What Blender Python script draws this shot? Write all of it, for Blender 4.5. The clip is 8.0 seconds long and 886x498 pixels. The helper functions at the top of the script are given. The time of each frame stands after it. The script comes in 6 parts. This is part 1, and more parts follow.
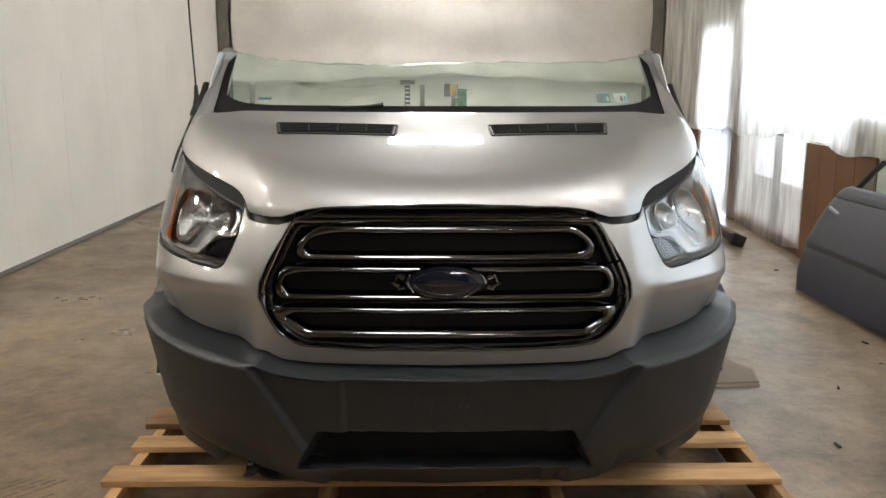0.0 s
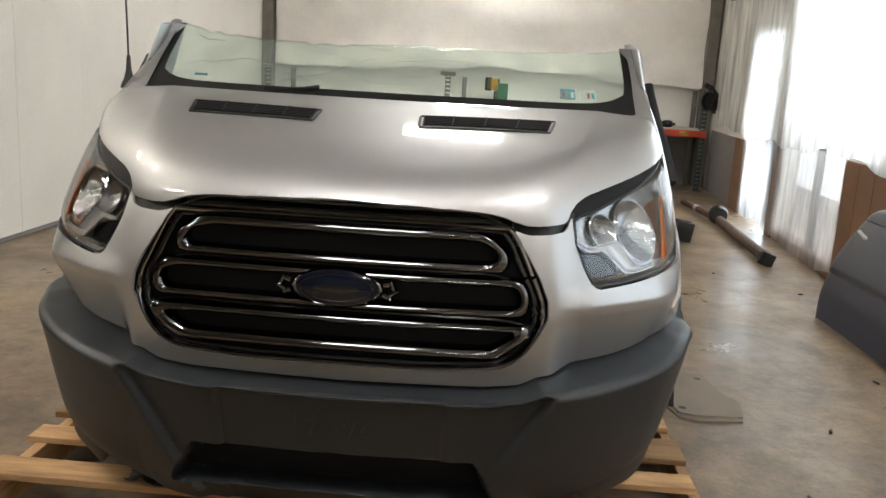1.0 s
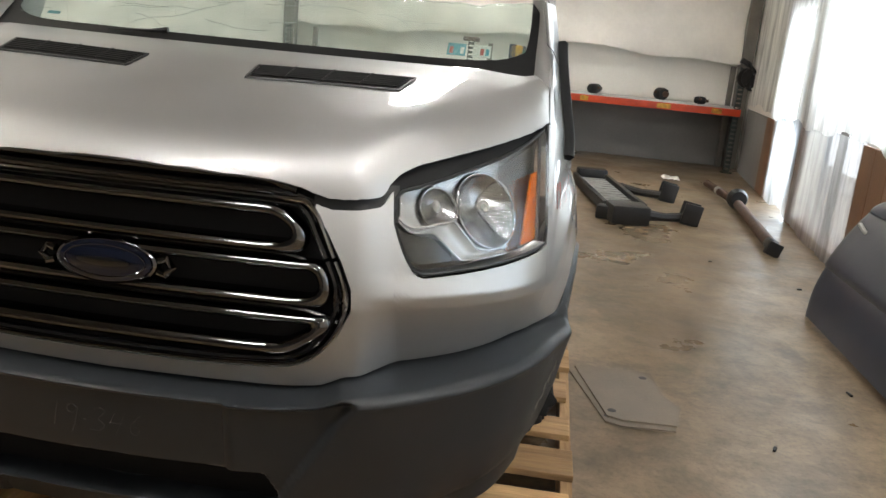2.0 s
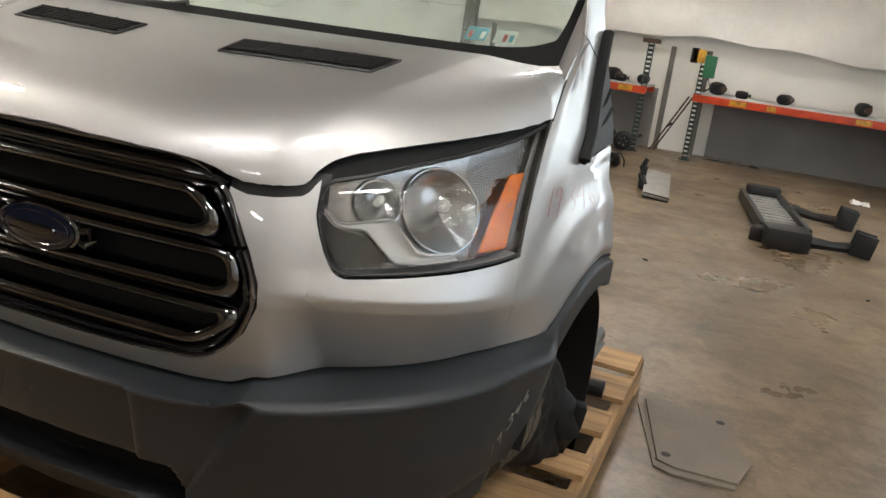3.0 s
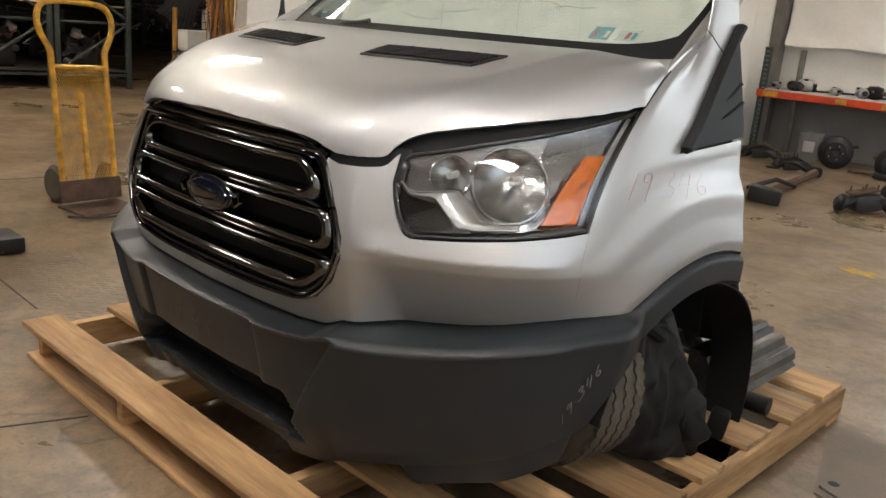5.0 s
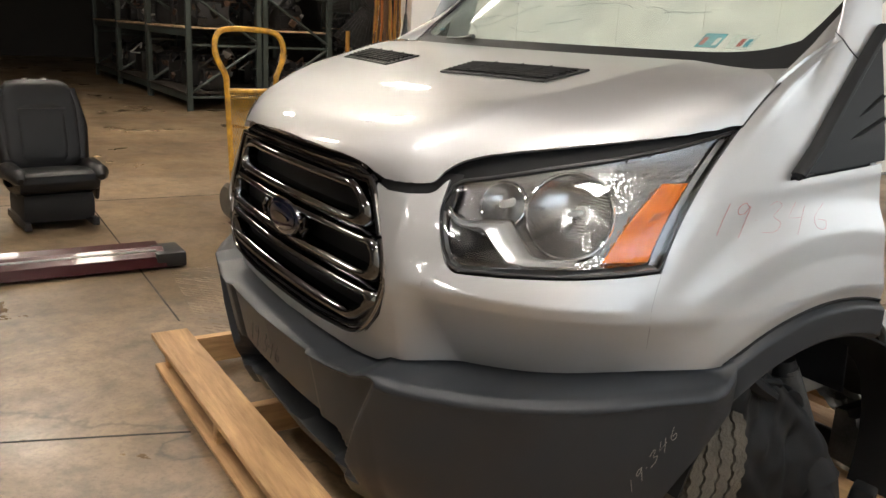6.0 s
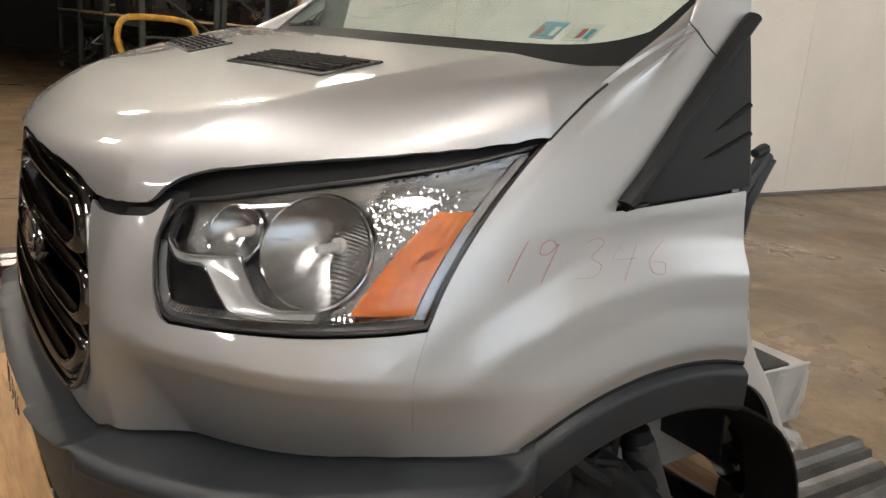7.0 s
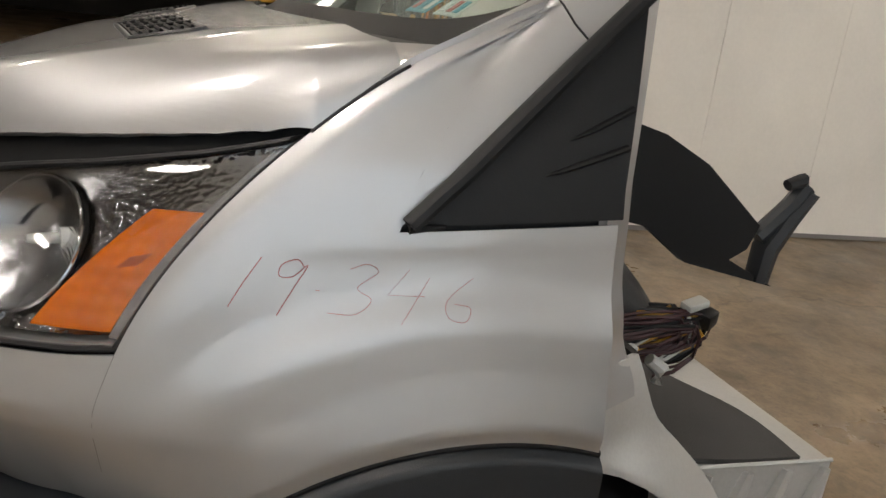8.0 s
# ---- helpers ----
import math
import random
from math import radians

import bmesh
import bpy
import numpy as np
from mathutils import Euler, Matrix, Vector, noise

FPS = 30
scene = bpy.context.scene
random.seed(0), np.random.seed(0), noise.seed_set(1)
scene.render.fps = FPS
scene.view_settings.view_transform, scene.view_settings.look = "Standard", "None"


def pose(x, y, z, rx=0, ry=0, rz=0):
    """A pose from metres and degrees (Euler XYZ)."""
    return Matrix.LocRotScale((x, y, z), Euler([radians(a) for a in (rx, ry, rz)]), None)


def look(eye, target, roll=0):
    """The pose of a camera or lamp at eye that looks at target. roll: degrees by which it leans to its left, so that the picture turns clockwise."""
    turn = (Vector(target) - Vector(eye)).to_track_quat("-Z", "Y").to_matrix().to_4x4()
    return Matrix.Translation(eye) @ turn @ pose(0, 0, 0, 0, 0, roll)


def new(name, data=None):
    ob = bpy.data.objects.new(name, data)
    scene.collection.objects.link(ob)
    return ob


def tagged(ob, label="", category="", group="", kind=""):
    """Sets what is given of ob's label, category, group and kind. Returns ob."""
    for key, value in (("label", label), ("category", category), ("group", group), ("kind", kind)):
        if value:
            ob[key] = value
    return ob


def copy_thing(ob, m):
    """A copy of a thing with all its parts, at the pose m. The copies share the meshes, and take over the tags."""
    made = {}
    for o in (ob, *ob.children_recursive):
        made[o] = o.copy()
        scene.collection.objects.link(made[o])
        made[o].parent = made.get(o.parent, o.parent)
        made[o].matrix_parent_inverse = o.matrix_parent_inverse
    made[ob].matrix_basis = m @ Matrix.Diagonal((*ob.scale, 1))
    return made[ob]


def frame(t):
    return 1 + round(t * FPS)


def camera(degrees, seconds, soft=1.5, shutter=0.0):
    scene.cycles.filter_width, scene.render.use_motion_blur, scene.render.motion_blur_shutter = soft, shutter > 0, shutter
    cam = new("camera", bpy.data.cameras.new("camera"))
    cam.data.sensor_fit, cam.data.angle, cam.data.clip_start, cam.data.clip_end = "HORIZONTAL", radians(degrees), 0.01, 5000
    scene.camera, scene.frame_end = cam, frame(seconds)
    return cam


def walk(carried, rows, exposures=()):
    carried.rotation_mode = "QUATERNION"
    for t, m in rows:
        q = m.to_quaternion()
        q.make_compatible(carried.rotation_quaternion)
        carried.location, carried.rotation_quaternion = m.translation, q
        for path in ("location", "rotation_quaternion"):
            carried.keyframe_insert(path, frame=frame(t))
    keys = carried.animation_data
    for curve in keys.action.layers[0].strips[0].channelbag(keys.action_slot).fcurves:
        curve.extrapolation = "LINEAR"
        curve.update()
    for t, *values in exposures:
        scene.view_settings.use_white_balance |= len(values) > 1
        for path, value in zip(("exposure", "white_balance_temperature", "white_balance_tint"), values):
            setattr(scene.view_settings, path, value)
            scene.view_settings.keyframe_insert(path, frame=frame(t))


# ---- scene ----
cam = camera(56.3, 8.0)
PATH = [
    (0, (-0.064, 0.619, 1.392), (-0.017, 2.581, 1.01), 0.2),
    (0.5, (0.118, 0.737, 1.381), (0.098, 2.701, 1.005), 2.2),
    (1, (0.36, 0.89, 1.38), (0.266, 2.848, 0.98), 3.4),
    (1.5, (0.58, 1.143, 1.387), (0.46, 3.098, 0.983), 4.7),
    (2, (0.909, 1.285, 1.368), (0.693, 3.214, 0.889), 5.5),
    (2.1, (0.969, 1.323, 1.366), (0.72, 3.246, 0.877), 5.7),
    (2.2, (1.065, 1.346, 1.389), (0.757, 3.254, 0.878), 6.4),
    (3.3, (1.497, 1.748, 1.371), (0.64, 3.484, 0.868), 6.3),
    (3.5, (1.618, 1.816, 1.365), (0.608, 3.475, 0.887), 5.3),
    (3.8, (1.72, 1.861, 1.361), (0.628, 3.475, 0.91), 4.8),
    (4, (1.792, 1.839, 1.357), (0.657, 3.423, 0.908), 4.6),
    (4.5, (1.938, 1.732, 1.341), (0.663, 3.194, 0.854), 5.2),
    (4.7, (1.963, 1.718, 1.339), (0.663, 3.152, 0.835), 5.2),
    (5.8, (2.027, 2.01, 1.336), (0.505, 3.193, 0.804), 3.8),
    (6, (2.052, 2.122, 1.351), (0.417, 3.154, 0.838), 2.9),
    (6.2, (2.036, 2.235, 1.364), (0.345, 3.189, 0.886), 1.2),
    (6.5, (1.97, 2.392, 1.34), (0.29, 3.377, 0.883), 4.5),
    (7, (1.929, 2.715, 1.338), (0.306, 3.768, 0.831), 4.5),
    (7.5, (1.995, 3.08, 1.349), (0.208, 3.786, 0.794), 6.3),
    (7.8, (1.963, 3.248, 1.338), (0.158, 3.911, 0.787), 6.8),
    (8, (1.923, 3.401, 1.344), (0.104, 4.026, 0.798), 7.4),
]
walk(cam, [(t, look(eye, target, roll)) for t, eye, target, roll in PATH],
     exposures=[(0.0, -0.02, 6400, 9), (2.2, 0.06, 6350, 8), (3.5, -0.11, 6500, 10), (4.6, -0.08, 6550, 11), (6.0, 0.22, 6600, 11), (6.5, 0.24, 6650, 12), (7.0, -0.08, 6700, 12), (7.5, -0.22, 6650, 12), (8.0, -0.34, 6750, 12)])

# ---- light ----
world = bpy.data.worlds.new("outside")
scene.world = world
world.use_nodes = True
wn = world.node_tree.nodes
sky = wn.new("ShaderNodeTexSky")
sky.sky_type, sky.sun_disc = "NISHITA", False
sky.sun_elevation, sky.sun_rotation = radians(40), radians(70)
world.node_tree.links.new(sky.outputs[0], wn["Background"].inputs[0])
wn["Background"].inputs[1].default_value = 0.12
scene.view_settings.exposure = 0.0


def area_lamp(name, m, sx, sy, watts, colour):
    d = bpy.data.lights.new(name, "AREA")
    d.shape, d.size, d.size_y, d.energy, d.color = "RECTANGLE", sx, sy, watts, colour
    ob = new(name, d)
    ob.matrix_world = m
    return ob


# daylight in the openings of the east wall, which runs five degrees off the van's line
EASTM = Matrix.Translation((3.41, 10.76, 0)) @ pose(0, 0, 0, 0, 0, -5.06) @ Matrix.Translation((-3.41, -10.76, 0))
area_lamp("daylight_door", EASTM @ pose(3.62, 10.35, 1.2, 0, 90, 0), 2.0, 1.3, 95, (0.80, 0.90, 1.0))
area_lamp("daylight_bay", EASTM @ pose(3.62, 7.3, 2.0, 0, 90, 0), 1.6, 3.6, 130, (0.80, 0.90, 1.0))
area_lamp("daylight_side", pose(3.72, 3.0, 1.75, 0, 90, 0), 1.5, 2.3, 62, (0.70, 0.84, 1.0))

# ---- materials ----
MATS = {}


def mat(name, base, rough=0.5, metal=0.0, vary=0.12, scale=6.0, fine=90.0, bump=0.0, coat=0.0, second=None, emit=None, island=False):
    m = bpy.data.materials.new(name)
    m.use_nodes = True
    nt = m.node_tree
    b = nt.nodes["Principled BSDF"]
    b.inputs["Roughness"].default_value = rough
    b.inputs["Metallic"].default_value = metal
    b.inputs["Coat Weight"].default_value = coat
    b.inputs["Coat Roughness"].default_value = 0.04
    co = nt.nodes.new("ShaderNodeTexCoord")
    n1 = nt.nodes.new("ShaderNodeTexNoise")
    n1.inputs["Scale"].default_value, n1.inputs["Detail"].default_value = scale, 5
    n2 = nt.nodes.new("ShaderNodeTexNoise")
    n2.inputs["Scale"].default_value, n2.inputs["Detail"].default_value = fine, 3
    for n in (n1, n2):
        nt.links.new(co.outputs["Object"], n.inputs["Vector"])
    mixf = nt.nodes.new("ShaderNodeMath")
    mixf.operation = "MULTIPLY_ADD"
    nt.links.new(n2.outputs[0], mixf.inputs[0])
    mixf.inputs[1].default_value = 0.35
    nt.links.new(n1.outputs[0], mixf.inputs[2])
    ramp = nt.nodes.new("ShaderNodeValToRGB")
    e = ramp.color_ramp.elements
    e[0].position, e[1].position = 0.42, 0.92
    dark = second or tuple(c * (1 - vary) for c in base)
    e[0].color, e[1].color = (*dark, 1), (*[min(1, c * (1 + vary * 0.6)) for c in base], 1)
    nt.links.new(mixf.outputs[0], ramp.inputs[0])
    if island:
        oi = nt.nodes.new("ShaderNodeObjectInfo")
        hsv = nt.nodes.new("ShaderNodeHueSaturation")
        mr = nt.nodes.new("ShaderNodeMapRange")
        mr.inputs[3].default_value, mr.inputs[4].default_value = 0.7, 1.25
        nt.links.new(oi.outputs["Random"], mr.inputs[0])
        nt.links.new(mr.outputs[0], hsv.inputs["Value"])
        nt.links.new(ramp.outputs[0], hsv.inputs["Color"])
        nt.links.new(hsv.outputs[0], b.inputs["Base Color"])
    else:
        nt.links.new(ramp.outputs[0], b.inputs["Base Color"])
    rr = nt.nodes.new("ShaderNodeMapRange")
    rr.inputs[3].default_value, rr.inputs[4].default_value = max(0.02, rough * 0.85), min(1, rough * 1.15)
    nt.links.new(n1.outputs[0], rr.inputs[0])
    nt.links.new(rr.outputs[0], b.inputs["Roughness"])
    if bump:
        bp = nt.nodes.new("ShaderNodeBump")
        bp.inputs["Strength"].default_value, bp.inputs["Distance"].default_value = bump, 0.01
        nt.links.new(n2.outputs[0], bp.inputs["Height"])
        nt.links.new(bp.outputs[0], b.inputs["Normal"])
    if emit:
        b.inputs["Emission Color"].default_value = (*base, 1)
        b.inputs["Emission Strength"].default_value = emit
    MATS[name] = m
    return m


def clear(name, tint, ior=1.45, gloss=1.0, dust=0.0):
    """Thin clear sheet: see-through with a gloss that grows at grazing angles."""
    m = bpy.data.materials.new(name)
    m.use_nodes = True
    nt = m.node_tree
    nt.nodes.remove(nt.nodes["Principled BSDF"])
    tr, gl, fr, mx, mul = (nt.nodes.new("ShaderNode" + k) for k in ("BsdfTransparent", "BsdfGlossy", "LayerWeight", "MixShader", "Math"))
    power = nt.nodes.new("ShaderNodeMath")
    power.operation = "POWER"
    power.inputs[1].default_value = 4.0
    tr.inputs[0].default_value = (*tint, 1)
    gl.inputs["Roughness"].default_value = 0.03
    fr.inputs[0].default_value = 0.5
    mul.operation = "MULTIPLY_ADD"
    mul.inputs[1].default_value = gloss * 0.9
    mul.inputs[2].default_value = gloss * ((ior - 1) / (ior + 1)) ** 2
    nt.links.new(fr.outputs["Facing"], power.inputs[0])
    nt.links.new(power.outputs[0], mul.inputs[0])
    nt.links.new(mul.outputs[0], mx.inputs[0])
    nt.links.new(tr.outputs[0], mx.inputs[1])
    nt.links.new(gl.outputs[0], mx.inputs[2])
    last = mx.outputs[0]
    if dust:
        # thin uneven film of dust
        df, md = nt.nodes.new("ShaderNodeBsdfDiffuse"), nt.nodes.new("ShaderNodeMixShader")
        co, no, mr = (nt.nodes.new("ShaderNode" + k) for k in ("TexCoord", "TexNoise", "MapRange"))
        df.inputs[0].default_value = (0.60, 0.66, 0.62, 1)
        no.inputs["Scale"].default_value, no.inputs["Detail"].default_value = 5.0, 7
        nt.links.new(co.outputs["Object"], no.inputs["Vector"])
        mr.inputs[1].default_value, mr.inputs[2].default_value = 0.35, 0.7
        mr.inputs[3].default_value, mr.inputs[4].default_value = dust * 0.35, dust * 1.6
        nt.links.new(no.outputs[0], mr.inputs[0])
        nt.links.new(mr.outputs[0], md.inputs[0])
        nt.links.new(last, md.inputs[1])
        nt.links.new(df.outputs[0], md.inputs[2])
        last = md.outputs[0]
    nt.links.new(last, nt.nodes["Material Output"].inputs[0])
    MATS[name] = m
    return m


def faceted(name, base, rough, kind, scale, strength):
    """Bright reflector pressed with pebbles or with flutes."""
    m = bpy.data.materials.new(name)
    m.use_nodes = True
    nt = m.node_tree
    b = nt.nodes["Principled BSDF"]
    b.inputs["Base Color"].default_value = (*base, 1)
    b.inputs["Metallic"].default_value, b.inputs["Roughness"].default_value = 1.0, rough
    co, bp = nt.nodes.new("ShaderNodeTexCoord"), nt.nodes.new("ShaderNodeBump")
    if kind == "pebbles":
        tx = nt.nodes.new("ShaderNodeTexVoronoi")
        tx.inputs["Scale"].default_value = scale
    else:
        tx = nt.nodes.new("ShaderNodeTexWave")
        tx.bands_direction = "Z"
        tx.inputs["Scale"].default_value = scale
    nt.links.new(co.outputs["Object"], tx.inputs["Vector"])
    bp.inputs["Strength"].default_value, bp.inputs["Distance"].default_value = strength, 0.01
    nt.links.new(tx.outputs["Distance" if kind == "pebbles" else "Fac"], bp.inputs["Height"])
    nt.links.new(bp.outputs[0], b.inputs["Normal"])
    MATS[name] = m
    return m


def sheet_plastic(name, base, through_part):
    """Hanging plastic film that lets light through."""
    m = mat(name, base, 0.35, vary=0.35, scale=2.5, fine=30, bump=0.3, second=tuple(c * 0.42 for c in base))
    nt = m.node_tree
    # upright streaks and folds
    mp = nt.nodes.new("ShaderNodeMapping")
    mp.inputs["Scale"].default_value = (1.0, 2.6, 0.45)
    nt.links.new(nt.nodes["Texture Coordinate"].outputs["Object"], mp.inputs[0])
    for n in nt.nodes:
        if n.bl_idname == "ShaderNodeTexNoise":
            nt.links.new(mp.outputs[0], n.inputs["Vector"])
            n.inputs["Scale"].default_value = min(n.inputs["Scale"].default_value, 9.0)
    b, out = nt.nodes["Principled BSDF"], nt.nodes["Material Output"]
    tl, tp, m1, m2 = (nt.nodes.new("ShaderNode" + k) for k in ("BsdfTranslucent", "BsdfTransparent", "MixShader", "MixShader"))
    nt.links.new(b.inputs["Base Color"].links[0].from_socket, tl.inputs[0])
    m1.inputs[0].default_value = 0.5
    m2.inputs[0].default_value = through_part
    nt.links.new(b.outputs[0], m1.inputs[1])
    nt.links.new(tl.outputs[0], m1.inputs[2])
    nt.links.new(m1.outputs[0], m2.inputs[1])
    nt.links.new(tp.outputs[0], m2.inputs[2])
    nt.links.new(m2.outputs[0], out.inputs[0])
    return m


SILVER = mat("silver_paint", (0.48, 0.48, 0.48), 0.47, 0.82, vary=0.05, scale=3, fine=900, coat=1.0)
DARKPLASTIC = mat("grained_grey_plastic", (0.019, 0.022, 0.026), 0.43, 0, vary=0.18, scale=5, fine=500, bump=0.12)
DARKPLASTIC.node_tree.nodes["Principled BSDF"].inputs["Specular IOR Level"].default_value = 0.45
TRIPLASTIC = mat("satin_black_plastic", (0.010, 0.0105, 0.0115), 0.5, 0, vary=0.2, scale=8, fine=300, bump=0.05)
BLACKPLASTIC = mat("black_plastic", (0.014, 0.014, 0.015), 0.42, 0, vary=0.25, fine=200, bump=0.05)
GLOSSBLACK = mat("gloss_black_plastic", (0.008, 0.008, 0.009), 0.16, 0, vary=0.2, coat=0.6)
CHROME = mat("smoked_chrome", (0.175, 0.175, 0.18), 0.09, 1.0, vary=0.1)
BRIGHTCHROME = mat("bright_reflector", (0.62, 0.62, 0.63), 0.14, 1.0, vary=0.06, fine=55, bump=0.02)
MOULDCHROME = mat("bright_moulding", (0.30, 0.30, 0.31), 0.09, 1.0, vary=0.1)
BEZEL = mat("satin_bezel", (0.66, 0.66, 0.66), 0.26, 0.55, vary=0.08)
HOUSING = mat("headlight_housing", (0.34, 0.34, 0.345), 0.25, 0.6, vary=0.2)
SATINCHROME = mat("satin_reflector", (0.47, 0.47, 0.475), 0.26, 1.0, vary=0.12, fine=55, bump=0.02)
PRIMER = mat("bare_grey_primer", (0.50, 0.495, 0.475), 0.45, 0.35, vary=0.12, scale=5, fine=140, bump=0.05)
AMBER = mat("amber_reflector", (1.0, 0.20, 0.0), 0.25, 0, vary=0.3, scale=20, fine=70, bump=0.08)
AMBERDARK = mat("amber_socket", (0.42, 0.085, 0.008), 0.4, 0, vary=0.3)
BULBGLASS = mat("bulb_glass", (0.75, 0.74, 0.70), 0.1, 0.2, vary=0.05)
BADGE = mat("badge_blue", (0.006, 0.009, 0.022), 0.12, 0.2, vary=0.1, coat=1.0)
MATBLACK = mat("matt_black_plastic", (0.0075, 0.0075, 0.008), 0.65, 0, vary=0.3, fine=200, bump=0.05)
MATBLACK.node_tree.nodes["Principled BSDF"].inputs["Specular IOR Level"].default_value = 0.2
for dull in (TRIPLASTIC, MATBLACK):
    dull.node_tree.nodes["Principled BSDF"].inputs["Specular IOR Level"].default_value = 0.28
DUSTYBLACK = mat("dusty_black_steel", (0.045, 0.042, 0.038), 0.7, 0.1, vary=0.45, scale=16, fine=120, bump=0.2)
RUBBER = mat("tyre_rubber", (0.085, 0.072, 0.054), 0.8, 0, vary=0.3, scale=14, fine=120, bump=0.4)
BLACKSTEEL = mat("black_steel", (0.018, 0.017, 0.017), 0.45, 0.3, vary=0.4, scale=9, fine=80, bump=0.25)
RUST = mat("rusty_steel", (0.11, 0.065, 0.045), 0.65, 0.5, vary=0.5, scale=12, fine=90, bump=0.4)
ALU = mat("cast_aluminium", (0.42, 0.41, 0.39), 0.38, 0.8, vary=0.25, scale=10, fine=120, bump=0.3)
GALV = mat("bare_white_metal", (0.52, 0.51, 0.49), 0.38, 0.25, vary=0.14, scale=6, fine=120, bump=0.06)
def grained(name, stretch, colour, dark):
    m = mat(name, colour, 0.7, 0, vary=0.22, scale=5, fine=26, bump=0.35, second=dark, island=True)
    nt = m.node_tree
    mp = nt.nodes.new("ShaderNodeMapping")
    mp.inputs["Scale"].default_value = stretch
    nt.links.new(nt.nodes["Texture Coordinate"].outputs["Object"], mp.inputs[0])
    for n in nt.nodes:
        if n.bl_idname == "ShaderNodeTexNoise":
            nt.links.new(mp.outputs[0], n.inputs["Vector"])
            n.inputs["Distortion"].default_value = 0.6
    return m


WOODX = grained("pine_grain_across", (0.35, 3.5, 3.5), (0.56, 0.35, 0.165), (0.24, 0.130, 0.056))
WOODY = grained("pine_grain_along", (3.5, 0.35, 3.5), (0.56, 0.35, 0.165), (0.24, 0.130, 0.056))
WOOD = mat("pallet_wood", (0.62, 0.44, 0.27), 0.7, 0, vary=0.25, scale=4, fine=60, bump=0.4, second=(0.36, 0.23, 0.13), island=True)
# rack boards with the shade of the lowest deck put into their colour
SHADEDWOOD = mat("shaded_boards", (0.035, 0.028, 0.022), 0.7, 0, vary=0.4, scale=4, fine=60, bump=0.3)
OLDWOOD = mat("wall_wood", (0.17, 0.085, 0.04), 0.6, 0, vary=0.3, scale=3, fine=50, bump=0.2)
GLASS = clear("tinted_glass", (0.90, 0.955, 0.92), 1.5, 0.2, 0.09)
PEBBLED = faceted("pebbled_reflector", (0.28, 0.28, 0.285), 0.15, "pebbles", 120.0, 0.16)
FLUTED = faceted("fluted_reflector", (0.62, 0.62, 0.62), 0.22, "flutes", 55.0, 0.25)
LENS = clear("headlight_lens", (0.95, 0.955, 0.96), 1.5, 1.0)
CRACK = mat("crack_edge", (0.20, 0.25, 0.22), 0.3, vary=0.2)
YELLOW = mat("yellow_paint", (0.62, 0.33, 0.02), 0.45, 0, vary=0.35, scale=16, fine=120, second=(0.22, 0.11, 0.02))
CABLEYELLOW = mat("dusty_yellow_cable", (0.40, 0.20, 0.03), 0.6, vary=0.4, scale=12)
CABLEBROWN = mat("brown_cable", (0.12, 0.055, 0.02), 0.6, vary=0.4, scale=12)
CABLEORANGE = mat("orange_cable", (0.48, 0.13, 0.02), 0.5, vary=0.25)
ORANGE = mat("orange_beam", (0.56, 0.055, 0.012), 0.45, 0, vary=0.25, scale=8)
GREENPOST = mat("green_grey_post", (0.045, 0.057, 0.052), 0.5, 0.2, vary=0.3, scale=9)
MAROON = mat("maroon_paint", (0.034, 0.003, 0.004), 0.32, 0.1, vary=0.2, coat=0.15)
MAROON.node_tree.nodes["Principled BSDF"].inputs["Specular IOR Level"].default_value = 0.2
DOORPAINT = mat("slate_blue_paint", (0.020, 0.024, 0.040), 0.36, 0.15, vary=0.06, coat=0.25)
LEATHER = mat("black_leather", (0.006, 0.006, 0.0065), 0.40, 0, vary=0.3, scale=8, fine=160, bump=0.2)
LEATHER.node_tree.nodes["Principled BSDF"].inputs["Specular IOR Level"].default_value = 0.3
CARD = mat("grey_floor_mat", (0.20, 0.165, 0.13), 0.85, 0, vary=0.15, bump=0.2)
GREYCARPET = mat("dark_floor_carpet", (0.05, 0.048, 0.046), 0.95, 0, vary=0.3, fine=300, bump=0.5)
REDMARK = mat("red_marker", (0.45, 0.12, 0.11), 0.5, vary=0.3)
GREYMARK = mat("pale_chalk", (0.26, 0.25, 0.22), 0.7, vary=0.3)
TEAL = mat("teal_sticker", (0.02, 0.22, 0.28), 0.4, vary=0.2)
STICKRED = mat("sticker_red", (0.32, 0.03, 0.02), 0.4, vary=0.2)
STICKPALE = mat("sticker_pale", (0.5, 0.5, 0.47), 0.4, vary=0.1)
TRUNKWIRE = mat("wire_loom", (0.05, 0.012, 0.014), 0.5, vary=0.4)
LIT = mat("lit_diffuser", (1.0, 0.955, 0.895), 0.5, emit=76.0)
LITHALL = mat("lit_hall_diffuser", (1.0, 0.91, 0.78), 0.5, emit=100.0)
DAYGLOW = mat("bright_daylight", (0.95, 0.97, 1.0), 1.0, emit=1.0)
WHITEWALL = mat("white_wall_panel", (0.80, 0.765, 0.70), 0.6, 0, vary=0.08, scale=1.3, fine=35, bump=0.05)
GREYWALL = mat("grey_lower_wall", (0.20, 0.19, 0.18), 0.7, 0, vary=0.15, scale=2, fine=30)
TARP = mat("white_tarp", (0.78, 0.74, 0.68), 0.5, 0, vary=0.1, scale=2, fine=18, bump=0.25)
CEIL = mat("dark_ceiling", (0.30, 0.27, 0.23), 0.8, vary=0.15)
# near-black: gloom of the far hall as wall colour; also floor joints and holes
GLOOMJOINT = mat("gloom_and_joint_dark", (0.035, 0.032, 0.03), 0.8, vary=0.2)
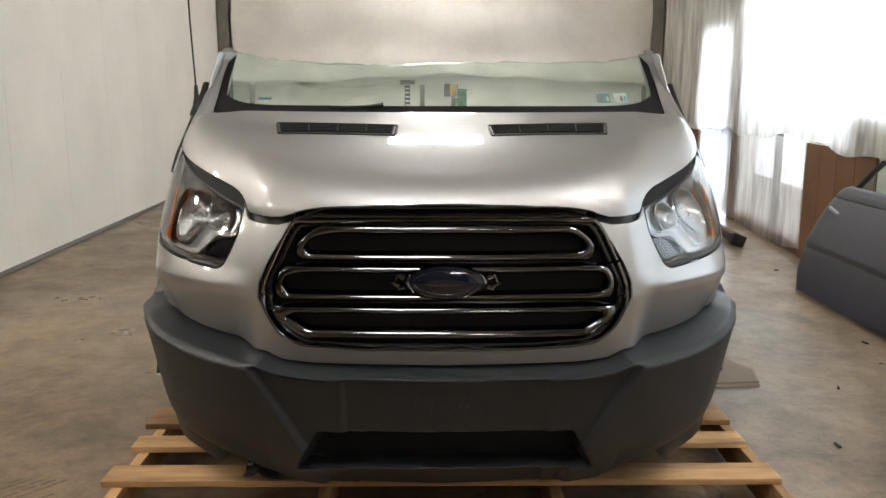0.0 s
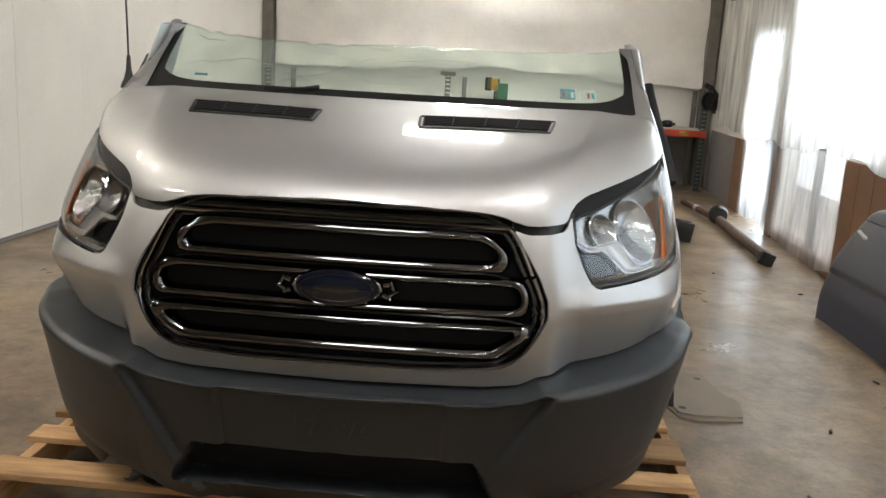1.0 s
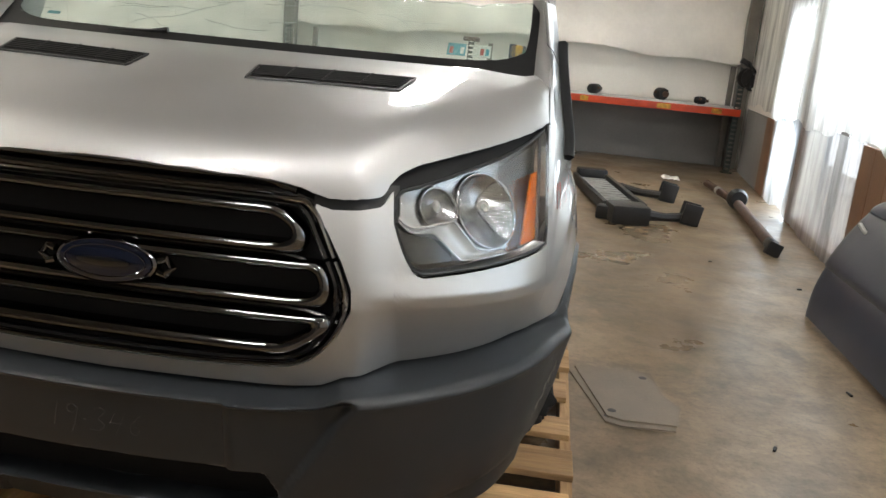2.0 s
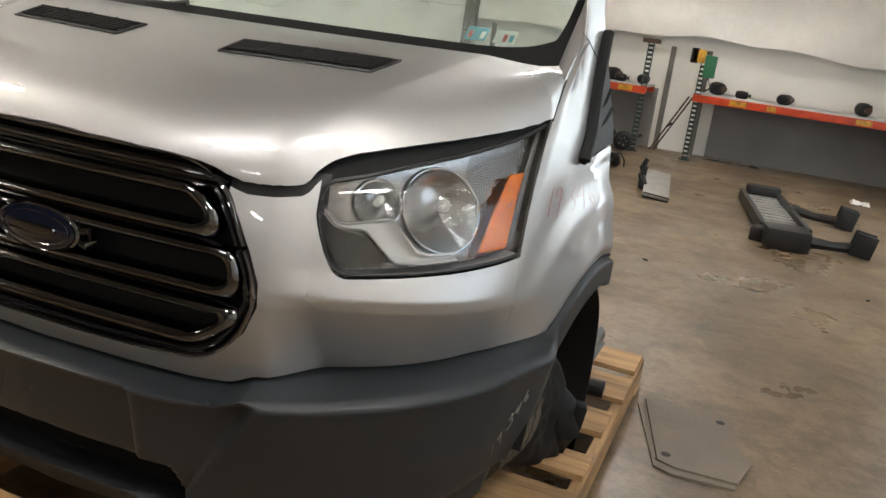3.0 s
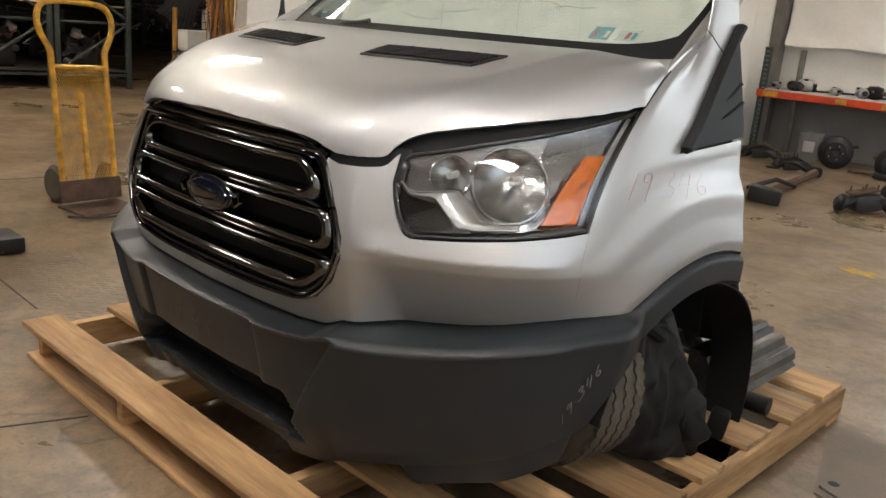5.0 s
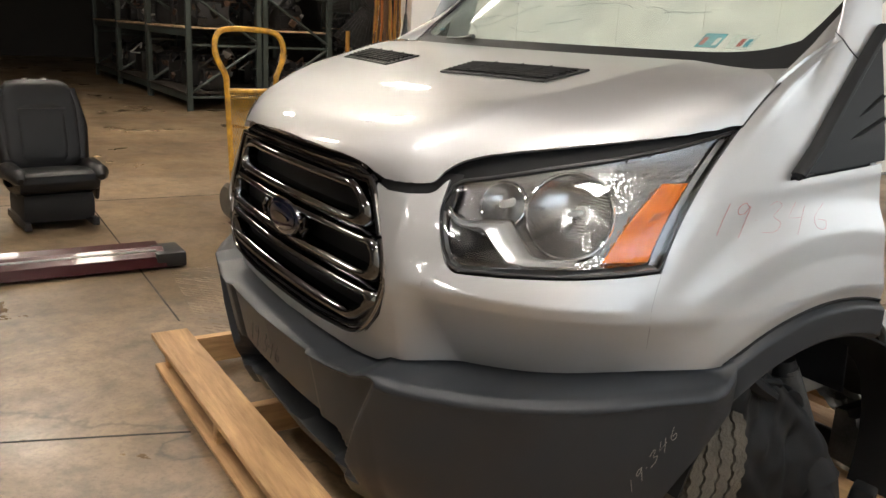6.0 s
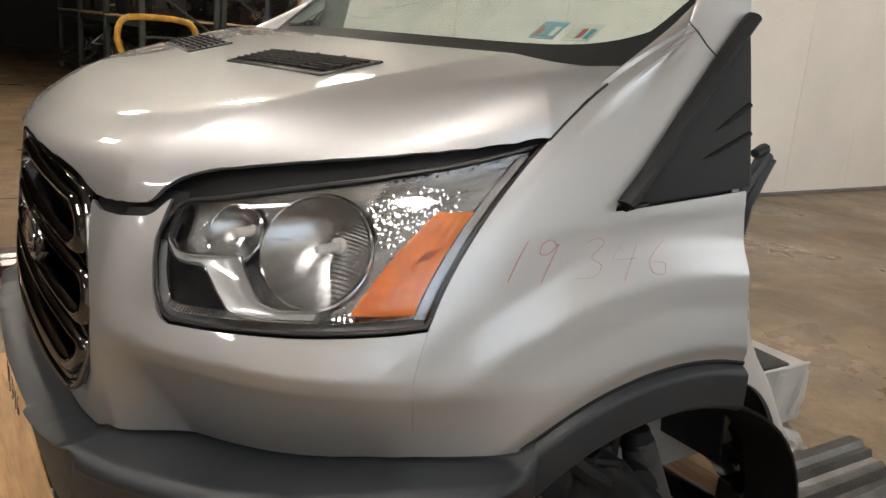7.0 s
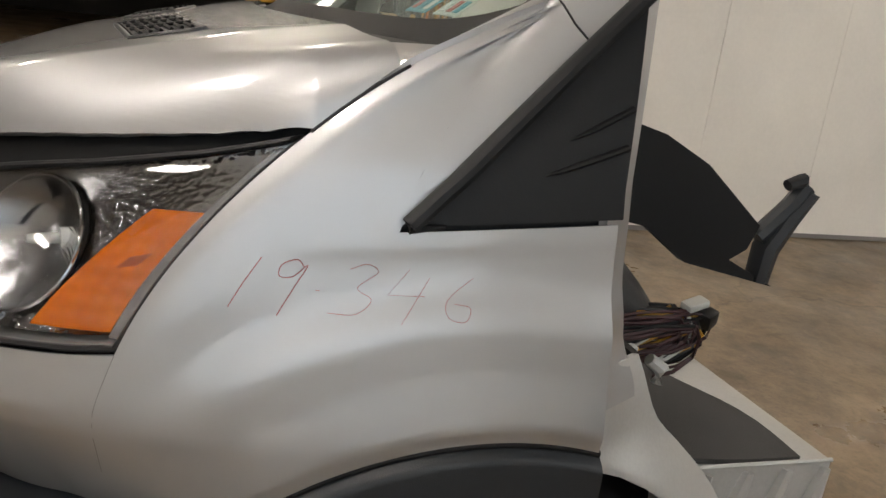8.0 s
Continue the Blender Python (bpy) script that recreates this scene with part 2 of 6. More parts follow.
STEELCOL = mat("grey_steel_column", (0.16, 0.145, 0.125), 0.5, 0.2, vary=0.25)
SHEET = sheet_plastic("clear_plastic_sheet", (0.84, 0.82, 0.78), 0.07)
OILYSTEEL = mat("oily_pressed_steel", (0.105, 0.10, 0.092), 0.36, 0.85, vary=0.45, scale=11, fine=120, bump=0.1)
BAREMETAL = mat("bare_cut_steel", (0.27, 0.265, 0.255), 0.32, 0.9, vary=0.2, scale=8, fine=120, bump=0.08)


def concrete():
    m = mat("polished_concrete", (0.25, 0.178, 0.106), 0.34, 0, vary=0.2, scale=1.1, fine=16, bump=0.06, second=(0.155, 0.109, 0.066))
    nt = m.node_tree
    b = nt.nodes["Principled BSDF"]
    co = nt.nodes["Texture Coordinate"]

    def noise_of(scale, detail, warp, lo, hi, a, c, rough=0.62):
        n = nt.nodes.new("ShaderNodeTexNoise")
        n.inputs["Scale"].default_value, n.inputs["Detail"].default_value, n.inputs["Distortion"].default_value = scale, detail, warp
        n.inputs["Roughness"].default_value = rough
        nt.links.new(co.outputs["Object"], n.inputs["Vector"])
        r = nt.nodes.new("ShaderNodeMapRange")
        r.inputs[1].default_value, r.inputs[2].default_value = lo, hi
        r.inputs[3].default_value, r.inputs[4].default_value = a, c
        nt.links.new(n.outputs[0], r.inputs[0])
        return r.outputs[0]

    def crack_of(scale, wide, depth):
        """Thin wandering cracks along the edges of large warped cells."""
        w = nt.nodes.new("ShaderNodeTexNoise")
        w.inputs["Scale"].default_value, w.inputs["Detail"].default_value = 2.2, 6
        nt.links.new(co.outputs["Object"], w.inputs["Vector"])
        mixv = nt.nodes.new("ShaderNodeMix")
        mixv.data_type = "VECTOR"
        mixv.inputs[0].default_value = 0.35
        nt.links.new(co.outputs["Object"], mixv.inputs[4])
        nt.links.new(w.outputs["Color"], mixv.inputs[5])
        v = nt.nodes.new("ShaderNodeTexVoronoi")
        v.feature = "DISTANCE_TO_EDGE"
        v.inputs["Scale"].default_value = scale
        nt.links.new(mixv.outputs[1], v.inputs["Vector"])
        r = nt.nodes.new("ShaderNodeMapRange")
        r.inputs[1].default_value, r.inputs[2].default_value = 0.0, wide
        r.inputs[3].default_value, r.inputs[4].default_value = depth, 1.0
        nt.links.new(v.outputs["Distance"], r.inputs[0])
        return r.outputs[0]

    nt.links.new(noise_of(0.9, 9, 0.1, 0.35, 0.68, 0.24, 0.52), b.inputs["Roughness"])
    # worn tracks, oil stains, scuffs, fine speckle and hairline cracks over the base colour
    last = b.inputs["Base Color"].links[0].from_socket
    layers = [noise_of(*q) for q in ((0.5, 5, 0.3, 0.34, 0.64, 0.66, 1.14), (2.4, 12, 0.5, 0.33, 0.56, 0.52, 1.10, 0.72), (9.0, 10, 0.3, 0.36, 0.55, 0.72, 1.05, 0.7), (46.0, 6, 0.0, 0.32, 0.50, 0.74, 1.04, 0.7))]
    layers.append(crack_of(0.30, 0.0022, 0.55))
    for f in layers:
        mul = nt.nodes.new("ShaderNodeMix")
        mul.data_type, mul.blend_type = "RGBA", "MULTIPLY"
        mul.inputs[0].default_value = 1.0
        nt.links.new(last, mul.inputs[6])
        nt.links.new(f, mul.inputs[7])
        last = mul.outputs[2]
    nt.links.new(last, b.inputs["Base Color"])
    return m


CONCRETE = concrete()

# ---- mesh helpers ----


def thing(name, at, label, category, group="", kind=""):
    ob = new(name)
    ob.empty_display_size = 0.1
    ob.location = at
    bpy.context.view_layer.update()
    return tagged(ob, label, category, group, kind)


def part(name, bm, material, parent, label="", smooth=True, normals=True):
    """Links a bmesh, given in world coordinates, as one mesh under parent."""
    if normals:
        bmesh.ops.recalc_face_normals(bm, faces=bm.faces)
    me = bpy.data.meshes.new(name)
    bm.to_mesh(me)
    bm.free()
    for p in me.polygons:
        p.use_smooth = smooth
    if smooth:
        me.set_sharp_from_angle(angle=radians(38))
    me.materials.append(material)
    ob = new(name, me)
    if parent is not None:
        ob.parent = parent
        p, off = parent, Vector()
        while p is not None:
            off += p.location
            p = p.parent
        ob.location = -off
    if label:
        ob["label"] = label
    return ob


def solid(name, bm, material, label, category, kind="structure", group="", smooth=False):
    return tagged(part(name, bm, material, None, smooth=smooth), label, category, group, kind)


def box(bm, c, s, m=None, bevel=0.0):
    r = bmesh.ops.create_cube(bm, size=1.0)
    vs = r["verts"]
    M = Matrix.Translation(c) @ (m or Matrix()) @ Matrix.Diagonal((*s, 1))
    bmesh.ops.transform(bm, matrix=M, verts=vs)
    if bevel:
        es = list({e for v in vs for e in v.link_edges})
        bmesh.ops.bevel(bm, geom=es, offset=bevel, segments=2, affect="EDGES", profile=0.6)
    return bm


def B(c, s, m=None, bevel=0.0):
    return box(bmesh.new(), c, s, m, bevel)


def rot(rx=0, ry=0, rz=0):
    return pose(0, 0, 0, rx, ry, rz)


def tube(bm, pts, r, seg=8, closed=False, flat=1.0, cap=True):
    """Sweeps a round (or flattened) section along pts; r may be one radius or one a point."""
    pts = [Vector(p) for p in pts]
    n = len(pts)
    rs = r if isinstance(r, (list, tuple)) else [r] * n
    rings, up = [], Vector((0, 0, 1))
    for i, p in enumerate(pts):
        a = pts[(i - 1) % n] if (closed or i) else p
        b = pts[(i + 1) % n] if (closed or i < n - 1) else p
        t = (b - a).normalized()
        side = t.cross(up)
        if side.length < 0.05:
            side = t.cross(Vector((0, 1, 0)))
        side.normalize()
        u = side.cross(t).normalized()
        rings.append([bm.verts.new(p + rs[i] * (math.cos(k * math.tau / seg) * side + flat * math.sin(k * math.tau / seg) * u)) for k in range(seg)])
    for i in range(n if closed else n - 1):
        a, b = rings[i], rings[(i + 1) % n]
        for k in range(seg):
            bm.faces.new((a[k], a[(k + 1) % seg], b[(k + 1) % seg], b[k]))
    if cap and not closed:
        bm.faces.new(rings[0])
        bm.faces.new(rings[-1])
    return bm


def T(pts, r, seg=8, closed=False, flat=1.0):
    return tube(bmesh.new(), pts, r, seg, closed, flat)


def lathe(bm, prof, seg=24, m=None):
    """Turns a profile of (radius, height) round z; m places it."""
    m = m or Matrix()
    rings = []
    for r, z in prof:
        if r < 1e-5:
            rings.append([bm.verts.new(m @ Vector((0, 0, z)))])
        else:
            rings.append([bm.verts.new(m @ Vector((r * math.cos(k * math.tau / seg), r * math.sin(k * math.tau / seg), z))) for k in range(seg)])
    for a, b in zip(rings, rings[1:]):
        for k in range(seg):
            q = [a[k % len(a)], a[(k + 1) % len(a)], b[(k + 1) % len(b)], b[k % len(b)]]
            q = list(dict.fromkeys(q))
            if len(q) > 2:
                bm.faces.new(q)
    return bm


def grid(bm, fn, nu, nv, thick=0.0, flip=False):
    """A sheet of fn(a, b), a and b from 0 to 1, given thickness against its normal."""
    rows = [[bm.verts.new(fn(i / nu, j / nv)) for j in range(nv + 1)] for i in range(nu + 1)]
    fs = []
    for i in range(nu):
        for j in range(nv):
            q = (rows[i][j], rows[i + 1][j], rows[i + 1][j + 1], rows[i][j + 1])
            fs.append(bm.faces.new(q[::-1] if flip else q))
    if thick:
        bm.normal_update()
        inner = [[bm.verts.new(v.co - v.normal * thick) for v in row] for row in rows]
        for i in range(nu):
            for j in range(nv):
                q = (inner[i][j], inner[i][j + 1], inner[i + 1][j + 1], inner[i + 1][j])
                bm.faces.new(q[::-1] if flip else q)
        loop = [(i, 0) for i in range(nu)] + [(nu, j) for j in range(nv)] + [(i, nv) for i in range(nu, 0, -1)] + [(0, j) for j in range(nv, 0, -1)]
        for (i, j), (k, l) in zip(loop, loop[1:] + loop[:1]):
            q = (rows[i][j], inner[i][j], inner[k][l], rows[k][l])
            if len(set(q)) == 4:
                bm.faces.new(q)
    return bm


def prism(bm, outline, thick, axis="x", m=None):
    """A flat plate from an outline of (a, b), thick along its axis."""
    def at(a, b, d):
        v = {"x": (d, a, b), "y": (a, d, b), "z": (a, b, d)}[axis]
        return (m or Matrix()) @ Vector(v)
    lo = [bm.verts.new(at(a, b, -thick / 2)) for a, b in outline]
    hi = [bm.verts.new(at(a, b, thick / 2)) for a, b in outline]
    bm.faces.new(lo)
    bm.faces.new(hi[::-1])
    for i in range(len(lo)):
        j = (i + 1) % len(lo)
        bm.faces.new((lo[i], hi[i], hi[j], lo[j]))
    return bm


def mirrored(bm):
    c = bm.copy()
    for v in c.verts:
        v.co.x = -v.co.x
    bmesh.ops.reverse_faces(c, faces=c.faces)
    return c


def both(name, bm, material, parents, label="", smooth=True):
    """The same part on both sides of the van."""
    twin = mirrored(bm)
    return [part(name, bm, material, parents[0], label, smooth), part(name, twin, material, parents[-1], label, smooth)]


def curve(ks, vs, x):
    """Smooth run through values vs at knots ks (Hermite)."""
    if x <= ks[0]:
        return vs[0]
    if x >= ks[-1]:
        return vs[-1]
    i = max(k for k in range(len(ks) - 1) if ks[k] <= x)
    h = ks[i + 1] - ks[i]

    def slope(k):
        if k == 0:
            return (vs[1] - vs[0]) / (ks[1] - ks[0])
        if k == len(ks) - 1:
            return (vs[-1] - vs[-2]) / (ks[-1] - ks[-2])
        return (vs[k + 1] - vs[k - 1]) / (ks[k + 1] - ks[k - 1])
    t = (x - ks[i]) / h
    a, b, p, q = slope(i) * h, slope(i + 1) * h, vs[i], vs[i + 1]
    return p + t * (a + t * ((-2 * a - b + 3 * (q - p)) + t * (a + b - 2 * (q - p))))


def line(ks, vs, x):
    return float(np.interp(x, ks, vs))


def smooth(a, b, x):
    t = min(1, max(0, (x - a) / (b - a)))
    return t * t * (3 - 2 * t)


# ---- the van's front section: its skin ----
# plan outline of the skin at the crease, from the nose's middle (0) back to the cut behind the wheel arch (9)
UK = list(range(10))
PX = [0, 0.25, 0.47, 0.62, 0.775, 0.885, 0.95, 0.985, 1.010, 1.022]
PY = [2.88, 2.889, 2.912, 2.965, 3.065, 3.175, 3.315, 3.52, 3.75, 4.0]
# how far each station leans back and in towards the top
LEAN_Y = [0.14, 0.14, 0.135, 0.155, 0.185, 0.225, 0.235, 0.12, 0.03, -0.012]
LEAN_X = [0, 0.0, 0.03, 0.06, 0.075, 0.06, 0.040, 0.052, 0.055, 0.045]
ARCH_Y, ARCH_Z, ARCH_R, FLARE_R = 3.83, 0.27, 0.45, 0.54


def skin(u, z, off=0.0):
    """A point of the painted skin at station u and height z, moved outwards by off."""
    def raw(u):
        t = (z - 0.80) / 0.38
        x, y = curve(UK, PX, u), curve(UK, PY, u)
        if t > 0:
            e = 1.8 if u < 6 else 1.8 + 0.5 * min(1, u - 6)
            tt = t if t < 1.55 else 1.55 + (t - 1.55) * 0.62
            y += curve(UK, LEAN_Y, u) * tt ** e
            x -= curve(UK, LEAN_X, u) * tt ** 1.2
            y += 0.55 * min(0.165, (z - 1.275 + math.hypot(z - 1.275, 0.035)) / 2) * (1 - smooth(6, 8.2, u))
        else:
            y += 0.075 * (-t) * (1 - smooth(5, 6.6, u))
            x -= 0.085 * (-t) * smooth(3, 6, u) * (1 - smooth(6, 7.2, u))
        # crease under the headlight: set back below it, laid back above it
        w = smooth(2.5, 3.1, u) * (1 - smooth(5.0, 6.5, u))
        c = z - 0.826
        y += w * (0.44 * -c if c < 0 else 0.30 * min(c, 0.05))
        if u > 5.5:
            r = math.hypot(y - ARCH_Y, z - ARCH_Z)
            # raised lip round the wheel arch with a crisp upper edge
            s = smooth(0.762, 0.690, r)
            x += (0.018 * s + 0.010 * max(0, min(1, (0.64 - r) / 0.1)) - 0.008 * smooth(0.568, 0.542, r)) * smooth(5.9, 7.2, u)
            k = smooth(6.2, 7.6, u) * max(0.0, z - 1.15) / 0.38
            x, y = x - 0.05 * k, y + 0.06 * k
            b = 1.035 + 0.09 * (y - 3.5)
            x += 0.002 * smooth(b - 0.014, b + 0.010, z) * smooth(6.5, 7.0, u)
        return x, y
    x, y = raw(u)
    if off:
        xa, ya = raw(max(0, u - 0.02))
        xb, yb = raw(min(9, u + 0.02))
        n = Vector((yb - ya, xa - xb)).normalized()
        x, y = x + n.x * off, y + n.y * off
    return Vector((x, y, z))


def arch(u, r, z0=0.7):
    """Height at which station u meets the circle of radius r round the wheel."""
    z = z0
    for _ in range(8):
        d = r * r - (skin(u, z).y - ARCH_Y) ** 2
        if d <= 0:
            return 0.0
        z = 0.5 * z + 0.5 * (ARCH_Z + math.sqrt(d))
    return z


def u_at_x(x, z):
    lo, hi = 0.0, 6.5
    for _ in range(30):
        mid = (lo + hi) / 2
        lo, hi = (mid, hi) if skin(mid, z).x < x else (lo, mid)
    return lo


def u_at_y(y, z):
    lo, hi = 3.0, 9.0
    for _ in range(30):
        mid = (lo + hi) / 2
        lo, hi = (mid, hi) if skin(mid, z).y < y else (lo, mid)
    return lo


SEAM_U, SEAM_Z = [0, 1.6, 2.05, 2.35, 3, 4, 5, 6, 7.0], [0.597, 0.601, 0.609, 0.632, 0.638, 0.651, 0.669, 0.684, 0.692]
BASE_U, BASE_Z = [0, 2, 3, 4, 5, 6, 6.6], [0.205, 0.22, 0.27, 0.30, 0.33, 0.37, 0.40]


def seam(u):
    """Lower edge of the paint, where bumper and flare begin."""
    return max(line(SEAM_U, SEAM_Z, u) if u < 7.05 else 0, arch(u, FLARE_R) if u > 6.6 else 0)


def panel(bm, u0, u1, lo, hi, nu, nv, thick=0.008, off=0.0):
    def at(a, b):
        u = u0 + (u1 - u0) * a
        l, h = lo(u), hi(u)
        return skin(u, l + (h - l) * b, off)
    return grid(bm, at, nu, nv, thick)


VAN = thing("van_front_section", (0, 3.4, 0.15), "silver cut-off van front with cracked windscreen on a wooden pallet", "van front")
GAP = 0.006

# grille outline, right half: bottom corner, widest point, shoulder, top
GK_Z = [0.652, 0.675, 0.735, 0.80, 0.90, 0.96, 1.012]
GK_X = [0.40, 0.452, 0.512, 0.541, 0.508, 0.478, 0.441]


def grille_x(z):
    return line(GK_Z, GK_X, z)


def grille_low(x):
    return line([0, 0.30, 0.452, 0.512, 0.541], [0.652, 0.657, 0.675, 0.735, 0.80], x)


def grille_high(x):
    return line([0.441, 0.478, 0.508, 0.541], [1.012, 0.96, 0.90, 0.80], x)


def grille_face(x, z, off=0.0):
    return Vector((x, 2.905 + 0.095 * (z - 0.67) + 0.10 * x * x - off, z))


# headlight edges
HL_IN = 3.04


def hl_low(u):
    return line([3.04, 3.10, 3.15, 3.25, 3.32, 3.42, 4.0, 4.75, 5.65, 6.0], [0.985, 0.950, 0.925, 0.888, 0.876, 0.870, 0.876, 0.886, 0.900, 0.907], u)


def hl_high(u):
    return line([3.04, 3.07, 3.12, 3.20, 3.5, 4.05, 4.7, 5.4, 6.0], [0.995, 1.022, 1.035, 1.043, 1.054, 1.080, 1.107, 1.140, 1.176], u)


def hood_line(u):
    """Height of the hood's lower edge over the skin at station u."""
    return line([0, 1.6, 2.0, 2.15, 2.55, 2.85, 2.93, 3.0, 3.15, 3.4, 3.95, 4.6, 5.3, 6], [1.075, 1.06, 1.034, 1.028, 1.029, 1.034, 1.042, 1.060, 1.082, 1.100, 1.120, 1.140, 1.162, 1.187], u)


# nose panel: below the grille, the cheeks, under the headlights
nose = bmesh.new()
ug, uw = u_at_x(0.462, 0.667), u_at_x(0.541, 0.80)
panel(nose, 0, uw, lambda u: seam(u) + 0.002, lambda u: max(grille_low(skin(u, 0.7).x) - 0.004, seam(u) + 0.010), 40, 8)
panel(nose, uw, HL_IN, lambda u: seam(u) + 0.002, lambda u: hood_line(u) - 0.022, 20, 56)
panel(nose, HL_IN, 6.0, lambda u: seam(u) + 0.002, lambda u: hl_low(u) - GAP, 80, 44)
panel(nose, u_at_x(0.445, 1.0), uw, lambda u: min(grille_high(skin(u, 0.95).x), hood_line(u) - 0.026), lambda u: hood_line(u) - 0.022, 14, 12)
bmesh.ops.remove_doubles(nose, verts=nose.verts, dist=0.0006)
both("nose_panel", nose, SILVER, [VAN])

# black trim strip between cheek and hood
strip = bmesh.new()
panel(strip, u_at_x(0.44, 1.0), HL_IN + 0.12, lambda u: min(hood_line(u), 1.034) - 0.055, lambda u: min(hood_line(u), 1.05) + 0.004, 24, 4, 0.01, -0.014)
both("hood_gap_strip", strip, BLACKPLASTIC, [VAN])

# fender from the headlight back to the cut
TRI_Y, TRI_Z = 3.672, 1.079


def tri_low(u):
    return TRI_Z + 0.10 * max(0, skin(u, 1.09).y - TRI_Y)


def tri_high(u):
    lo, hi = 1.0, 1.6
    for _ in range(24):
        mid = (lo + hi) / 2
        f = mid - TRI_Z - (skin(u, mid).y - TRI_Y) * 1.03
        lo, hi = (mid, hi) if f < 0 else (lo, mid)
    return max(lo, tri_low(u))


UT = u_at_y(TRI_Y, TRI_Z)
U_END = 8.86
PILLAR_TOP = 1.535


def pillar_top(u):
    return PILLAR_TOP - 0.022 * (u - 6) / 3


fender = bmesh.new()
panel(fender, 6.0, UT, lambda u: seam(u) + 0.002, pillar_top, 40, 70)
panel(fender, UT, U_END, lambda u: seam(u) + 0.002, lambda u: tri_low(u) - 0.004, 30, 34)
panel(fender, UT, 8.9, lambda u: min(tri_high(u) + 0.004, pillar_top(u) - 0.004), pillar_top, 24, 30)
bmesh.ops.remove_doubles(fender, verts=fender.verts, dist=0.0006)
FENDERS = both("fender", fender, SILVER, [VAN])

# shut lines: hood to fender and the joint across the pillar
sl = T([skin(6.0, z, 0.001) for z in np.linspace(1.184, 1.275, 12)], 0.0022, 6)
both("shut_line", sl, BLACKPLASTIC, [VAN])
sl = T([skin(u, line([6.0, 7.4, 8.1, 8.5], [1.405, 1.398, 1.378, 1.327], u), 0.0004) for u in np.linspace(6.02, 8.48, 16)], 0.0016, 6)
both("pillar_joint", sl, BLACKPLASTIC, [VAN])
sl = T([skin(6.0, z, -0.0002) for z in np.linspace(0.74, 0.9, 10)], 0.0005, 6)
both("fender_joint", sl, BAREMETAL, [VAN])

# bumper
def bumper_off(u, z):
    top = seam(u)
    d = top - z
    d += 0.022 * (1 - smooth(1.9, 2.8, u)) * smooth(0.0, 0.020, d)
    o = curve([0.0, 0.005, 0.012, 0.022, 0.034, 0.044, 0.052, 0.12, 0.22, 0.33, 0.42], [-0.015, 0.006, 0.028, 0.050, 0.067, 0.071, 0.068, 0.052, 0.030, 0.0, -0.05], d)
    o *= 1 - 0.12 * smooth(2.4, 4.4, u) * (o > 0)
    x = skin(u, 0.7).x
    edge = line([0.24, 0.60], [0.36, 0.55], z)
    o -= 0.024 * smooth(edge + 0.010, edge - 0.014, x) * smooth(0.030, 0.050, d)
    # plate field in the middle, and the open mouth under it
    o -= 0.013 * smooth(0.300, 0.288, x) * smooth(0.030, 0.036, d)
    side = line([0.27, 0.41], [0.44, 0.36], z)
    o -= 0.085 * smooth(side + 0.012, side - 0.012, x) * smooth(0.405, 0.392, z) * smooth(0.272, 0.284, z)
    return o


def bumper_low(u):
    b = line(BASE_U, BASE_Z, min(u, 6.6))
    return max(b, arch(u, ARCH_R, 0.5) if u > 5.9 else 0)


def bumper_at(u0, u1):
    def at(a, b):
        u = u0 + (u1 - u0) * a
        h = seam(u)
        l = min(bumper_low(u), h - 0.02)
        z = h + (l - h) * b ** 1.5
        q = skin(u, 0.826, bumper_off(u, z))
        q += Vector((-0.014 * smooth(3, 6, u) * (1 - smooth(6, 7.2, u)), 0.022 * (1 - smooth(5, 6.6, u)) - 0.020 * (1 - smooth(1.0, 2.8, u)), 0))
        q = skin(u, z, -0.010).lerp(q, smooth(0.0, 0.022, h - z))
        k = smooth(6.6, 7.2, u)
        f = skin(u, z, 0.010)
        q = q.lerp(f, k)
        return Vector((0.0 if u < 1e-6 else q.x, q.y, z))
    return at


def weld_halves(bm):
    """Adds the mirrored half and joins both along the middle."""
    inner = [f for f in bm.faces if all(abs(v.co.x) < 0.002 for v in f.verts)]
    bmesh.ops.delete(bm, geom=inner, context="FACES")
    twin = mirrored(bm)
    tmp = bpy.data.meshes.new("tmp")
    twin.to_mesh(tmp)
    bm.from_mesh(tmp)
    bpy.data.meshes.remove(tmp)
    twin.free()
    bmesh.ops.remove_doubles(bm, verts=bm.verts, dist=0.0008)


bumper = bmesh.new()
grid(bumper, bumper_at(0, 7.0), 170, 110, 0.006, True)
mouth = []
for f in bumper.faces:
    c = f.calc_center_median()
    if 0.287 < c.z < 0.388 and abs(c.x) < line([0.27, 0.41], [0.44, 0.36], c.z) - 0.015 and c.y > 2.86:
        mouth.append(f)
bmesh.ops.delete(bumper, geom=mouth, context="FACES")
weld_halves(bumper)
part("bumper", bumper, DARKPLASTIC, VAN, "dark grey grained plastic bumper")
flare = bmesh.new()


def flare_at(a, b):
    u = 6.98 + (U_END + 0.02 - 6.98) * a
    h, l = seam(u), arch(u, ARCH_R)
    return skin(u, h + (l - h) * b, 0.013 - 0.020 * smooth(0.26, 0.0, b) ** 2 - 0.012 * smooth(0.85, 1, b))


grid(flare, flare_at, 40, 16, 0.02, True)
gap = T([skin(u, seam(u) + 0.001, -0.004) for u in np.linspace(6.9, U_END + 0.01, 40)], 0.0055, 8)
both("flare_gap", gap, MATBLACK, [VAN])
both("wheel_arch_flare", flare, DARKPLASTIC, [VAN], "dark grey plastic wheel arch flare")

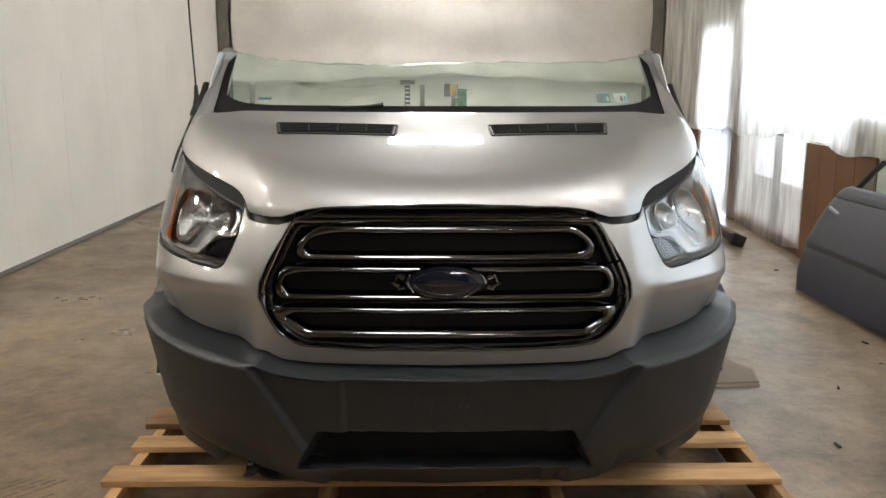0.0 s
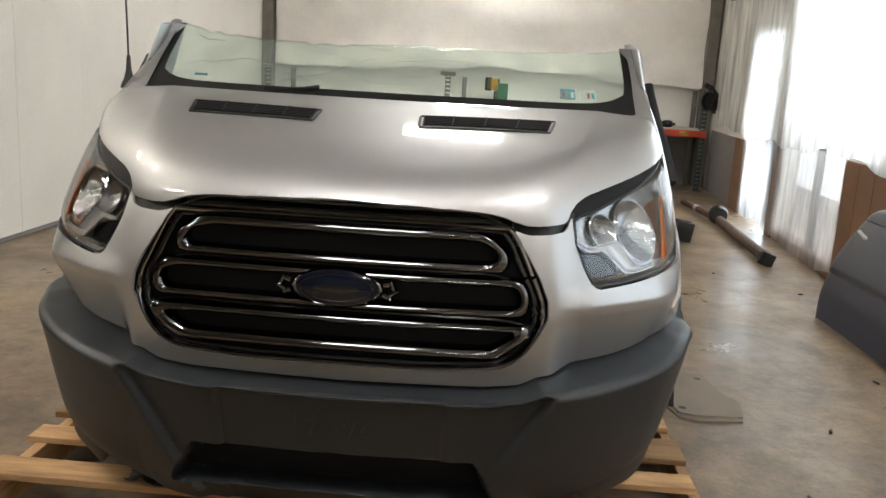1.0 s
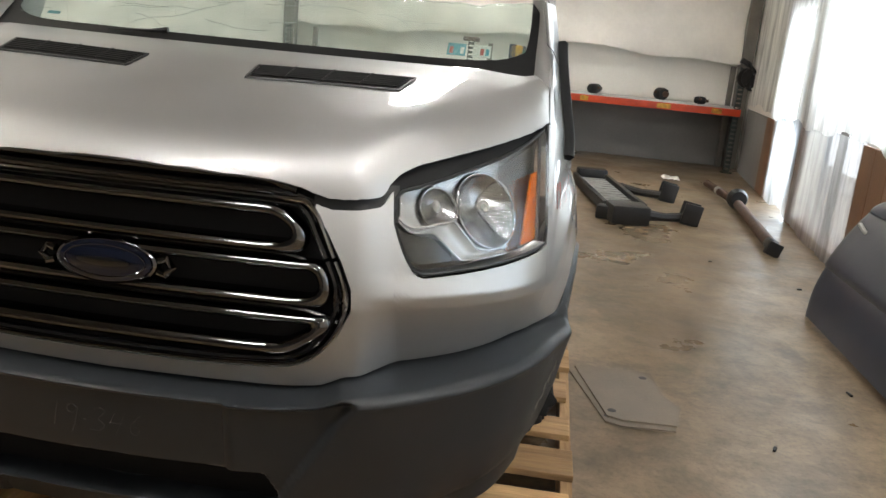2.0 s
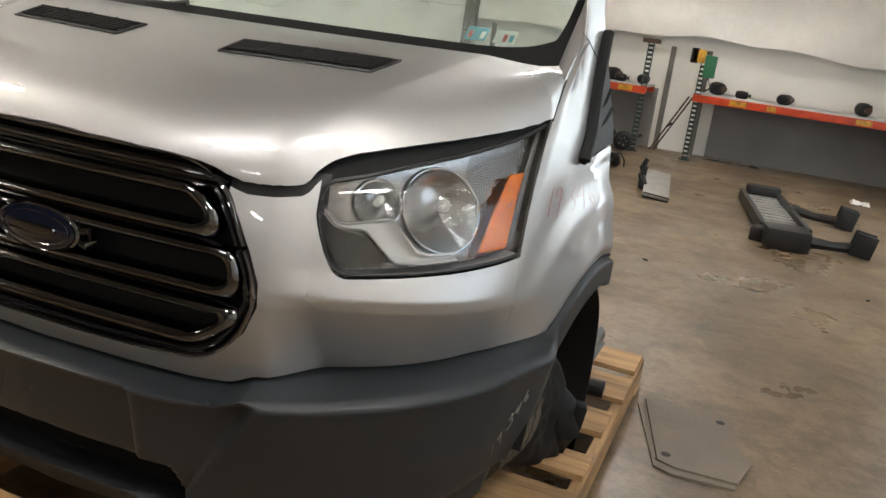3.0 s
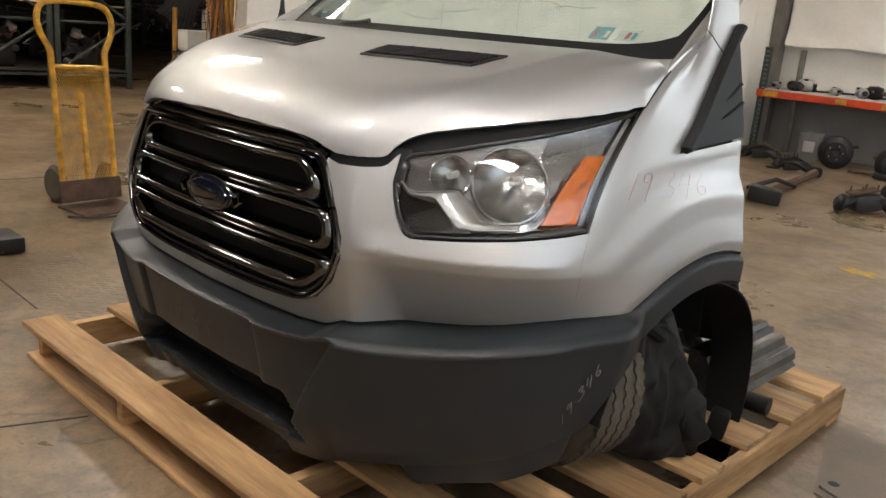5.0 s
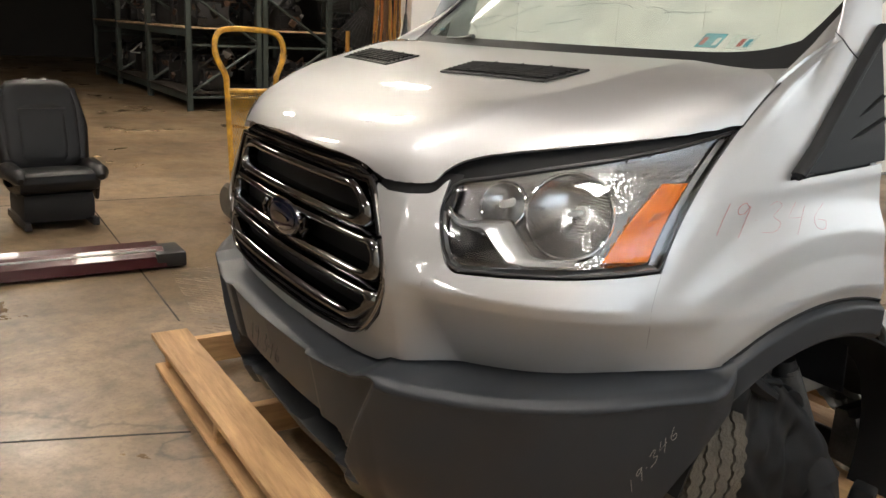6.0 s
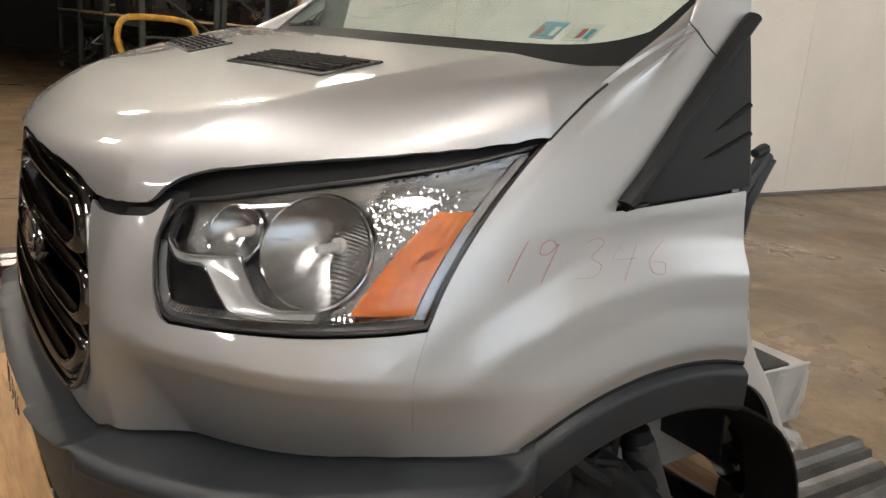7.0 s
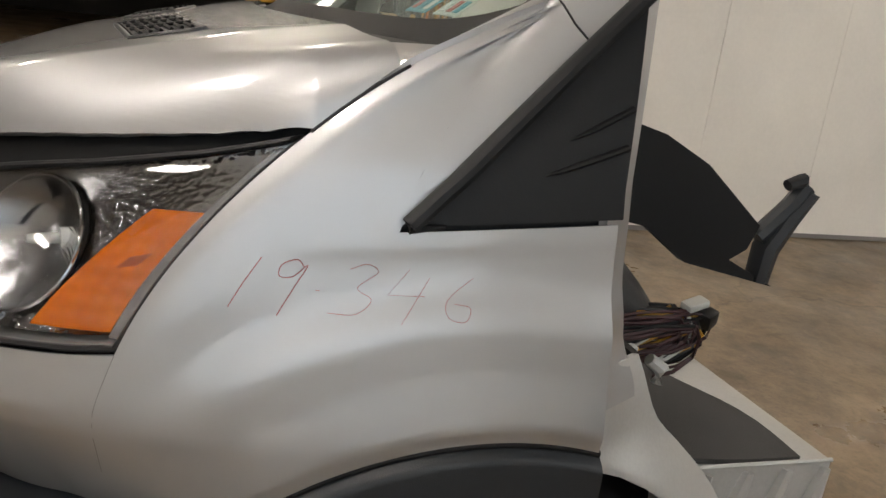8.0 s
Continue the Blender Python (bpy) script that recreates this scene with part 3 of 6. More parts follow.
# lower lip under the bumper's corners
def under_lip(a, b):
    u = 3.3 + 3.12 * a
    p = bumper_at(0, 7)(u / 7, 0.97)
    n = Vector((p.x - skin(u, 0.826, -0.05).x, p.y - skin(u, 0.826, -0.05).y, 0)).normalized()
    deep = (0.085 + 0.02 * smooth(0.3, 0.7, a)) * smooth(0.0, 0.15, a) * smooth(1.0, 0.93, a)
    return p + n * (-0.004 - 0.014 * smooth(0.0, 0.12, b) - 0.012 * b * b) - Vector((0, 0, deep * b - 0.006))


both("bumper_lip", grid(bmesh.new(), under_lip, 40, 10, 0.006, True), DARKPLASTIC, [VAN])

# lower intake behind the bumper's mouth
intake = bmesh.new()
box(intake, (0, 3.012, 0.335), (0.90, 0.008, 0.18))
part("lower_intake", intake, MATBLACK, VAN, smooth=False)

# ---- grille ----
back = bmesh.new()


def back_at(a, b):
    z = 0.648 + (1.085 - 0.648) * b
    w = grille_x(z) if z < 1.012 else line([1.012, 1.04, 1.085], [0.47, 0.45, 0.36], z)
    return grille_face((2 * a - 1) * (w + 0.004), z, -0.035)


grid(back, back_at, 40, 30, 0.006)
GRILLE = part("grille", back, MATBLACK, VAN, "gloss black grille with three smoked chrome loops")


def rounded(pts, r, k=6):
    """A closed outline with rounded corners."""
    out, n = [], len(pts)
    for i in range(n):
        p, a, b = Vector(pts[i]), Vector(pts[i - 1]), Vector(pts[(i + 1) % n])
        da, db = (a - p), (b - p)
        rr = min(r, da.length * 0.48, db.length * 0.48)
        s, e = p + da.normalized() * rr, p + db.normalized() * rr
        for j in range(k + 1):
            t = j / k
            out.append((1 - t) ** 2 * s + 2 * t * (1 - t) * p + t * t * e)
    return out


def resample(pts, n):
    pts = list(pts) + [pts[0]]
    acc = [0]
    for a, b in zip(pts, pts[1:]):
        acc.append(acc[-1] + (b - a).length)
    out, i = [], 0
    for k in range(n):
        s = acc[-1] * k / n
        while acc[i + 1] < s:
            i += 1
        t = (s - acc[i]) / max(1e-9, acc[i + 1] - acc[i])
        out.append(pts[i].lerp(pts[i + 1], t))
    return out


def loop_ring(outer, inner, r, depth, n=160, base=0.0):
    """A pillowed ring between two outlines of (x, z) on the grille's face."""
    bm = bmesh.new()
    O = rounded(outer, r)
    cx = sum(p.x for p in O) / len(O)
    cz = sum(p.y for p in O) / len(O)
    O, I = resample(O, n), resample(rounded(inner, r * 0.7), n)
    rings = []
    for t, d in ((0, -0.02), (0, 0.0), (0.1, 0.55), (0.28, 0.92), (0.5, 1.0), (0.72, 0.85), (0.92, 0.35), (1, 0.0), (1.0, -0.03)):
        ring = []
        for o, i in zip(O, I):
            q = o.lerp(i, t)
            ring.append(bm.verts.new(grille_face(q.x, q.y, base + (d * depth if d >= 0 else d))))
        rings.append(ring)
    for a, b in zip(rings, rings[1:]):
        for k in range(n):
            bm.faces.new((a[k], a[(k + 1) % n], b[(k + 1) % n], b[k]))
    return bm


def sym(right):
    return right + [(-x, z) for x, z in right[::-1]]


part("chrome_loop", loop_ring(sym([(0.37, 1.010), (0.435, 0.958), (0.43, 0.908)]), sym([(0.36, 0.984), (0.402, 0.955), (0.395, 0.931)]), 0.03, 0.016), CHROME, GRILLE)
part("chrome_loop", loop_ring(sym([(0.475, 0.895), (0.497, 0.84), (0.486, 0.795)]), sym([(0.452, 0.872), (0.465, 0.84), (0.457, 0.817)]), 0.03, 0.016), CHROME, GRILLE)
part("chrome_loop", loop_ring(sym([(0.495, 0.778), (0.503, 0.75), (0.42, 0.683)]), sym([(0.455, 0.755), (0.452, 0.745), (0.395, 0.712)]), 0.03, 0.016), CHROME, GRILLE)

# bright outer moulding along the sides and the bottom
edge = rounded(sym([(0.425, 1.045), (0.541, 0.802), (0.462, 0.667), (0.25, 0.654)]), 0.075, 10)
edge = [q for q in resample(edge, 300) if q.y < 1.024]
i = max(range(1, len(edge)), key=lambda k: (edge[k] - edge[k - 1]).length)
edge = edge[i:] + edge[:i]
part("chrome_moulding", T([grille_face(q.x * 1.004, q.y, 0.006) for q in edge], 0.0075, 8, flat=0.8), MOULDCHROME, GRILLE)
part("black_channel", T([grille_face(q.x * 0.966, 0.83 + (q.y - 0.83) * 0.94, -0.004) for q in edge], 0.010, 8, flat=0.8), GLOSSBLACK, GRILLE)
# black slats of the top and between the loops
for z, w, r in ((1.062, 0.40, 0.010), (1.036, 0.435, 0.010), (0.902, 0.47, 0.006), (0.787, 0.51, 0.006)):
    part("slat", T([grille_face(x, z - 0.30 * max(0, abs(x) / w - 0.8) ** 1.6, -0.006) for x in np.linspace(-w, w, 30)], r, 8), GLOSSBLACK, GRILLE)
# oval badge, plain
def oval(bm, rx, rz, prof, cy=0.0, n=48):
    rings = [[bm.verts.new(grille_face(rx * s * math.cos(k * math.tau / n), 0.850 + rz * s * math.sin(k * math.tau / n), d)) for k in range(n)] for s, d in prof]
    for a, b in zip(rings, rings[1:]):
        for k in range(n):
            bm.faces.new((a[k], a[(k + 1) % n], b[(k + 1) % n], b[k]))
    bm.faces.new(rings[-1])
    return bm


part("badge_rim", oval(bmesh.new(), 0.116, 0.050, ((1.0, -0.01), (1.02, 0.004), (1.0, 0.016), (0.95, 0.020), (0.91, 0.017))), CHROME, GRILLE)
part("badge_bar", oval(bmesh.new(), 0.060, 0.010, ((1.0, 0.020), (1.0, 0.0285), (0.5, 0.0290))), CHROME, GRILLE)
BADGEOB = part("badge", oval(bmesh.new(), 0.105, 0.044, ((1.0, 0.01), (1.0, 0.018), (0.7, 0.023), (0.3, 0.026))), BADGE, GRILLE, "plain dark blue oval badge with a chrome rim")
part("badge_line", T([grille_face(0.092 * math.cos(k * math.tau / 40), 0.850 + 0.034 * math.sin(k * math.tau / 40), 0.0215) for k in range(40)], 0.0014, 5, closed=True), CHROME, BADGEOB)
for s in (-1, 1):
    part("badge_wing", T([grille_face(s * x, z, 0.012) for x, z in ((0.118, 0.862), (0.135, 0.866), (0.150, 0.85), (0.135, 0.832), (0.118, 0.838))], 0.009, 8), CHROME, GRILLE)

# ---- headlights ----
lamps = []
for s in (1, -1):
    base = bmesh.new()
    panel(base, HL_IN - 0.12, 6.0, lambda u: (hl_low(max(u, HL_IN)) - 0.012), lambda u: hood_line(u) - 0.004, 60, 10, 0.006, -0.085)
    lamps.append(part("headlight", mirrored(base) if s < 0 else base, HOUSING, VAN, "clear headlight with chrome reflectors and amber side marker"))


def hl(a, b, off):
    u = HL_IN + (6.0 - HL_IN) * a
    l, h = hl_low(u), hl_high(u)
    return skin(u, l + (h - l) * b, off)


bm = grid(bmesh.new(), lambda a, b: hl(0.004 + 0.99 * a, 0.02 + 0.96 * b, 0.003 - 0.012 * (abs(2 * b - 1) ** 8)), 60, 24, 0.003)
both("lens", bm, LENS, lamps, "clear plastic lens")
# black seal round the lens
seal = [hl(0.0, b, -0.008) for b in np.linspace(0.1, 0.9, 6)] + [hl(a, 1.0, -0.010) for a in np.linspace(0.02, 1, 30)] + [hl(1.0, b, -0.004) for b in np.linspace(0.9, 0.1, 10)] + [hl(a, 0.0, -0.006) for a in np.linspace(0.99, 0.02, 30)]
both("seal", T(seal, 0.0042, 6, closed=True), BLACKPLASTIC, lamps)
# black brow between lens and hood
brow = bmesh.new()
panel(brow, HL_IN - 0.14, 6.0, lambda u: hl_high(max(u, HL_IN)) - 0.004 if u > HL_IN else hood_line(u) - 0.05, lambda u: max(hood_line(u), hl_high(max(u, HL_IN)) + 0.002) + 0.004, 60, 3, 0.006, -0.016)
both("brow", brow, MATBLACK, lamps)
# side walls of the housing
wall = grid(bmesh.new(), lambda a, b: hl(0.004 + 0.99 * a, 0.0, -0.004 - 0.085 * b), 40, 4, 0.003)
grid(wall, lambda a, b: hl(0.004 + 0.99 * a, 1.0, -0.012 - 0.078 * b), 40, 4, 0.003)
both("housing_wall", wall, BEZEL, lamps)


MAIN, HIGH = hl(0.51, 0.52, 0.0), hl(0.23, 0.68, 0.0)
main_c, high_c = hl(0.51, 0.52, -0.035), hl(0.23, 0.68, -0.035)
aim = Vector((0.25, -1, 0)).normalized()


BOWLS = ((0.51, 0.52, 0.092, 0.052), (0.23, 0.68, 0.049, 0.034))


def bowl_reach(a0, b0, th, r):
    """How far to go in the lens's own directions to be r away from the bowl's middle."""
    c, lo, hi = hl(a0, b0, 0.0), 0.0, 0.6
    for _ in range(22):
        mid = (lo + hi) / 2
        p = hl(max(0.0, min(1.0, a0 + mid * math.cos(th))), b0 + mid * 1.9 * math.sin(th), 0.0)
        lo, hi = (mid, hi) if (p - c).length < r else (lo, mid)
    return lo


BOWL_TH = np.linspace(0, math.tau, 73)
BOWL_REACH = [[bowl_reach(a0, b0, th, r) for th in BOWL_TH] for a0, b0, r, deep in BOWLS]


def bowl_at(k, th, q, lift=0.0):
    a0, b0, r, deep = BOWLS[k]
    m = q * line(BOWL_TH, BOWL_REACH[k], th % math.tau)
    return hl(a0 + m * math.cos(th), b0 + m * 1.9 * math.sin(th), lift - 0.026 - deep * (1 - q * q))


def field_at(a, b):
    d = 0.040 - 0.014 * abs(2 * b - 1) ** 4
    for a0, b0, r, deep in BOWLS:
        d += 0.016 * smooth(1.0, 0.85, (hl(a, b, 0.0) - hl(a0, b0, 0.0)).length / r)
    return hl(a, b, -d)


def open_field(bm):
    """Cuts the mouths of the bowls out of a stretch of the reflector."""
    cut = []
    for f in bm.faces:
        m = f.calc_center_median()
        if any((m - hl(a0, b0, -0.04)).length < r * 0.90 for a0, b0, r, deep in BOWLS):
            cut.append(f)
    bmesh.ops.delete(bm, geom=cut, context="FACES")
    return bm


both("reflector", open_field(grid(bmesh.new(), lambda a, b: field_at(0.01 + 0.60 * a, 0.03 + 0.94 * b), 80, 50, 0.0)), SATINCHROME, lamps, "satin chrome reflector")
both("pebbled_reflector", open_field(grid(bmesh.new(), lambda a, b: field_at(0.605 + 0.385 * a, 0.03 + 0.94 * b), 50, 50, 0.0)), PEBBLED, lamps, "pebbled chrome outer reflector")
for k in (0, 1):
    both("reflector_bowl", grid(bmesh.new(), lambda a, b: bowl_at(k, math.tau * a, 0.02 + 0.98 * b), 72, 16, 0.0), SATINCHROME, lamps, "round chrome reflector bowl")
    both("bowl_rim", T([bowl_at(k, th, 1.0) for th in BOWL_TH[:-1]], 0.0032, 8, closed=True), BRIGHTCHROME, lamps)
both("fluted_reflector", grid(bmesh.new(), lambda a, b: bowl_at(0, -1.0 + 2.1 * a, 0.16 + 0.78 * b, 0.004), 30, 14, 0.0), FLUTED, lamps, "fluted part of the reflector bowl")
both("reflector_step", grid(bmesh.new(), lambda a, b: bowl_at(0, 1.9 + 0.9 * a, 0.55 + 0.42 * b, 0.010), 10, 6, 0.002), SATINCHROME, lamps)
bulb = lathe(bmesh.new(), [(0.0, 0.040), (0.006, 0.038), (0.0075, 0.02), (0.0075, 0.0), (0.014, -0.002), (0.014, -0.02)], 14, Matrix.Translation(main_c - aim * 0.035) @ aim.to_track_quat("Z", "Y").to_matrix().to_4x4())
both("bulb", bulb, BULBGLASS, lamps)
bulb = lathe(bmesh.new(), [(0.0, 0.035), (0.008, 0.032), (0.009, 0.0), (0.014, -0.01)], 14, Matrix.Translation(high_c - aim * 0.025) @ aim.to_track_quat("Z", "Y").to_matrix().to_4x4())
both("bulb", bulb, BULBGLASS, lamps)
# light bar: from the inner edge, then broad and bright down to the bottom
BAR_HIGH = [(0.03, 0.54), (0.12, 0.54), (0.20, 0.54), (0.285, 0.53), (0.34, 0.36), (0.40, 0.19), (0.46, 0.15), (0.60, 0.14)]
BAR_LOW = [(0.03, 0.47), (0.12, 0.47), (0.17, 0.46), (0.195, 0.43), (0.255, 0.24), (0.31, 0.10), (0.40, 0.07), (0.60, 0.07)]
BAR_S = np.linspace(0, 1, len(BAR_HIGH))


def bar_face(a, b, lift=0.0):
    p = [line(BAR_S, [k[i] for k in BAR_HIGH], a) for i in (0, 1)]
    q = [line(BAR_S, [k[i] for k in BAR_LOW], a) for i in (0, 1)]
    return hl(p[0] + (q[0] - p[0]) * b, p[1] + (q[1] - p[1]) * b, lift - 0.012 - 0.010 * math.sin(math.pi * b))


both("light_bar", grid(bmesh.new(), bar_face, 42, 6, 0.003), BEZEL, lamps, "pale satin light bar")
both("light_bar_groove", T([bar_face(s, 0.55, 0.0012) for s in np.linspace(0.30, 0.78, 16)], 0.0011, 5), GLOSSBLACK, lamps)
both("light_bar_edge", T([bar_face(s, 0.0, 0.001) for s in np.linspace(0, 1, 30)], 0.0028, 6), BRIGHTCHROME, lamps)
both("light_bar_edge", T([bar_face(s, 1.0, 0.001) for s in np.linspace(0, 1, 30)], 0.0022, 6), BRIGHTCHROME, lamps)
# dark pocket with a ribbed sill under the light bar
pocket = grid(bmesh.new(), lambda a, b: hl(0.03 + 0.25 * a, 0.06 + (0.40 - 0.22 * a * a) * b, -0.026), 14, 8, 0.004)
both("pocket", pocket, GLOSSBLACK, lamps)
ribs = bmesh.new()
for k in range(26):
    a = 0.09 + 0.011 * k
    tube(ribs, [hl(a, 0.05, -0.012), hl(a, 0.095, -0.02)], 0.0026, 5)
both("ribbed_sill", ribs, BRIGHTCHROME, lamps)
# amber side marker at the outer corner
def amber_at(a, b):
    u0 = 5.15 + 0.32 * b
    return skin(u0 + (5.84 + 0.03 * b - u0) * a, 0.917 + 0.153 * b, -0.005 - 0.020 * a - 0.0015 * abs((a * 4 + b * 1.5) % 1.0 - 0.5) - 0.002 * abs((b * 7) % 1.0 - 0.5))


both("amber_marker", grid(bmesh.new(), amber_at, 48, 42, 0.006), AMBER, lamps, "orange side marker")
both("amber_socket", grid(bmesh.new(), lambda a, b: skin(5.56 + 0.15 * a + 0.05 * b, 0.995 + 0.016 * b + 0.006 * a, -0.014 - 0.006 * a), 6, 3, 0.003), AMBERDARK, lamps)
both("lamp_side_wall", grid(bmesh.new(), lambda a, b: skin(5.855 + 0.02 * b + (0.12 - 0.02 * b) * a, 0.912 + 0.245 * b, -0.022), 4, 14, 0.004), HOUSING, lamps)

# ---- hood ----
HY = [2.88, 2.96, 3.043, 3.161, 3.282, 3.408, 3.53, 3.75]
HZ = [1.092, 1.132, 1.163, 1.207, 1.241, 1.273, 1.301, 1.335]


def crown(x, y):
    x = abs(x)
    c = curve([2.85, 2.95, 3.10, 3.40, 3.70], [0.44, 0.485, 0.570, 0.655, 0.715], y)
    w = c + 0.085
    k = 1 - 0.55 * smooth(3.30, 3.65, y)
    return curve(HY, HZ, y) - (0.032 * x * x + 0.118 * (x - c + math.hypot(x - c, 0.006)) - 0.078 * (x - w + math.hypot(x - w, 0.020))) * k


# the even line from which the hood rounds up to its crown; the lip is trimmed out of that rounding
def rim_line(u):
    z = curve([0, 1.6, 2.3, 3.2, 4, 5, 6, 6.5, 7], [1.040, 1.030, 1.008, 1.012, 1.055, 1.115, 1.168, 1.211, 1.254], u)
    p = skin(min(u, 6.0), z)
    return Vector((p.x, p.y + 0.020 * smooth(2.8, 3.6, u) + (2.897 + 0.27 * p.x * p.x - p.y) * (1 - smooth(1.7, 2.7, u)), z))


def lip_height(u):
    return hood_line(u) if u <= 6 else 1.187 + 0.085 * (u - 6)


RU = np.linspace(0, 7, 141)
RIM = [rim_line(u) for u in RU]
RXY = np.array([(p.x, p.y) for p in RIM])
RWIDE = [0.15 - 0.06 * smooth(4.5, 6.0, u) - 0.03 * smooth(6, 7, u) for u in RU]
RDROP = [crown(p.x, p.y) - p.z for p in RIM]


def rounding(x, y):
    a, d = RXY[:-1], RXY[1:] - RXY[:-1]
    t = np.clip(((np.array((x, y)) - a) * d).sum(1) / (d * d).sum(1), 0, 1)
    gap = np.hypot(*(a + d * t[:, None] - (x, y)).T)
    i = int(gap.argmin())
    drop = RDROP[i] + (RDROP[i + 1] - RDROP[i]) * t[i]
    s = min(1.0, gap[i] / RWIDE[i])
    return crown(x, y) - drop * (1 - math.sqrt(max(0.0, 1 - (1 - s) ** 2.2)))


def lip_at(u):
    """Where the rounding reaches the lip's height, going inwards from the rim line."""
    p, q = rim_line(max(0, u - 0.05)), rim_line(min(7, u + 0.05))
    n = Vector((p.y - q.y, q.x - p.x, 0)).normalized()
    e = rim_line(u)
    if u < 0.05:
        n = Vector((0, 1, 0))
    lo, hi = 0.0, 0.12
    for _ in range(20):
        mid = (lo + hi) / 2
        w = e + n * mid
        lo, hi = (mid, hi) if rounding(w.x, w.y) < lip_height(u) else (lo, mid)
    w = e + n * lo
    return Vector((max(0.0, w.x), w.y, rounding(w.x, w.y)))


LIP_U = [0, 0.5, 1, 1.4, 1.7, 1.9, 2.1, 2.3, 2.5, 2.65, 2.78, 2.86, 2.91, 2.95, 3.0, 3.05, 3.12, 3.2, 3.3, 3.45, 3.65, 3.9, 4.2, 4.5, 4.8, 5.1, 5.4, 5.7, 6.0, 6.25, 6.5, 6.75, 7]
EDGE = [lip_at(u) for u in LIP_U]
EL = [0.0]
for p, q in zip(EDGE, EDGE[1:]):
    EL.append(EL[-1] + (q - p).length)
EXS, EYS, EZS = ([p[i] for p in EDGE] for i in range(3))


def hood_at(a, b):
    k = a * EL[-1]
    e = Vector((line(EL, EXS, k), line(EL, EYS, k), line(EL, EZS, k)))
    i6 = EL[-5]
    xr = min(e.x * 0.955, 0.868) if k < i6 else line([i6, EL[-1]], [0.868, 0.880], k)
    r = Vector((xr, 3.565 + 0.13 * xr * xr, 0))
    s = b ** 1.7
    x, y = e.x + (r.x - e.x) * s, e.y + (r.y - e.y) * s
    return Vector((x, y, min(rounding(x, y), 1.314 - 0.012 * smooth(0.80, 0.88, x))))


hood = bmesh.new()
grid(hood, hood_at, 220, 84, 0.012)
weld_halves(hood)
HOOD = part("hood", hood, SILVER, VAN, "silver hood with two slotted vents")

# vents in the hood
VC = [(0.142, 3.395), (0.564, 3.448), (0.540, 3.326), (0.148, 3.280)]


def vent_at(a, b, up, inset=0.0, s=1):
    a, b = inset * 0.4 + (1 - inset * 0.8) * a, inset + (1 - 2 * inset) * b
    p = Vector(VC[3]).lerp(Vector(VC[2]), a).lerp(Vector(VC[0]).lerp(Vector(VC[1]), a), b)
    return Vector((s * p.x, p.y, crown(p.x, p.y) + up))


for s in (1, -1):
    bm = grid(bmesh.new(), lambda a, b: vent_at(a, b, 0.0035, 0.10, s), 20, 6, 0.003, s < 0)
    VENT = part("hood_vent", bm, MATBLACK, HOOD, "black slotted hood vent")
    rim = [vent_at(a, 0, 0.0015, 0.05, s) for a in np.linspace(0, 1, 14)] + [vent_at(1, b, 0.0015, 0.05, s) for b in np.linspace(0.1, 0.9, 4)] + [vent_at(a, 1, 0.0015, 0.05, s) for a in np.linspace(1, 0, 14)] + [vent_at(0, b, 0.0015, 0.05, s) for b in np.linspace(0.9, 0.1, 4)]
    part("rim", T(rim, 0.0045, 8, closed=True, flat=0.8), BLACKPLASTIC, VENT)
    for k in range(6):
        part("slat", T([vent_at(a, 0.12 + 0.15 * k, 0.006, 0.08, s) for a in np.linspace(0.02, 0.98, 12)], 0.0035, 5), MATBLACK, VENT)
    for k in (1, 2, 3):
        part("divider", T([vent_at(0.25 * k - 0.01, b, 0.007, 0.08, s) for b in (0.03, 0.5, 0.97)], 0.0025, 5), MATBLACK, VENT)

# ---- windscreen ----
def glass(a, z, off=0.0):
    """A point of the windscreen: a from -1 to 1 across."""
    w = 0.858 - 0.08 * (z - 1.30)
    y = 3.785 + (z - 1.30) * 1.27 - 0.195 * (1 - a * a)
    n = Vector((0.25 * a, -0.62, 0.78)).normalized()
    return Vector((a * w, y, z)) + n * off


rj = random.Random(3)
JAG = [rj.uniform(-0.006, 0.006) for _ in range(64)]


def glass_top(a):
    i = (a + 1) / 2 * 62
    j = JAG[int(i)] * (1 - i % 1) + JAG[int(i) + 1] * (i % 1)
    return 1.484 + 0.052 * abs(a) ** 5 + 0.006 * math.sin(a * 5) + j


ws = grid(bmesh.new(), lambda a, b: glass(2 * a - 1, 1.285 + (glass_top(2 * a - 1) - 1.285) * b), 80, 12, 0.005, False)
WIND = part("windscreen", ws, GLASS, VAN, "cracked greenish windscreen cut off along its top")
WIND.visible_shadow = False
# black painted border along the bottom and up the sides
border = grid(bmesh.new(), lambda a, b: glass((2 * a - 1) * 1.0, 1.284 + (0.042 + 0.075 * abs(2 * a - 1) ** 14) * b, 0.0025), 70, 3, 0.002)
for s in (-1, 1):
    grid(border, lambda a, b: glass(s * (0.966 + 0.034 * a - 0.030 * (1 - a) * (1 - b) ** 4), 1.33 + (glass_top(s * 0.98) - 1.335) * b, 0.0025), 3, 20, 0.002, s < 0)
part("black_border", border, MATBLACK, WIND)
cowl = grid(bmesh.new(), lambda a, b: Vector(((2 * a - 1) * 0.80, 3.515 + 0.15 * (2 * a - 1) ** 2 + 0.16 * b, 1.296 + 0.004 * b)), 40, 3, 0.01)
part("cowl_panel", cowl, MATBLACK, VAN)
part("wiper_arm", T([glass(-0.46, 1.312, 0.012), glass(-0.30, 1.316, 0.014), glass(-0.24, 1.322, 0.014)], [0.003, 0.005, 0.009], 6), BLACKPLASTIC, VAN)
rc = random.Random(11)
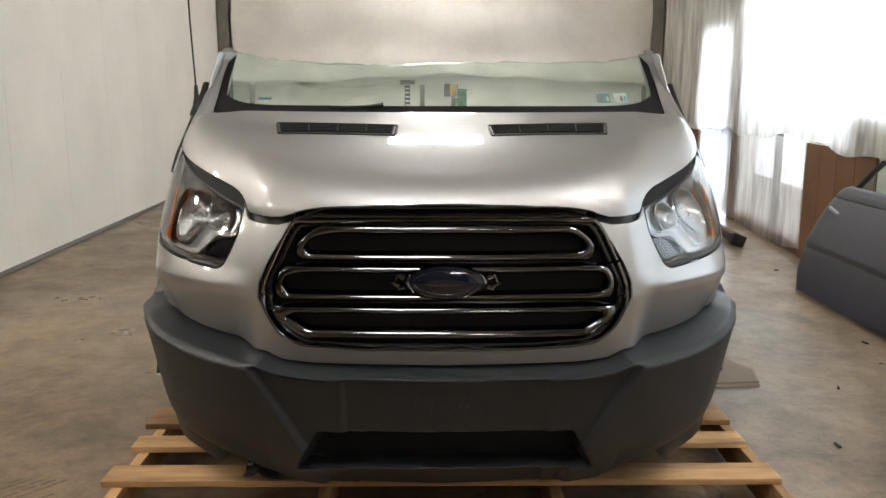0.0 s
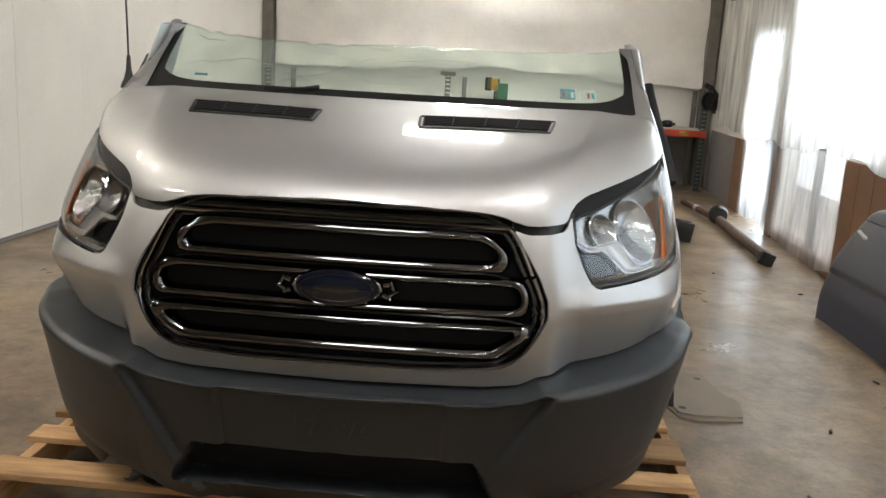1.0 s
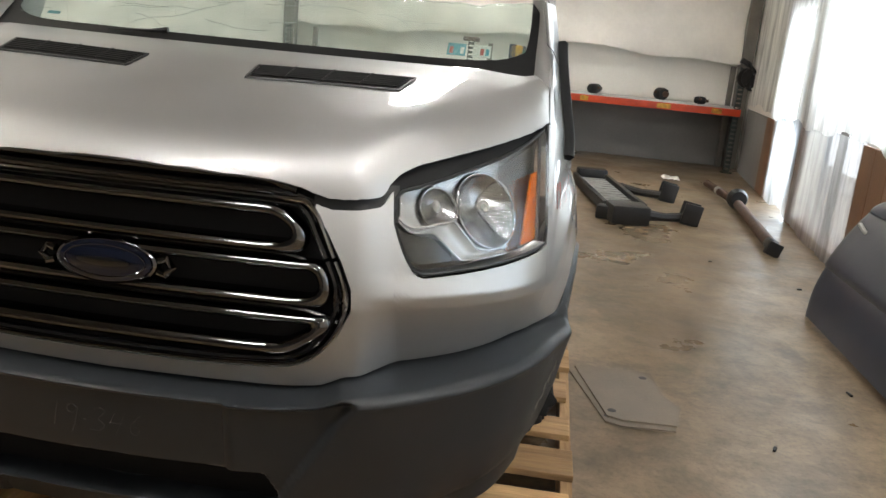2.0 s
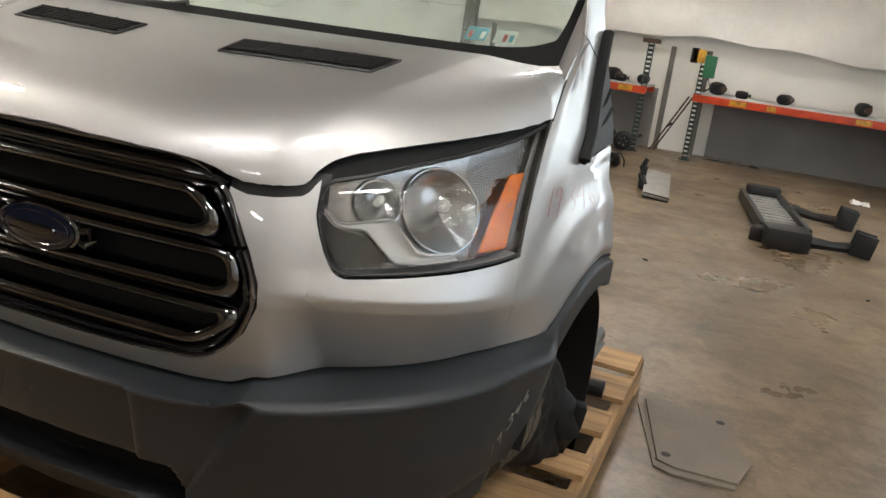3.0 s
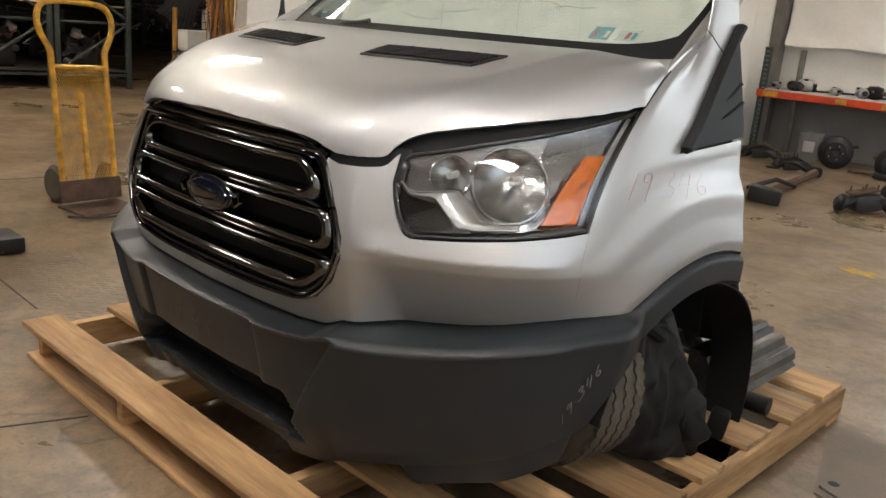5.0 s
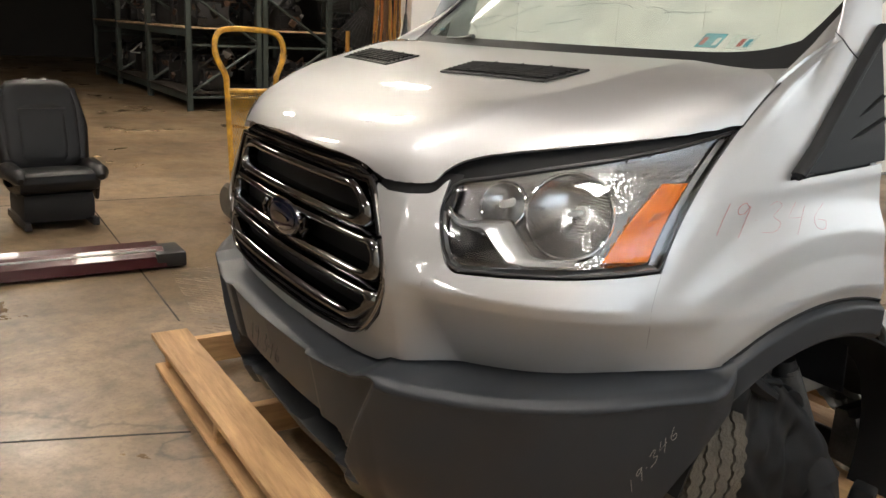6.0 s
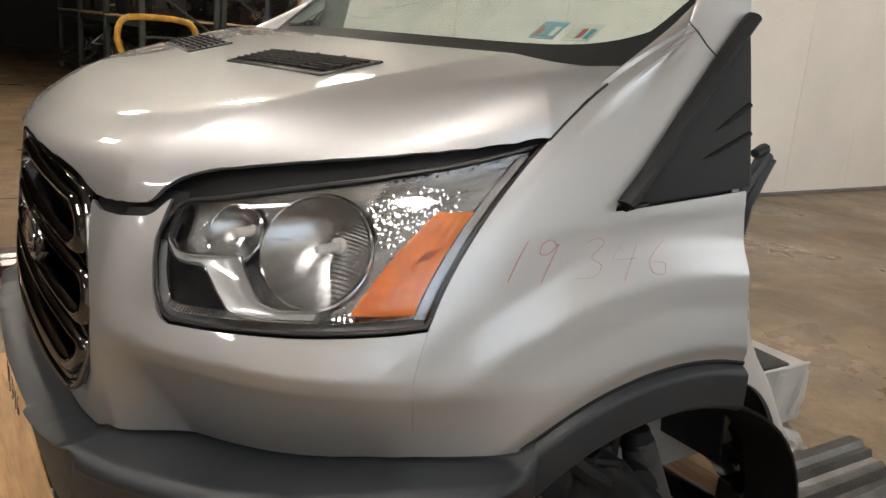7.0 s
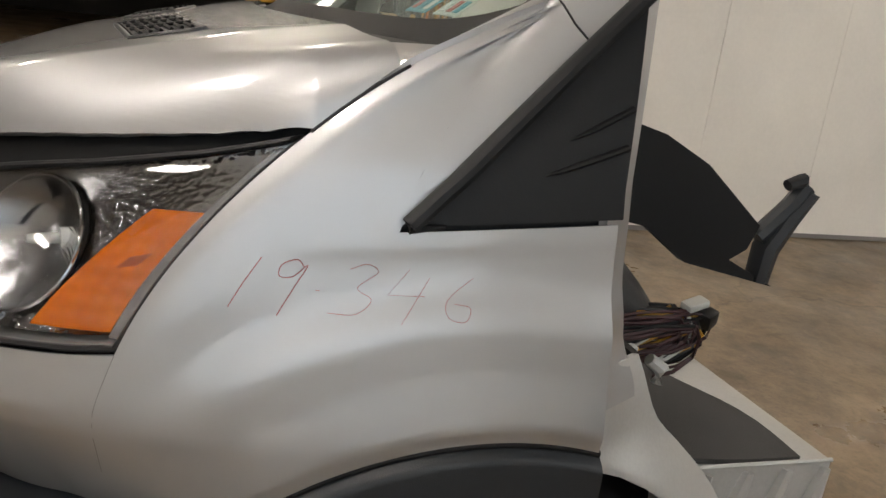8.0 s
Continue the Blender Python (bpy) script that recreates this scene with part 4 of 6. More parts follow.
for k in range(17):
    a, z = rc.uniform(-0.9, 0.9), rc.uniform(1.36, 1.47)
    ang, pts = rc.uniform(-0.5, 0.5) + (math.pi if rc.random() < 0.5 else 0), []
    for j in range(rc.randint(6, 14)):
        z = min(z, glass_top(max(-0.98, min(0.98, a))) - 0.002)
        pts.append(glass(a, max(1.34, z), 0.003))
        a += 0.030 * math.cos(ang)
        z += 0.012 * math.sin(ang)
        ang += rc.uniform(-0.45, 0.45)
        if abs(a) > 0.93:
            break
    if len(pts) > 2:
        part("crack", T(pts, 0.0006, 4), CRACK, WIND)
part("cut_edge", T([glass(a, glass_top(a), -0.002) for a in np.linspace(-0.985, 0.985, 90)], 0.0028, 5), MATS["headlight_lens"], WIND)
# two inspection stickers and a tint label
for a0, material in ((0.69, TEAL), (0.775, STICKPALE)):
    st = part("sticker", grid(bmesh.new(), lambda a, b: glass(a0 + 0.062 * a, 1.345 + 0.034 * b, -0.007), 4, 3, 0.001), material, WIND, "printed inspection sticker")
    for k in range(3):
        part("print_bar", grid(bmesh.new(), lambda a, b: glass(a0 + 0.008 + 0.018 * k + 0.012 * a, 1.350 + 0.018 * b, -0.0055), 2, 2, 0.001), (STICKPALE, STICKRED, TEAL)[(k + (material is TEAL)) % 3], st)
part("tint_label", grid(bmesh.new(), lambda a, b: glass(-0.80 + 0.06 * a, 1.352 + 0.008 * b, -0.006), 4, 2, 0.001), TEAL, WIND)

def pillar_face(a, b):
    z = 1.270 + (pillar_top(6) - 1.270) * b
    g = glass(0.995, max(1.296, z), 0.004)
    p = skin(6.0, z, 0.0).lerp(g, a)
    return p + Vector((0.0, -0.004, 0.005)) * math.sin(a * math.pi)


both("pillar_face", grid(bmesh.new(), pillar_face, 8, 40, 0.008), SILVER, [VAN])



def pillar_base(a, b):
    low = skin(6.0, 1.250, -0.004).lerp(Vector((0.79, 3.63, 1.288)), a)
    return low.lerp(pillar_face(a, 0.0), b)


both("pillar_base", grid(bmesh.new(), pillar_base, 8, 4, 0.006), SILVER, [VAN])

# ---- mirror triangle, jamb, cut edges ----
def tri_at(off):
    def at(a, b):
        u = UT + (U_END + 0.02 - UT) * a
        l, h = tri_low(u) + 0.004, max(tri_high(u) - 0.002, tri_low(u) + 0.006)
        return skin(u, l + (h - l) * b, off)
    return at


tri = grid(bmesh.new(), tri_at(0.004), 24, 24, 0.012)
TRIS = both("mirror_triangle", tri, TRIPLASTIC, [VAN], "black plastic mirror base triangle")
ta = tri_at(0.012)
rimpts = [ta(a, 1.0) for a in np.linspace(1.0, 0.03, 24)] + [ta(0.03, 0.0), ta(0.2, 0.02)]
both("triangle_rim", T(rimpts, [0.017] * 24 + [0.010, 0.004], 10, flat=0.7), TRIPLASTIC, TRIS)
for a0, b1 in ((0.62, 0.30), (0.70, 0.47)):
    rb = bmesh.new()
    tube(rb, [tri_at(0.001)(a0, b1), tri_at(0.003)(a0 + 0.1, b1), tri_at(0.003)(0.985, b1 + 0.02)], [0.003, 0.007, 0.008], 10, flat=0.6)
    both("triangle_rib", rb, MATBLACK, TRIS)


both("triangle_backing", grid(bmesh.new(), lambda a, b: skin(7.0 + 1.79 * a, tri_low(7.0 + 1.79 * a) - 0.03 + 0.08 * b, -0.016), 16, 3, 0.006), MATBLACK, [VAN])


def jamb_at(a, b):
    z = 1.53 - (1.53 - 0.85) * b
    q = skin(8.80, z, -0.004)
    back_y = 0.054 + 0.03 * smooth(0.95, 0.85, z)
    return q + Vector((-0.055 * a, (back_y + 0.01) * a + 0.006 * math.sin(z * 40) * a * (1 - a), 0))


both("door_jamb", grid(bmesh.new(), jamb_at, 8, 40, 0.012, True), SILVER, [VAN], "bare silver door jamb with a cut edge")

# ---- under the skin ----
# wheel housing liner behind the arch
def liner_at(a, b):
    th = radians(162 - 197 * a)
    r = 0.445 + 0.045 * smooth(80, 25, math.degrees(th))
    return Vector((1.0 - (0.34 - 0.20 * smooth(75, 25, math.degrees(th))) * b, ARCH_Y + r * math.cos(th), ARCH_Z + r * math.sin(th)))


both("inner_wing", B((0.66, 3.75, 0.58), (0.02, 0.76, 0.34), None, 0.004), MATBLACK, [VAN])
both("wheel_liner", grid(bmesh.new(), liner_at, 36, 6, 0.006), MATBLACK, [VAN], "black plastic wheel housing liner")
both("splash_panel", B((0.755, 4.20, 0.56), (0.19, 0.008, 0.26), rot(6, 0, 0), 0.003), MATBLACK, [VAN])
fw = B((0, 3.86, 0.80), (1.72, 0.02, 0.94), None, 0.004)
part("firewall", fw, BLACKSTEEL, VAN)
# floor stub left behind the cut, white painted, with carpet on it
stub = bmesh.new()
prism(stub, [(4.06, 0.50), (4.30, 0.52), (4.775, 0.522), (4.775, 0.355), (4.06, 0.32)], 1.34, "x")
FLOORSTUB = part("floor_stub", stub, GALV, VAN, "cut white-painted cab floor", smooth=False)
part("carpet", grid(bmesh.new(), lambda a, b: Vector((-0.60 + 1.262 * a, 4.10 + (0.52 + 0.09 * smooth(0.55, 1.0, a)) * b + 0.012 * math.sin(a * 17) * b, 0.528 + 0.10 * (1 - b) ** 3 + 0.004 * math.sin(a * 9))), 24, 14, 0.012), GREYCARPET, FLOORSTUB)
for k in range(4):
    part("pressed_rib", T([(0.668, 4.43 + 0.10 * k, 0.375), (0.672, 4.445 + 0.10 * k, 0.43), (0.668, 4.465 + 0.10 * k, 0.505)], [0.016, 0.022, 0.014], 8), GALV, FLOORSTUB)
part("folded_edge", T([(0.672, 4.06, 0.503), (0.674, 4.40, 0.524), (0.672, 4.775, 0.524)], 0.005, 6), STICKPALE, FLOORSTUB)
part("torn_sheet", grid(bmesh.new(), lambda a, b: Vector((0.62 + 0.17 * b + 0.02 * math.sin(a * 19), 4.40 + 0.37 * a, 0.345 - 0.10 * b + 0.022 * noise.noise(Vector((a * 5, b * 4, 3))) + 0.012 * noise.noise(Vector((a * 13, b * 9, 7))))), 26, 16, 0.003), BAREMETAL, FLOORSTUB, "crumpled torn sheet metal", smooth=False)
# pillar foot sweeping down to the sill, outside the wheel housing
def foot_at(a, b):
    z = 0.90 - 0.58 * b
    front = ARCH_Y + math.sqrt(max(0.0090, 0.50 ** 2 - (z - ARCH_Z) ** 2))
    rear = curve([0.32, 0.46, 0.54, 0.63, 0.71, 0.79, 0.90], [4.52, 4.42, 4.36, 4.285, 4.20, 4.115, 4.05], z)
    return Vector((0.955 + 0.048 * smooth(0.55, 0.80, z) - (0.09 - 0.03 * smooth(0.7, 0.88, z)) * a ** 1.5 - 0.02 * b * (1 - smooth(0.7, 0.88, z)), front + (rear - front) * a, z + 0.004 * math.sin(a * 3)))


both("pillar_foot", grid(bmesh.new(), foot_at, 10, 20, 0.010), PRIMER, [VAN], "bare pillar foot swept down to the sill")
both("pillar_foot", grid(bmesh.new(), lambda a, b: foot_at(1, b) + Vector((-0.26 * a, 0.02 * a, -0.05 * a * a)), 6, 20, 0.008), DUSTYBLACK, [VAN])
# cut sill lying out along the deck
sill = bmesh.new()
prof = [(0.78, 0.18), (0.78, 0.335), (0.815, 0.338), (0.825, 0.322), (0.845, 0.325), (0.852, 0.304), (0.868, 0.298), (0.876, 0.306), (0.895, 0.296), (0.903, 0.270), (0.918, 0.262), (0.928, 0.268), (0.945, 0.252), (0.948, 0.225), (0.938, 0.215), (0.955, 0.20), (0.93, 0.17)]
prism(sill, prof, 0.55, "y", Matrix.Translation((0, 4.59, 0)))
both("sill", sill, OILYSTEEL, [VAN], "cut bare metal door sill", False)
# suspension remains in the open wheel housing
for s in (1, -1):
    M = Matrix.Diagonal((s, 1, 1, 1))

    def P(x, y, z):
        return (s * x, y, z)
    KN = part("suspension_strut", T([P(0.78, 3.70, 0.86), P(0.82, 3.66, 0.55)], 0.055, 14), DUSTYBLACK, VAN)
    part("spring", T([P(0.79 + 0.07 * math.cos(k * 0.5), 3.69 + 0.07 * math.sin(k * 0.5), 0.56 + 0.0028 * k) for k in range(90)], 0.009, 6), DUSTYBLACK, KN)
    part("knuckle", B(P(0.86, 3.74, 0.44), (0.10, 0.17, 0.30), rot(0, 0, 12 * s), 0.03), DUSTYBLACK, KN)
    part("hub", lathe(bmesh.new(), [(0.0, 0.05), (0.035, 0.05), (0.04, 0.02), (0.075, 0.02), (0.08, 0.0), (0.08, -0.02), (0.0, -0.02)], 20, Matrix.Translation(P(0.90, 3.86, 0.46)) @ rot(0, 90 * s, 0)), MATBLACK, KN)
    part("control_arm", T([P(0.35, 3.75, 0.36), P(0.62, 3.72, 0.33), P(0.88, 3.70, 0.30)], [0.04, 0.03, 0.035], 8, flat=0.6), DUSTYBLACK, KN)

    def guard_at(a, b):
        z = 0.155 + 0.45 * b
        l = line([0.15, 0.22, 0.40, 0.56, 0.61], [3.78, 3.66, 3.60, 3.58, 3.62], z)
        h = line([0.15, 0.20, 0.29, 0.40, 0.48, 0.55, 0.61], [4.06, 4.14, 4.12, 4.02, 3.92, 3.84, 3.76], z)
        y = l + (h - l) * a
        x = 0.955 + 0.024 * (noise.noise(Vector((y * 9, z * 7, 2))) + 0.7 * noise.noise(Vector((y * 21, z * 17, 5)))) + 0.005 * math.sin(y * 22 + z * 8) + 0.05 * (1 - b) * (1 - abs(2 * a - 1)) - 0.05 * (2 * a - 1) ** 4
        return Vector(P(x, y, z))

    GD = part("splash_guard", grid(bmesh.new(), guard_at, 34, 34, 0.008, s < 0), MATBLACK, KN, "crumpled black plastic splash guard")
    part("guard_boss", lathe(bmesh.new(), [(0.0, 0.004), (0.022, 0.004), (0.028, 0.012), (0.036, 0.010), (0.04, -0.02)], 18, Matrix.Translation(P(0.985, 3.93, 0.27)) @ rot(0, 90 * s, 0)), MATBLACK, GD)
    DAMP = part("damper", T([P(0.86, 3.92, 0.56), P(0.89, 3.95, 0.42), P(0.93, 3.99, 0.20)], [0.034, 0.048, 0.044], 12), DUSTYBLACK, KN)
    part("damper_cap", T([P(0.855, 3.915, 0.585), P(0.86, 3.92, 0.55)], [0.028, 0.036], 12), MATBLACK, DAMP)
    part("mount_plate", B(P(0.93, 3.63, 0.63), (0.012, 0.07, 0.08), rot(10, 0, 12 * s), 0.004), BAREMETAL, KN)
    part("link", T([P(0.93, 3.62, 0.66), P(0.95, 3.68, 0.60), P(0.96, 3.74, 0.56)], [0.018, 0.022, 0.016], 8), MATBLACK, KN)
    part("lower_ball_joint", T([P(0.93, 3.93, 0.36), P(0.97, 3.95, 0.30), P(0.985, 3.96, 0.22), P(0.97, 3.96, 0.165)], [0.045, 0.062, 0.068, 0.05], 10), MATBLACK, KN)
    part("bracket", B(P(1.0, 4.13, 0.20), (0.06, 0.06, 0.09), rot(0, 8 * s, 20 * s), 0.012), MATBLACK, KN)
    part("hose", T([P(0.80, 3.55, 0.72), P(0.90, 3.60, 0.62), P(0.94, 3.78, 0.58), P(0.86, 3.90, 0.50)], 0.012, 8), MATBLACK, KN)
    part("radiator_end", B(P(0.70, 3.28, 0.45), (0.10, 0.30, 0.30), None, 0.02), MATBLACK, KN)
TB = thing("steel_tube", (0.7, 4.42, 0.15), "dark steel tube lying across the pallet boards", "steel tube")
part("tube", T([(0.50, 4.40, 0.185), (1.04, 4.43, 0.185)], 0.032, 12), BLACKSTEEL, TB)
part("collar", T([(0.84, 4.42, 0.186), (0.90, 4.423, 0.186)], 0.037, 12), RUST, TB)
# closed dark core so that no light shows through the body
part("engine_bay_core", B((0, 3.42, 0.70), (1.10, 0.80, 0.74), None, 0.03), BLACKSTEEL, VAN)
# hanging trim end of the dash and wiring
trim = bmesh.new()
prism(trim, [(4.20, 1.20), (4.345, 1.165), (4.46, 1.11), (4.62, 0.985), (4.60, 0.93), (4.56, 0.905), (4.69, 0.845), (4.45, 0.895), (4.34, 0.97), (4.18, 1.0)], 0.03, "x", Matrix.Translation((0.45, 0, 0)))
TRIM = part("dash_trim_end", trim, MATBLACK, VAN, "torn black dash trim", smooth=False)
part("hook", T([(0.45, 4.655, 0.855), (0.45, 4.66, 0.93), (0.45, 4.70, 1.0), (0.45, 4.745, 1.06), (0.45, 4.715, 1.088), (0.45, 4.68, 1.075)], [0.03, 0.034, 0.03, 0.024, 0.022, 0.016], 8, flat=0.8), DARKPLASTIC, TRIM)
part("arm", T([(0.45, 4.63, 0.955), (0.45, 4.70, 1.03), (0.45, 4.73, 1.075)], 0.022, 8), DARKPLASTIC, TRIM)
rw = random.Random(5)
for k in range(64):
    # wires fan out of the loom, gather at the plug, and some loop back under it
    y0, z0, x0 = 4.05 + rw.uniform(-0.02, 0.03), 0.805 + rw.uniform(-0.045, 0.05), 0.63 + rw.uniform(-0.045, 0.05)
    ye, ze, bow = 4.385 + rw.uniform(-0.07, 0.025), 0.835 + rw.uniform(-0.022, 0.018), rw.uniform(-0.035, 0.018)
    pts = [(x0 + (0.63 - x0) * 0.6 * t + 0.008 * math.sin(6 * t + k), y0 + (ye - y0) * t, z0 + (ze - z0) * t + bow * math.sin(math.pi * t)) for t in np.linspace(0, 1, 9)]
    if rw.random() < 0.45:
        x, y, z = pts[-1]
        d = rw.uniform(0.05, 0.11)
        pts += [(x, y + 0.012, z - 0.25 * d), (x, y + 0.004, z - 0.6 * d), (x - 0.005, y - 0.03, z - 0.9 * d), (x - 0.01, y - 0.07, z - d)]
    part("wire", T(pts, rw.choice((0.003, 0.004, 0.006)), 6), rw.choice((TRUNKWIRE, TRUNKWIRE, TRUNKWIRE, TRUNKWIRE, BLACKPLASTIC, BLACKPLASTIC, MATBLACK, MATBLACK, YELLOW, STICKPALE)), VAN)
part("wire_tape", T([(0.63, 4.06, 0.85), (0.63, 4.14, 0.83), (0.62, 4.20, 0.81), (0.62, 4.22, 0.74)], [0.055, 0.05, 0.035, 0.02], 10), MATBLACK, VAN)
part("wiring_loom", T([(0.58, 4.02, 1.05), (0.58, 4.12, 0.93), (0.58, 4.22, 0.84), (0.58, 4.33, 0.77)], [0.06, 0.075, 0.07, 0.035], 10), BLACKPLASTIC, VAN)
part("connector", B((0.63, 4.405, 0.835), (0.04, 0.035, 0.035), rot(20, 10, 30), 0.006), BLACKPLASTIC, VAN)
part("connector", B((0.63, 4.375, 0.862), (0.03, 0.05, 0.016), rot(14, 6, 10), 0.005), STICKPALE, VAN)
part("connector", B((0.69, 4.20, 0.795), (0.02, 0.05, 0.016), rot(-4, 6, 10), 0.005), STICKPALE, VAN)
part("connector", B((0.68, 4.15, 0.83), (0.022, 0.055, 0.03), rot(8, 0, 6), 0.005), RUST, VAN)
part("connector", T([(0.67, 4.27, 0.765), (0.67, 4.30, 0.745), (0.67, 4.295, 0.715)], [0.012, 0.016, 0.012], 8), STICKPALE, VAN)
part("bracket", T([(0.60, 4.02, 1.30), (0.60, 4.08, 1.22), (0.58, 4.06, 1.15), (0.56, 4.10, 1.08)], 0.02, 8), BLACKPLASTIC, VAN)
# antenna on the far wing
ANT = part("antenna", lathe(bmesh.new(), [(0.0, 0.10), (0.006, 0.10), (0.010, 0.05), (0.016, 0.02), (0.026, 0.0), (0.028, -0.012), (0.0, -0.012)], 16, Matrix.Translation((-0.905, 3.76, 1.300))), BLACKPLASTIC, VAN, "black rod antenna")
part("rod", T([(-0.905, 3.76, 1.39), (-0.918, 3.775, 1.62), (-0.930, 3.79, 1.95)], 0.0035, 6), BLACKPLASTIC, ANT)

# marks on paint and plastic
def stroke(pts, at, r):
    return T([at(x, z) for x, z in pts], r, 5)


def side_mark(x, z):
    return skin(6.62 + x * 6.4, 0.972 + z, 0.0021)


def rounded_stroke(pts):
    """The same stroke drawn with a loose hand, without corners."""
    s = range(len(pts))
    return [tuple(curve(list(s), [p[i] for p in pts], v) for i in (0, 1)) for v in np.linspace(0, len(pts) - 1, 5 * len(pts))]


def digit_strokes(x0, h):
    one = [(x0 + 0.014, h), (x0 + 0.006, h * 0.5), (x0, 0)]
    nine = [(x0 + 0.098, h * 0.86), (x0 + 0.08, h), (x0 + 0.058, h * 0.88), (x0 + 0.062, h * 0.66), (x0 + 0.085, h * 0.66), (x0 + 0.102, h * 0.9), (x0 + 0.095, h * 0.5), (x0 + 0.082, -0.12 * h)]
    three = [(x0 + 0.17, h * 0.88), (x0 + 0.195, h), (x0 + 0.215, h * 0.85), (x0 + 0.19, h * 0.52), (x0 + 0.215, h * 0.3), (x0 + 0.195, 0.02 * h), (x0 + 0.155, 0.0)]
    four = [(x0 + 0.262, h * 0.95), (x0 + 0.238, h * 0.42), (x0 + 0.292, h * 0.44)]
    four2 = [(x0 + 0.295, h * 0.8), (x0 + 0.262, -0.1 * h)]
    six = [(x0 + 0.36, h * 0.85), (x0 + 0.325, h * 0.4), (x0 + 0.328, 0.08 * h), (x0 + 0.352, 0.02 * h), (x0 + 0.358, h * 0.28), (x0 + 0.335, h * 0.34)]
    return [one, rounded_stroke(nine), [(x0 + 0.128, h * 0.42), (x0 + 0.135, h * 0.42)], rounded_stroke(three), four, four2, rounded_stroke(six)]


for k, pts in enumerate(digit_strokes(0.0, 0.062)):
    part("written_stroke", stroke([(x * 0.62, z) for x, z in pts], side_mark, 0.0006 if k < 2 else 0.00036), REDMARK, FENDERS[0])
for pts in digit_strokes(-0.13, 0.055):
    part("written_stroke", stroke(pts, lambda x, z: Vector((x * 0.55 - 0.02, 2.862 + 0.25 * x * x * 0.3, 0.475 + z)) + Vector((0, -0.012, 0)), 0.0010), DARKPLASTIC, VAN)


def on_bumper(u, z):
    b = ((seam(u) - z) / (seam(u) - bumper_low(u))) ** (1 / 1.5)
    return bumper_at(0, 7)(u / 7, b) + Vector((0.0025, -0.0015, 0))


def chalk(x, z):
    s = x / 0.37
    return on_bumper(6.00 + 0.40 * s - 1.5 * z, 0.425 + 0.145 * s + 0.55 * z)


for pts in digit_strokes(0.0, 0.050):
    part("chalk_stroke", T([chalk(x, z) for x, z in pts], 0.0008, 4), GREYMARK, VAN)

# ---- loose tyre under the bumper ----
TYRE = thing("tyre", (0.70, 3.61, 0.15), "worn black tyre standing under the van nose on the pallet", "tyre")
tp = [(0.20, -0.085), (0.225, -0.105), (0.27, -0.11), (0.31, -0.10), (0.33, -0.08), (0.337, -0.03), (0.337, 0.03), (0.33, 0.08), (0.31, 0.10), (0.27, 0.11), (0.225, 0.105), (0.20, 0.085)]
TM = Matrix.Translation((0.705, 3.61, 0.15 + 0.337 * 0.80)) @ rot(90, 0, -10) @ Matrix.Diagonal((0.80, 0.80, 0.90, 1))
part("carcass", lathe(bmesh.new(), tp, 48, TM), RUBBER, TYRE)
tr = bmesh.new()
# worn ribs parted by zigzag grooves
for j in (-1.5, -0.5, 0.5, 1.5):
    ring = []
    for k in range(180):
        a = k * math.tau / 180
        zig = 0.0035 * (1 if k % 4 < 2 else -1)
        ring.append([tr.verts.new(TM @ Vector((r * math.cos(a), r * math.sin(a), j * 0.044 + w + zig))) for r, w in ((0.328, -0.0195), (0.3435, -0.0175), (0.3435, 0.0175), (0.328, 0.0195))])
    for k in range(180):
        p, q = ring[k], ring[(k + 1) % 180]
        for i in range(3):
            tr.faces.new((p[i], p[i + 1], q[i + 1], q[i]))
part("tread", tr, RUBBER, TYRE, smooth=False)
part("rim", lathe(bmesh.new(), [(0.0, 0.02), (0.06, 0.03), (0.15, 0.0), (0.185, 0.05), (0.205, 0.085), (0.205, -0.085), (0.18, -0.06), (0.0, -0.05)], 36, TM), ALU, TYRE)

# ---- the hall ----
WX, EX_W, NY, CZ = -3.21, 3.41, 13.95, 4.6
solid("floor", B((-6, 4, -0.05), (70, 70, 0.1)), CONCRETE, "stained polished brown concrete floor", "floor")
solid("ceiling", B((-11, 5, CZ + 0.1), (30, 31, 0.2)), CEIL, "dark warehouse ceiling", "ceiling")
solid("wall_south", B((-11, -9.2, CZ / 2), (30, 0.2, CZ)), GREYWALL, "plain grey far wall of the warehouse", "wall")
solid("wall_far_west", B((-25.5, 5, CZ / 2), (0.2, 30, CZ)), GLOOMJOINT, "far end of the warehouse, its gloom put into the colour", "wall")
solid("wall_far_north", B((-14.5, 20, CZ / 2), (22, 0.2, CZ)), GLOOMJOINT, "far wall of the warehouse, its gloom put into the colour", "wall")
WEST = solid("wall_west", B((WX - 0.09, 9.515, CZ / 2), (0.16, 8.87, CZ)), WHITEWALL, "white panelled partition wall", "wall")
y = 5.08
for w in (0.92, 1.02, 1.02, 1.02, 1.02, 1.02, 1.02, 1.02, 0.77):
    part("wall_panel", B((WX - 0.004, y + w / 2, CZ / 2 + 0.01), (0.014, w - 0.003, CZ - 0.03), None, 0.001), WHITEWALL, WEST, smooth=False)
    y += w
# no board here: a grey strip stands in for the shaded gap under the panels
solid("baseboard", B((WX + 0.008, 9.5, 0.02), (0.010, 8.8, 0.035), None, 0.003), GREYWALL, "thin grey strip drawn for the dark gap at the foot of the wall", "baseboard")
NORTH = solid("wall_north", B((0.4, NY + 0.08, CZ / 2), (7.6, 0.16, CZ)), WHITEWALL, "white back wall", "wall")
part("dado", B((-1.7, NY - 0.012, 0.42), (3.0, 0.02, 0.84)), GREYWALL, NORTH, "grey lower wall", smooth=False)
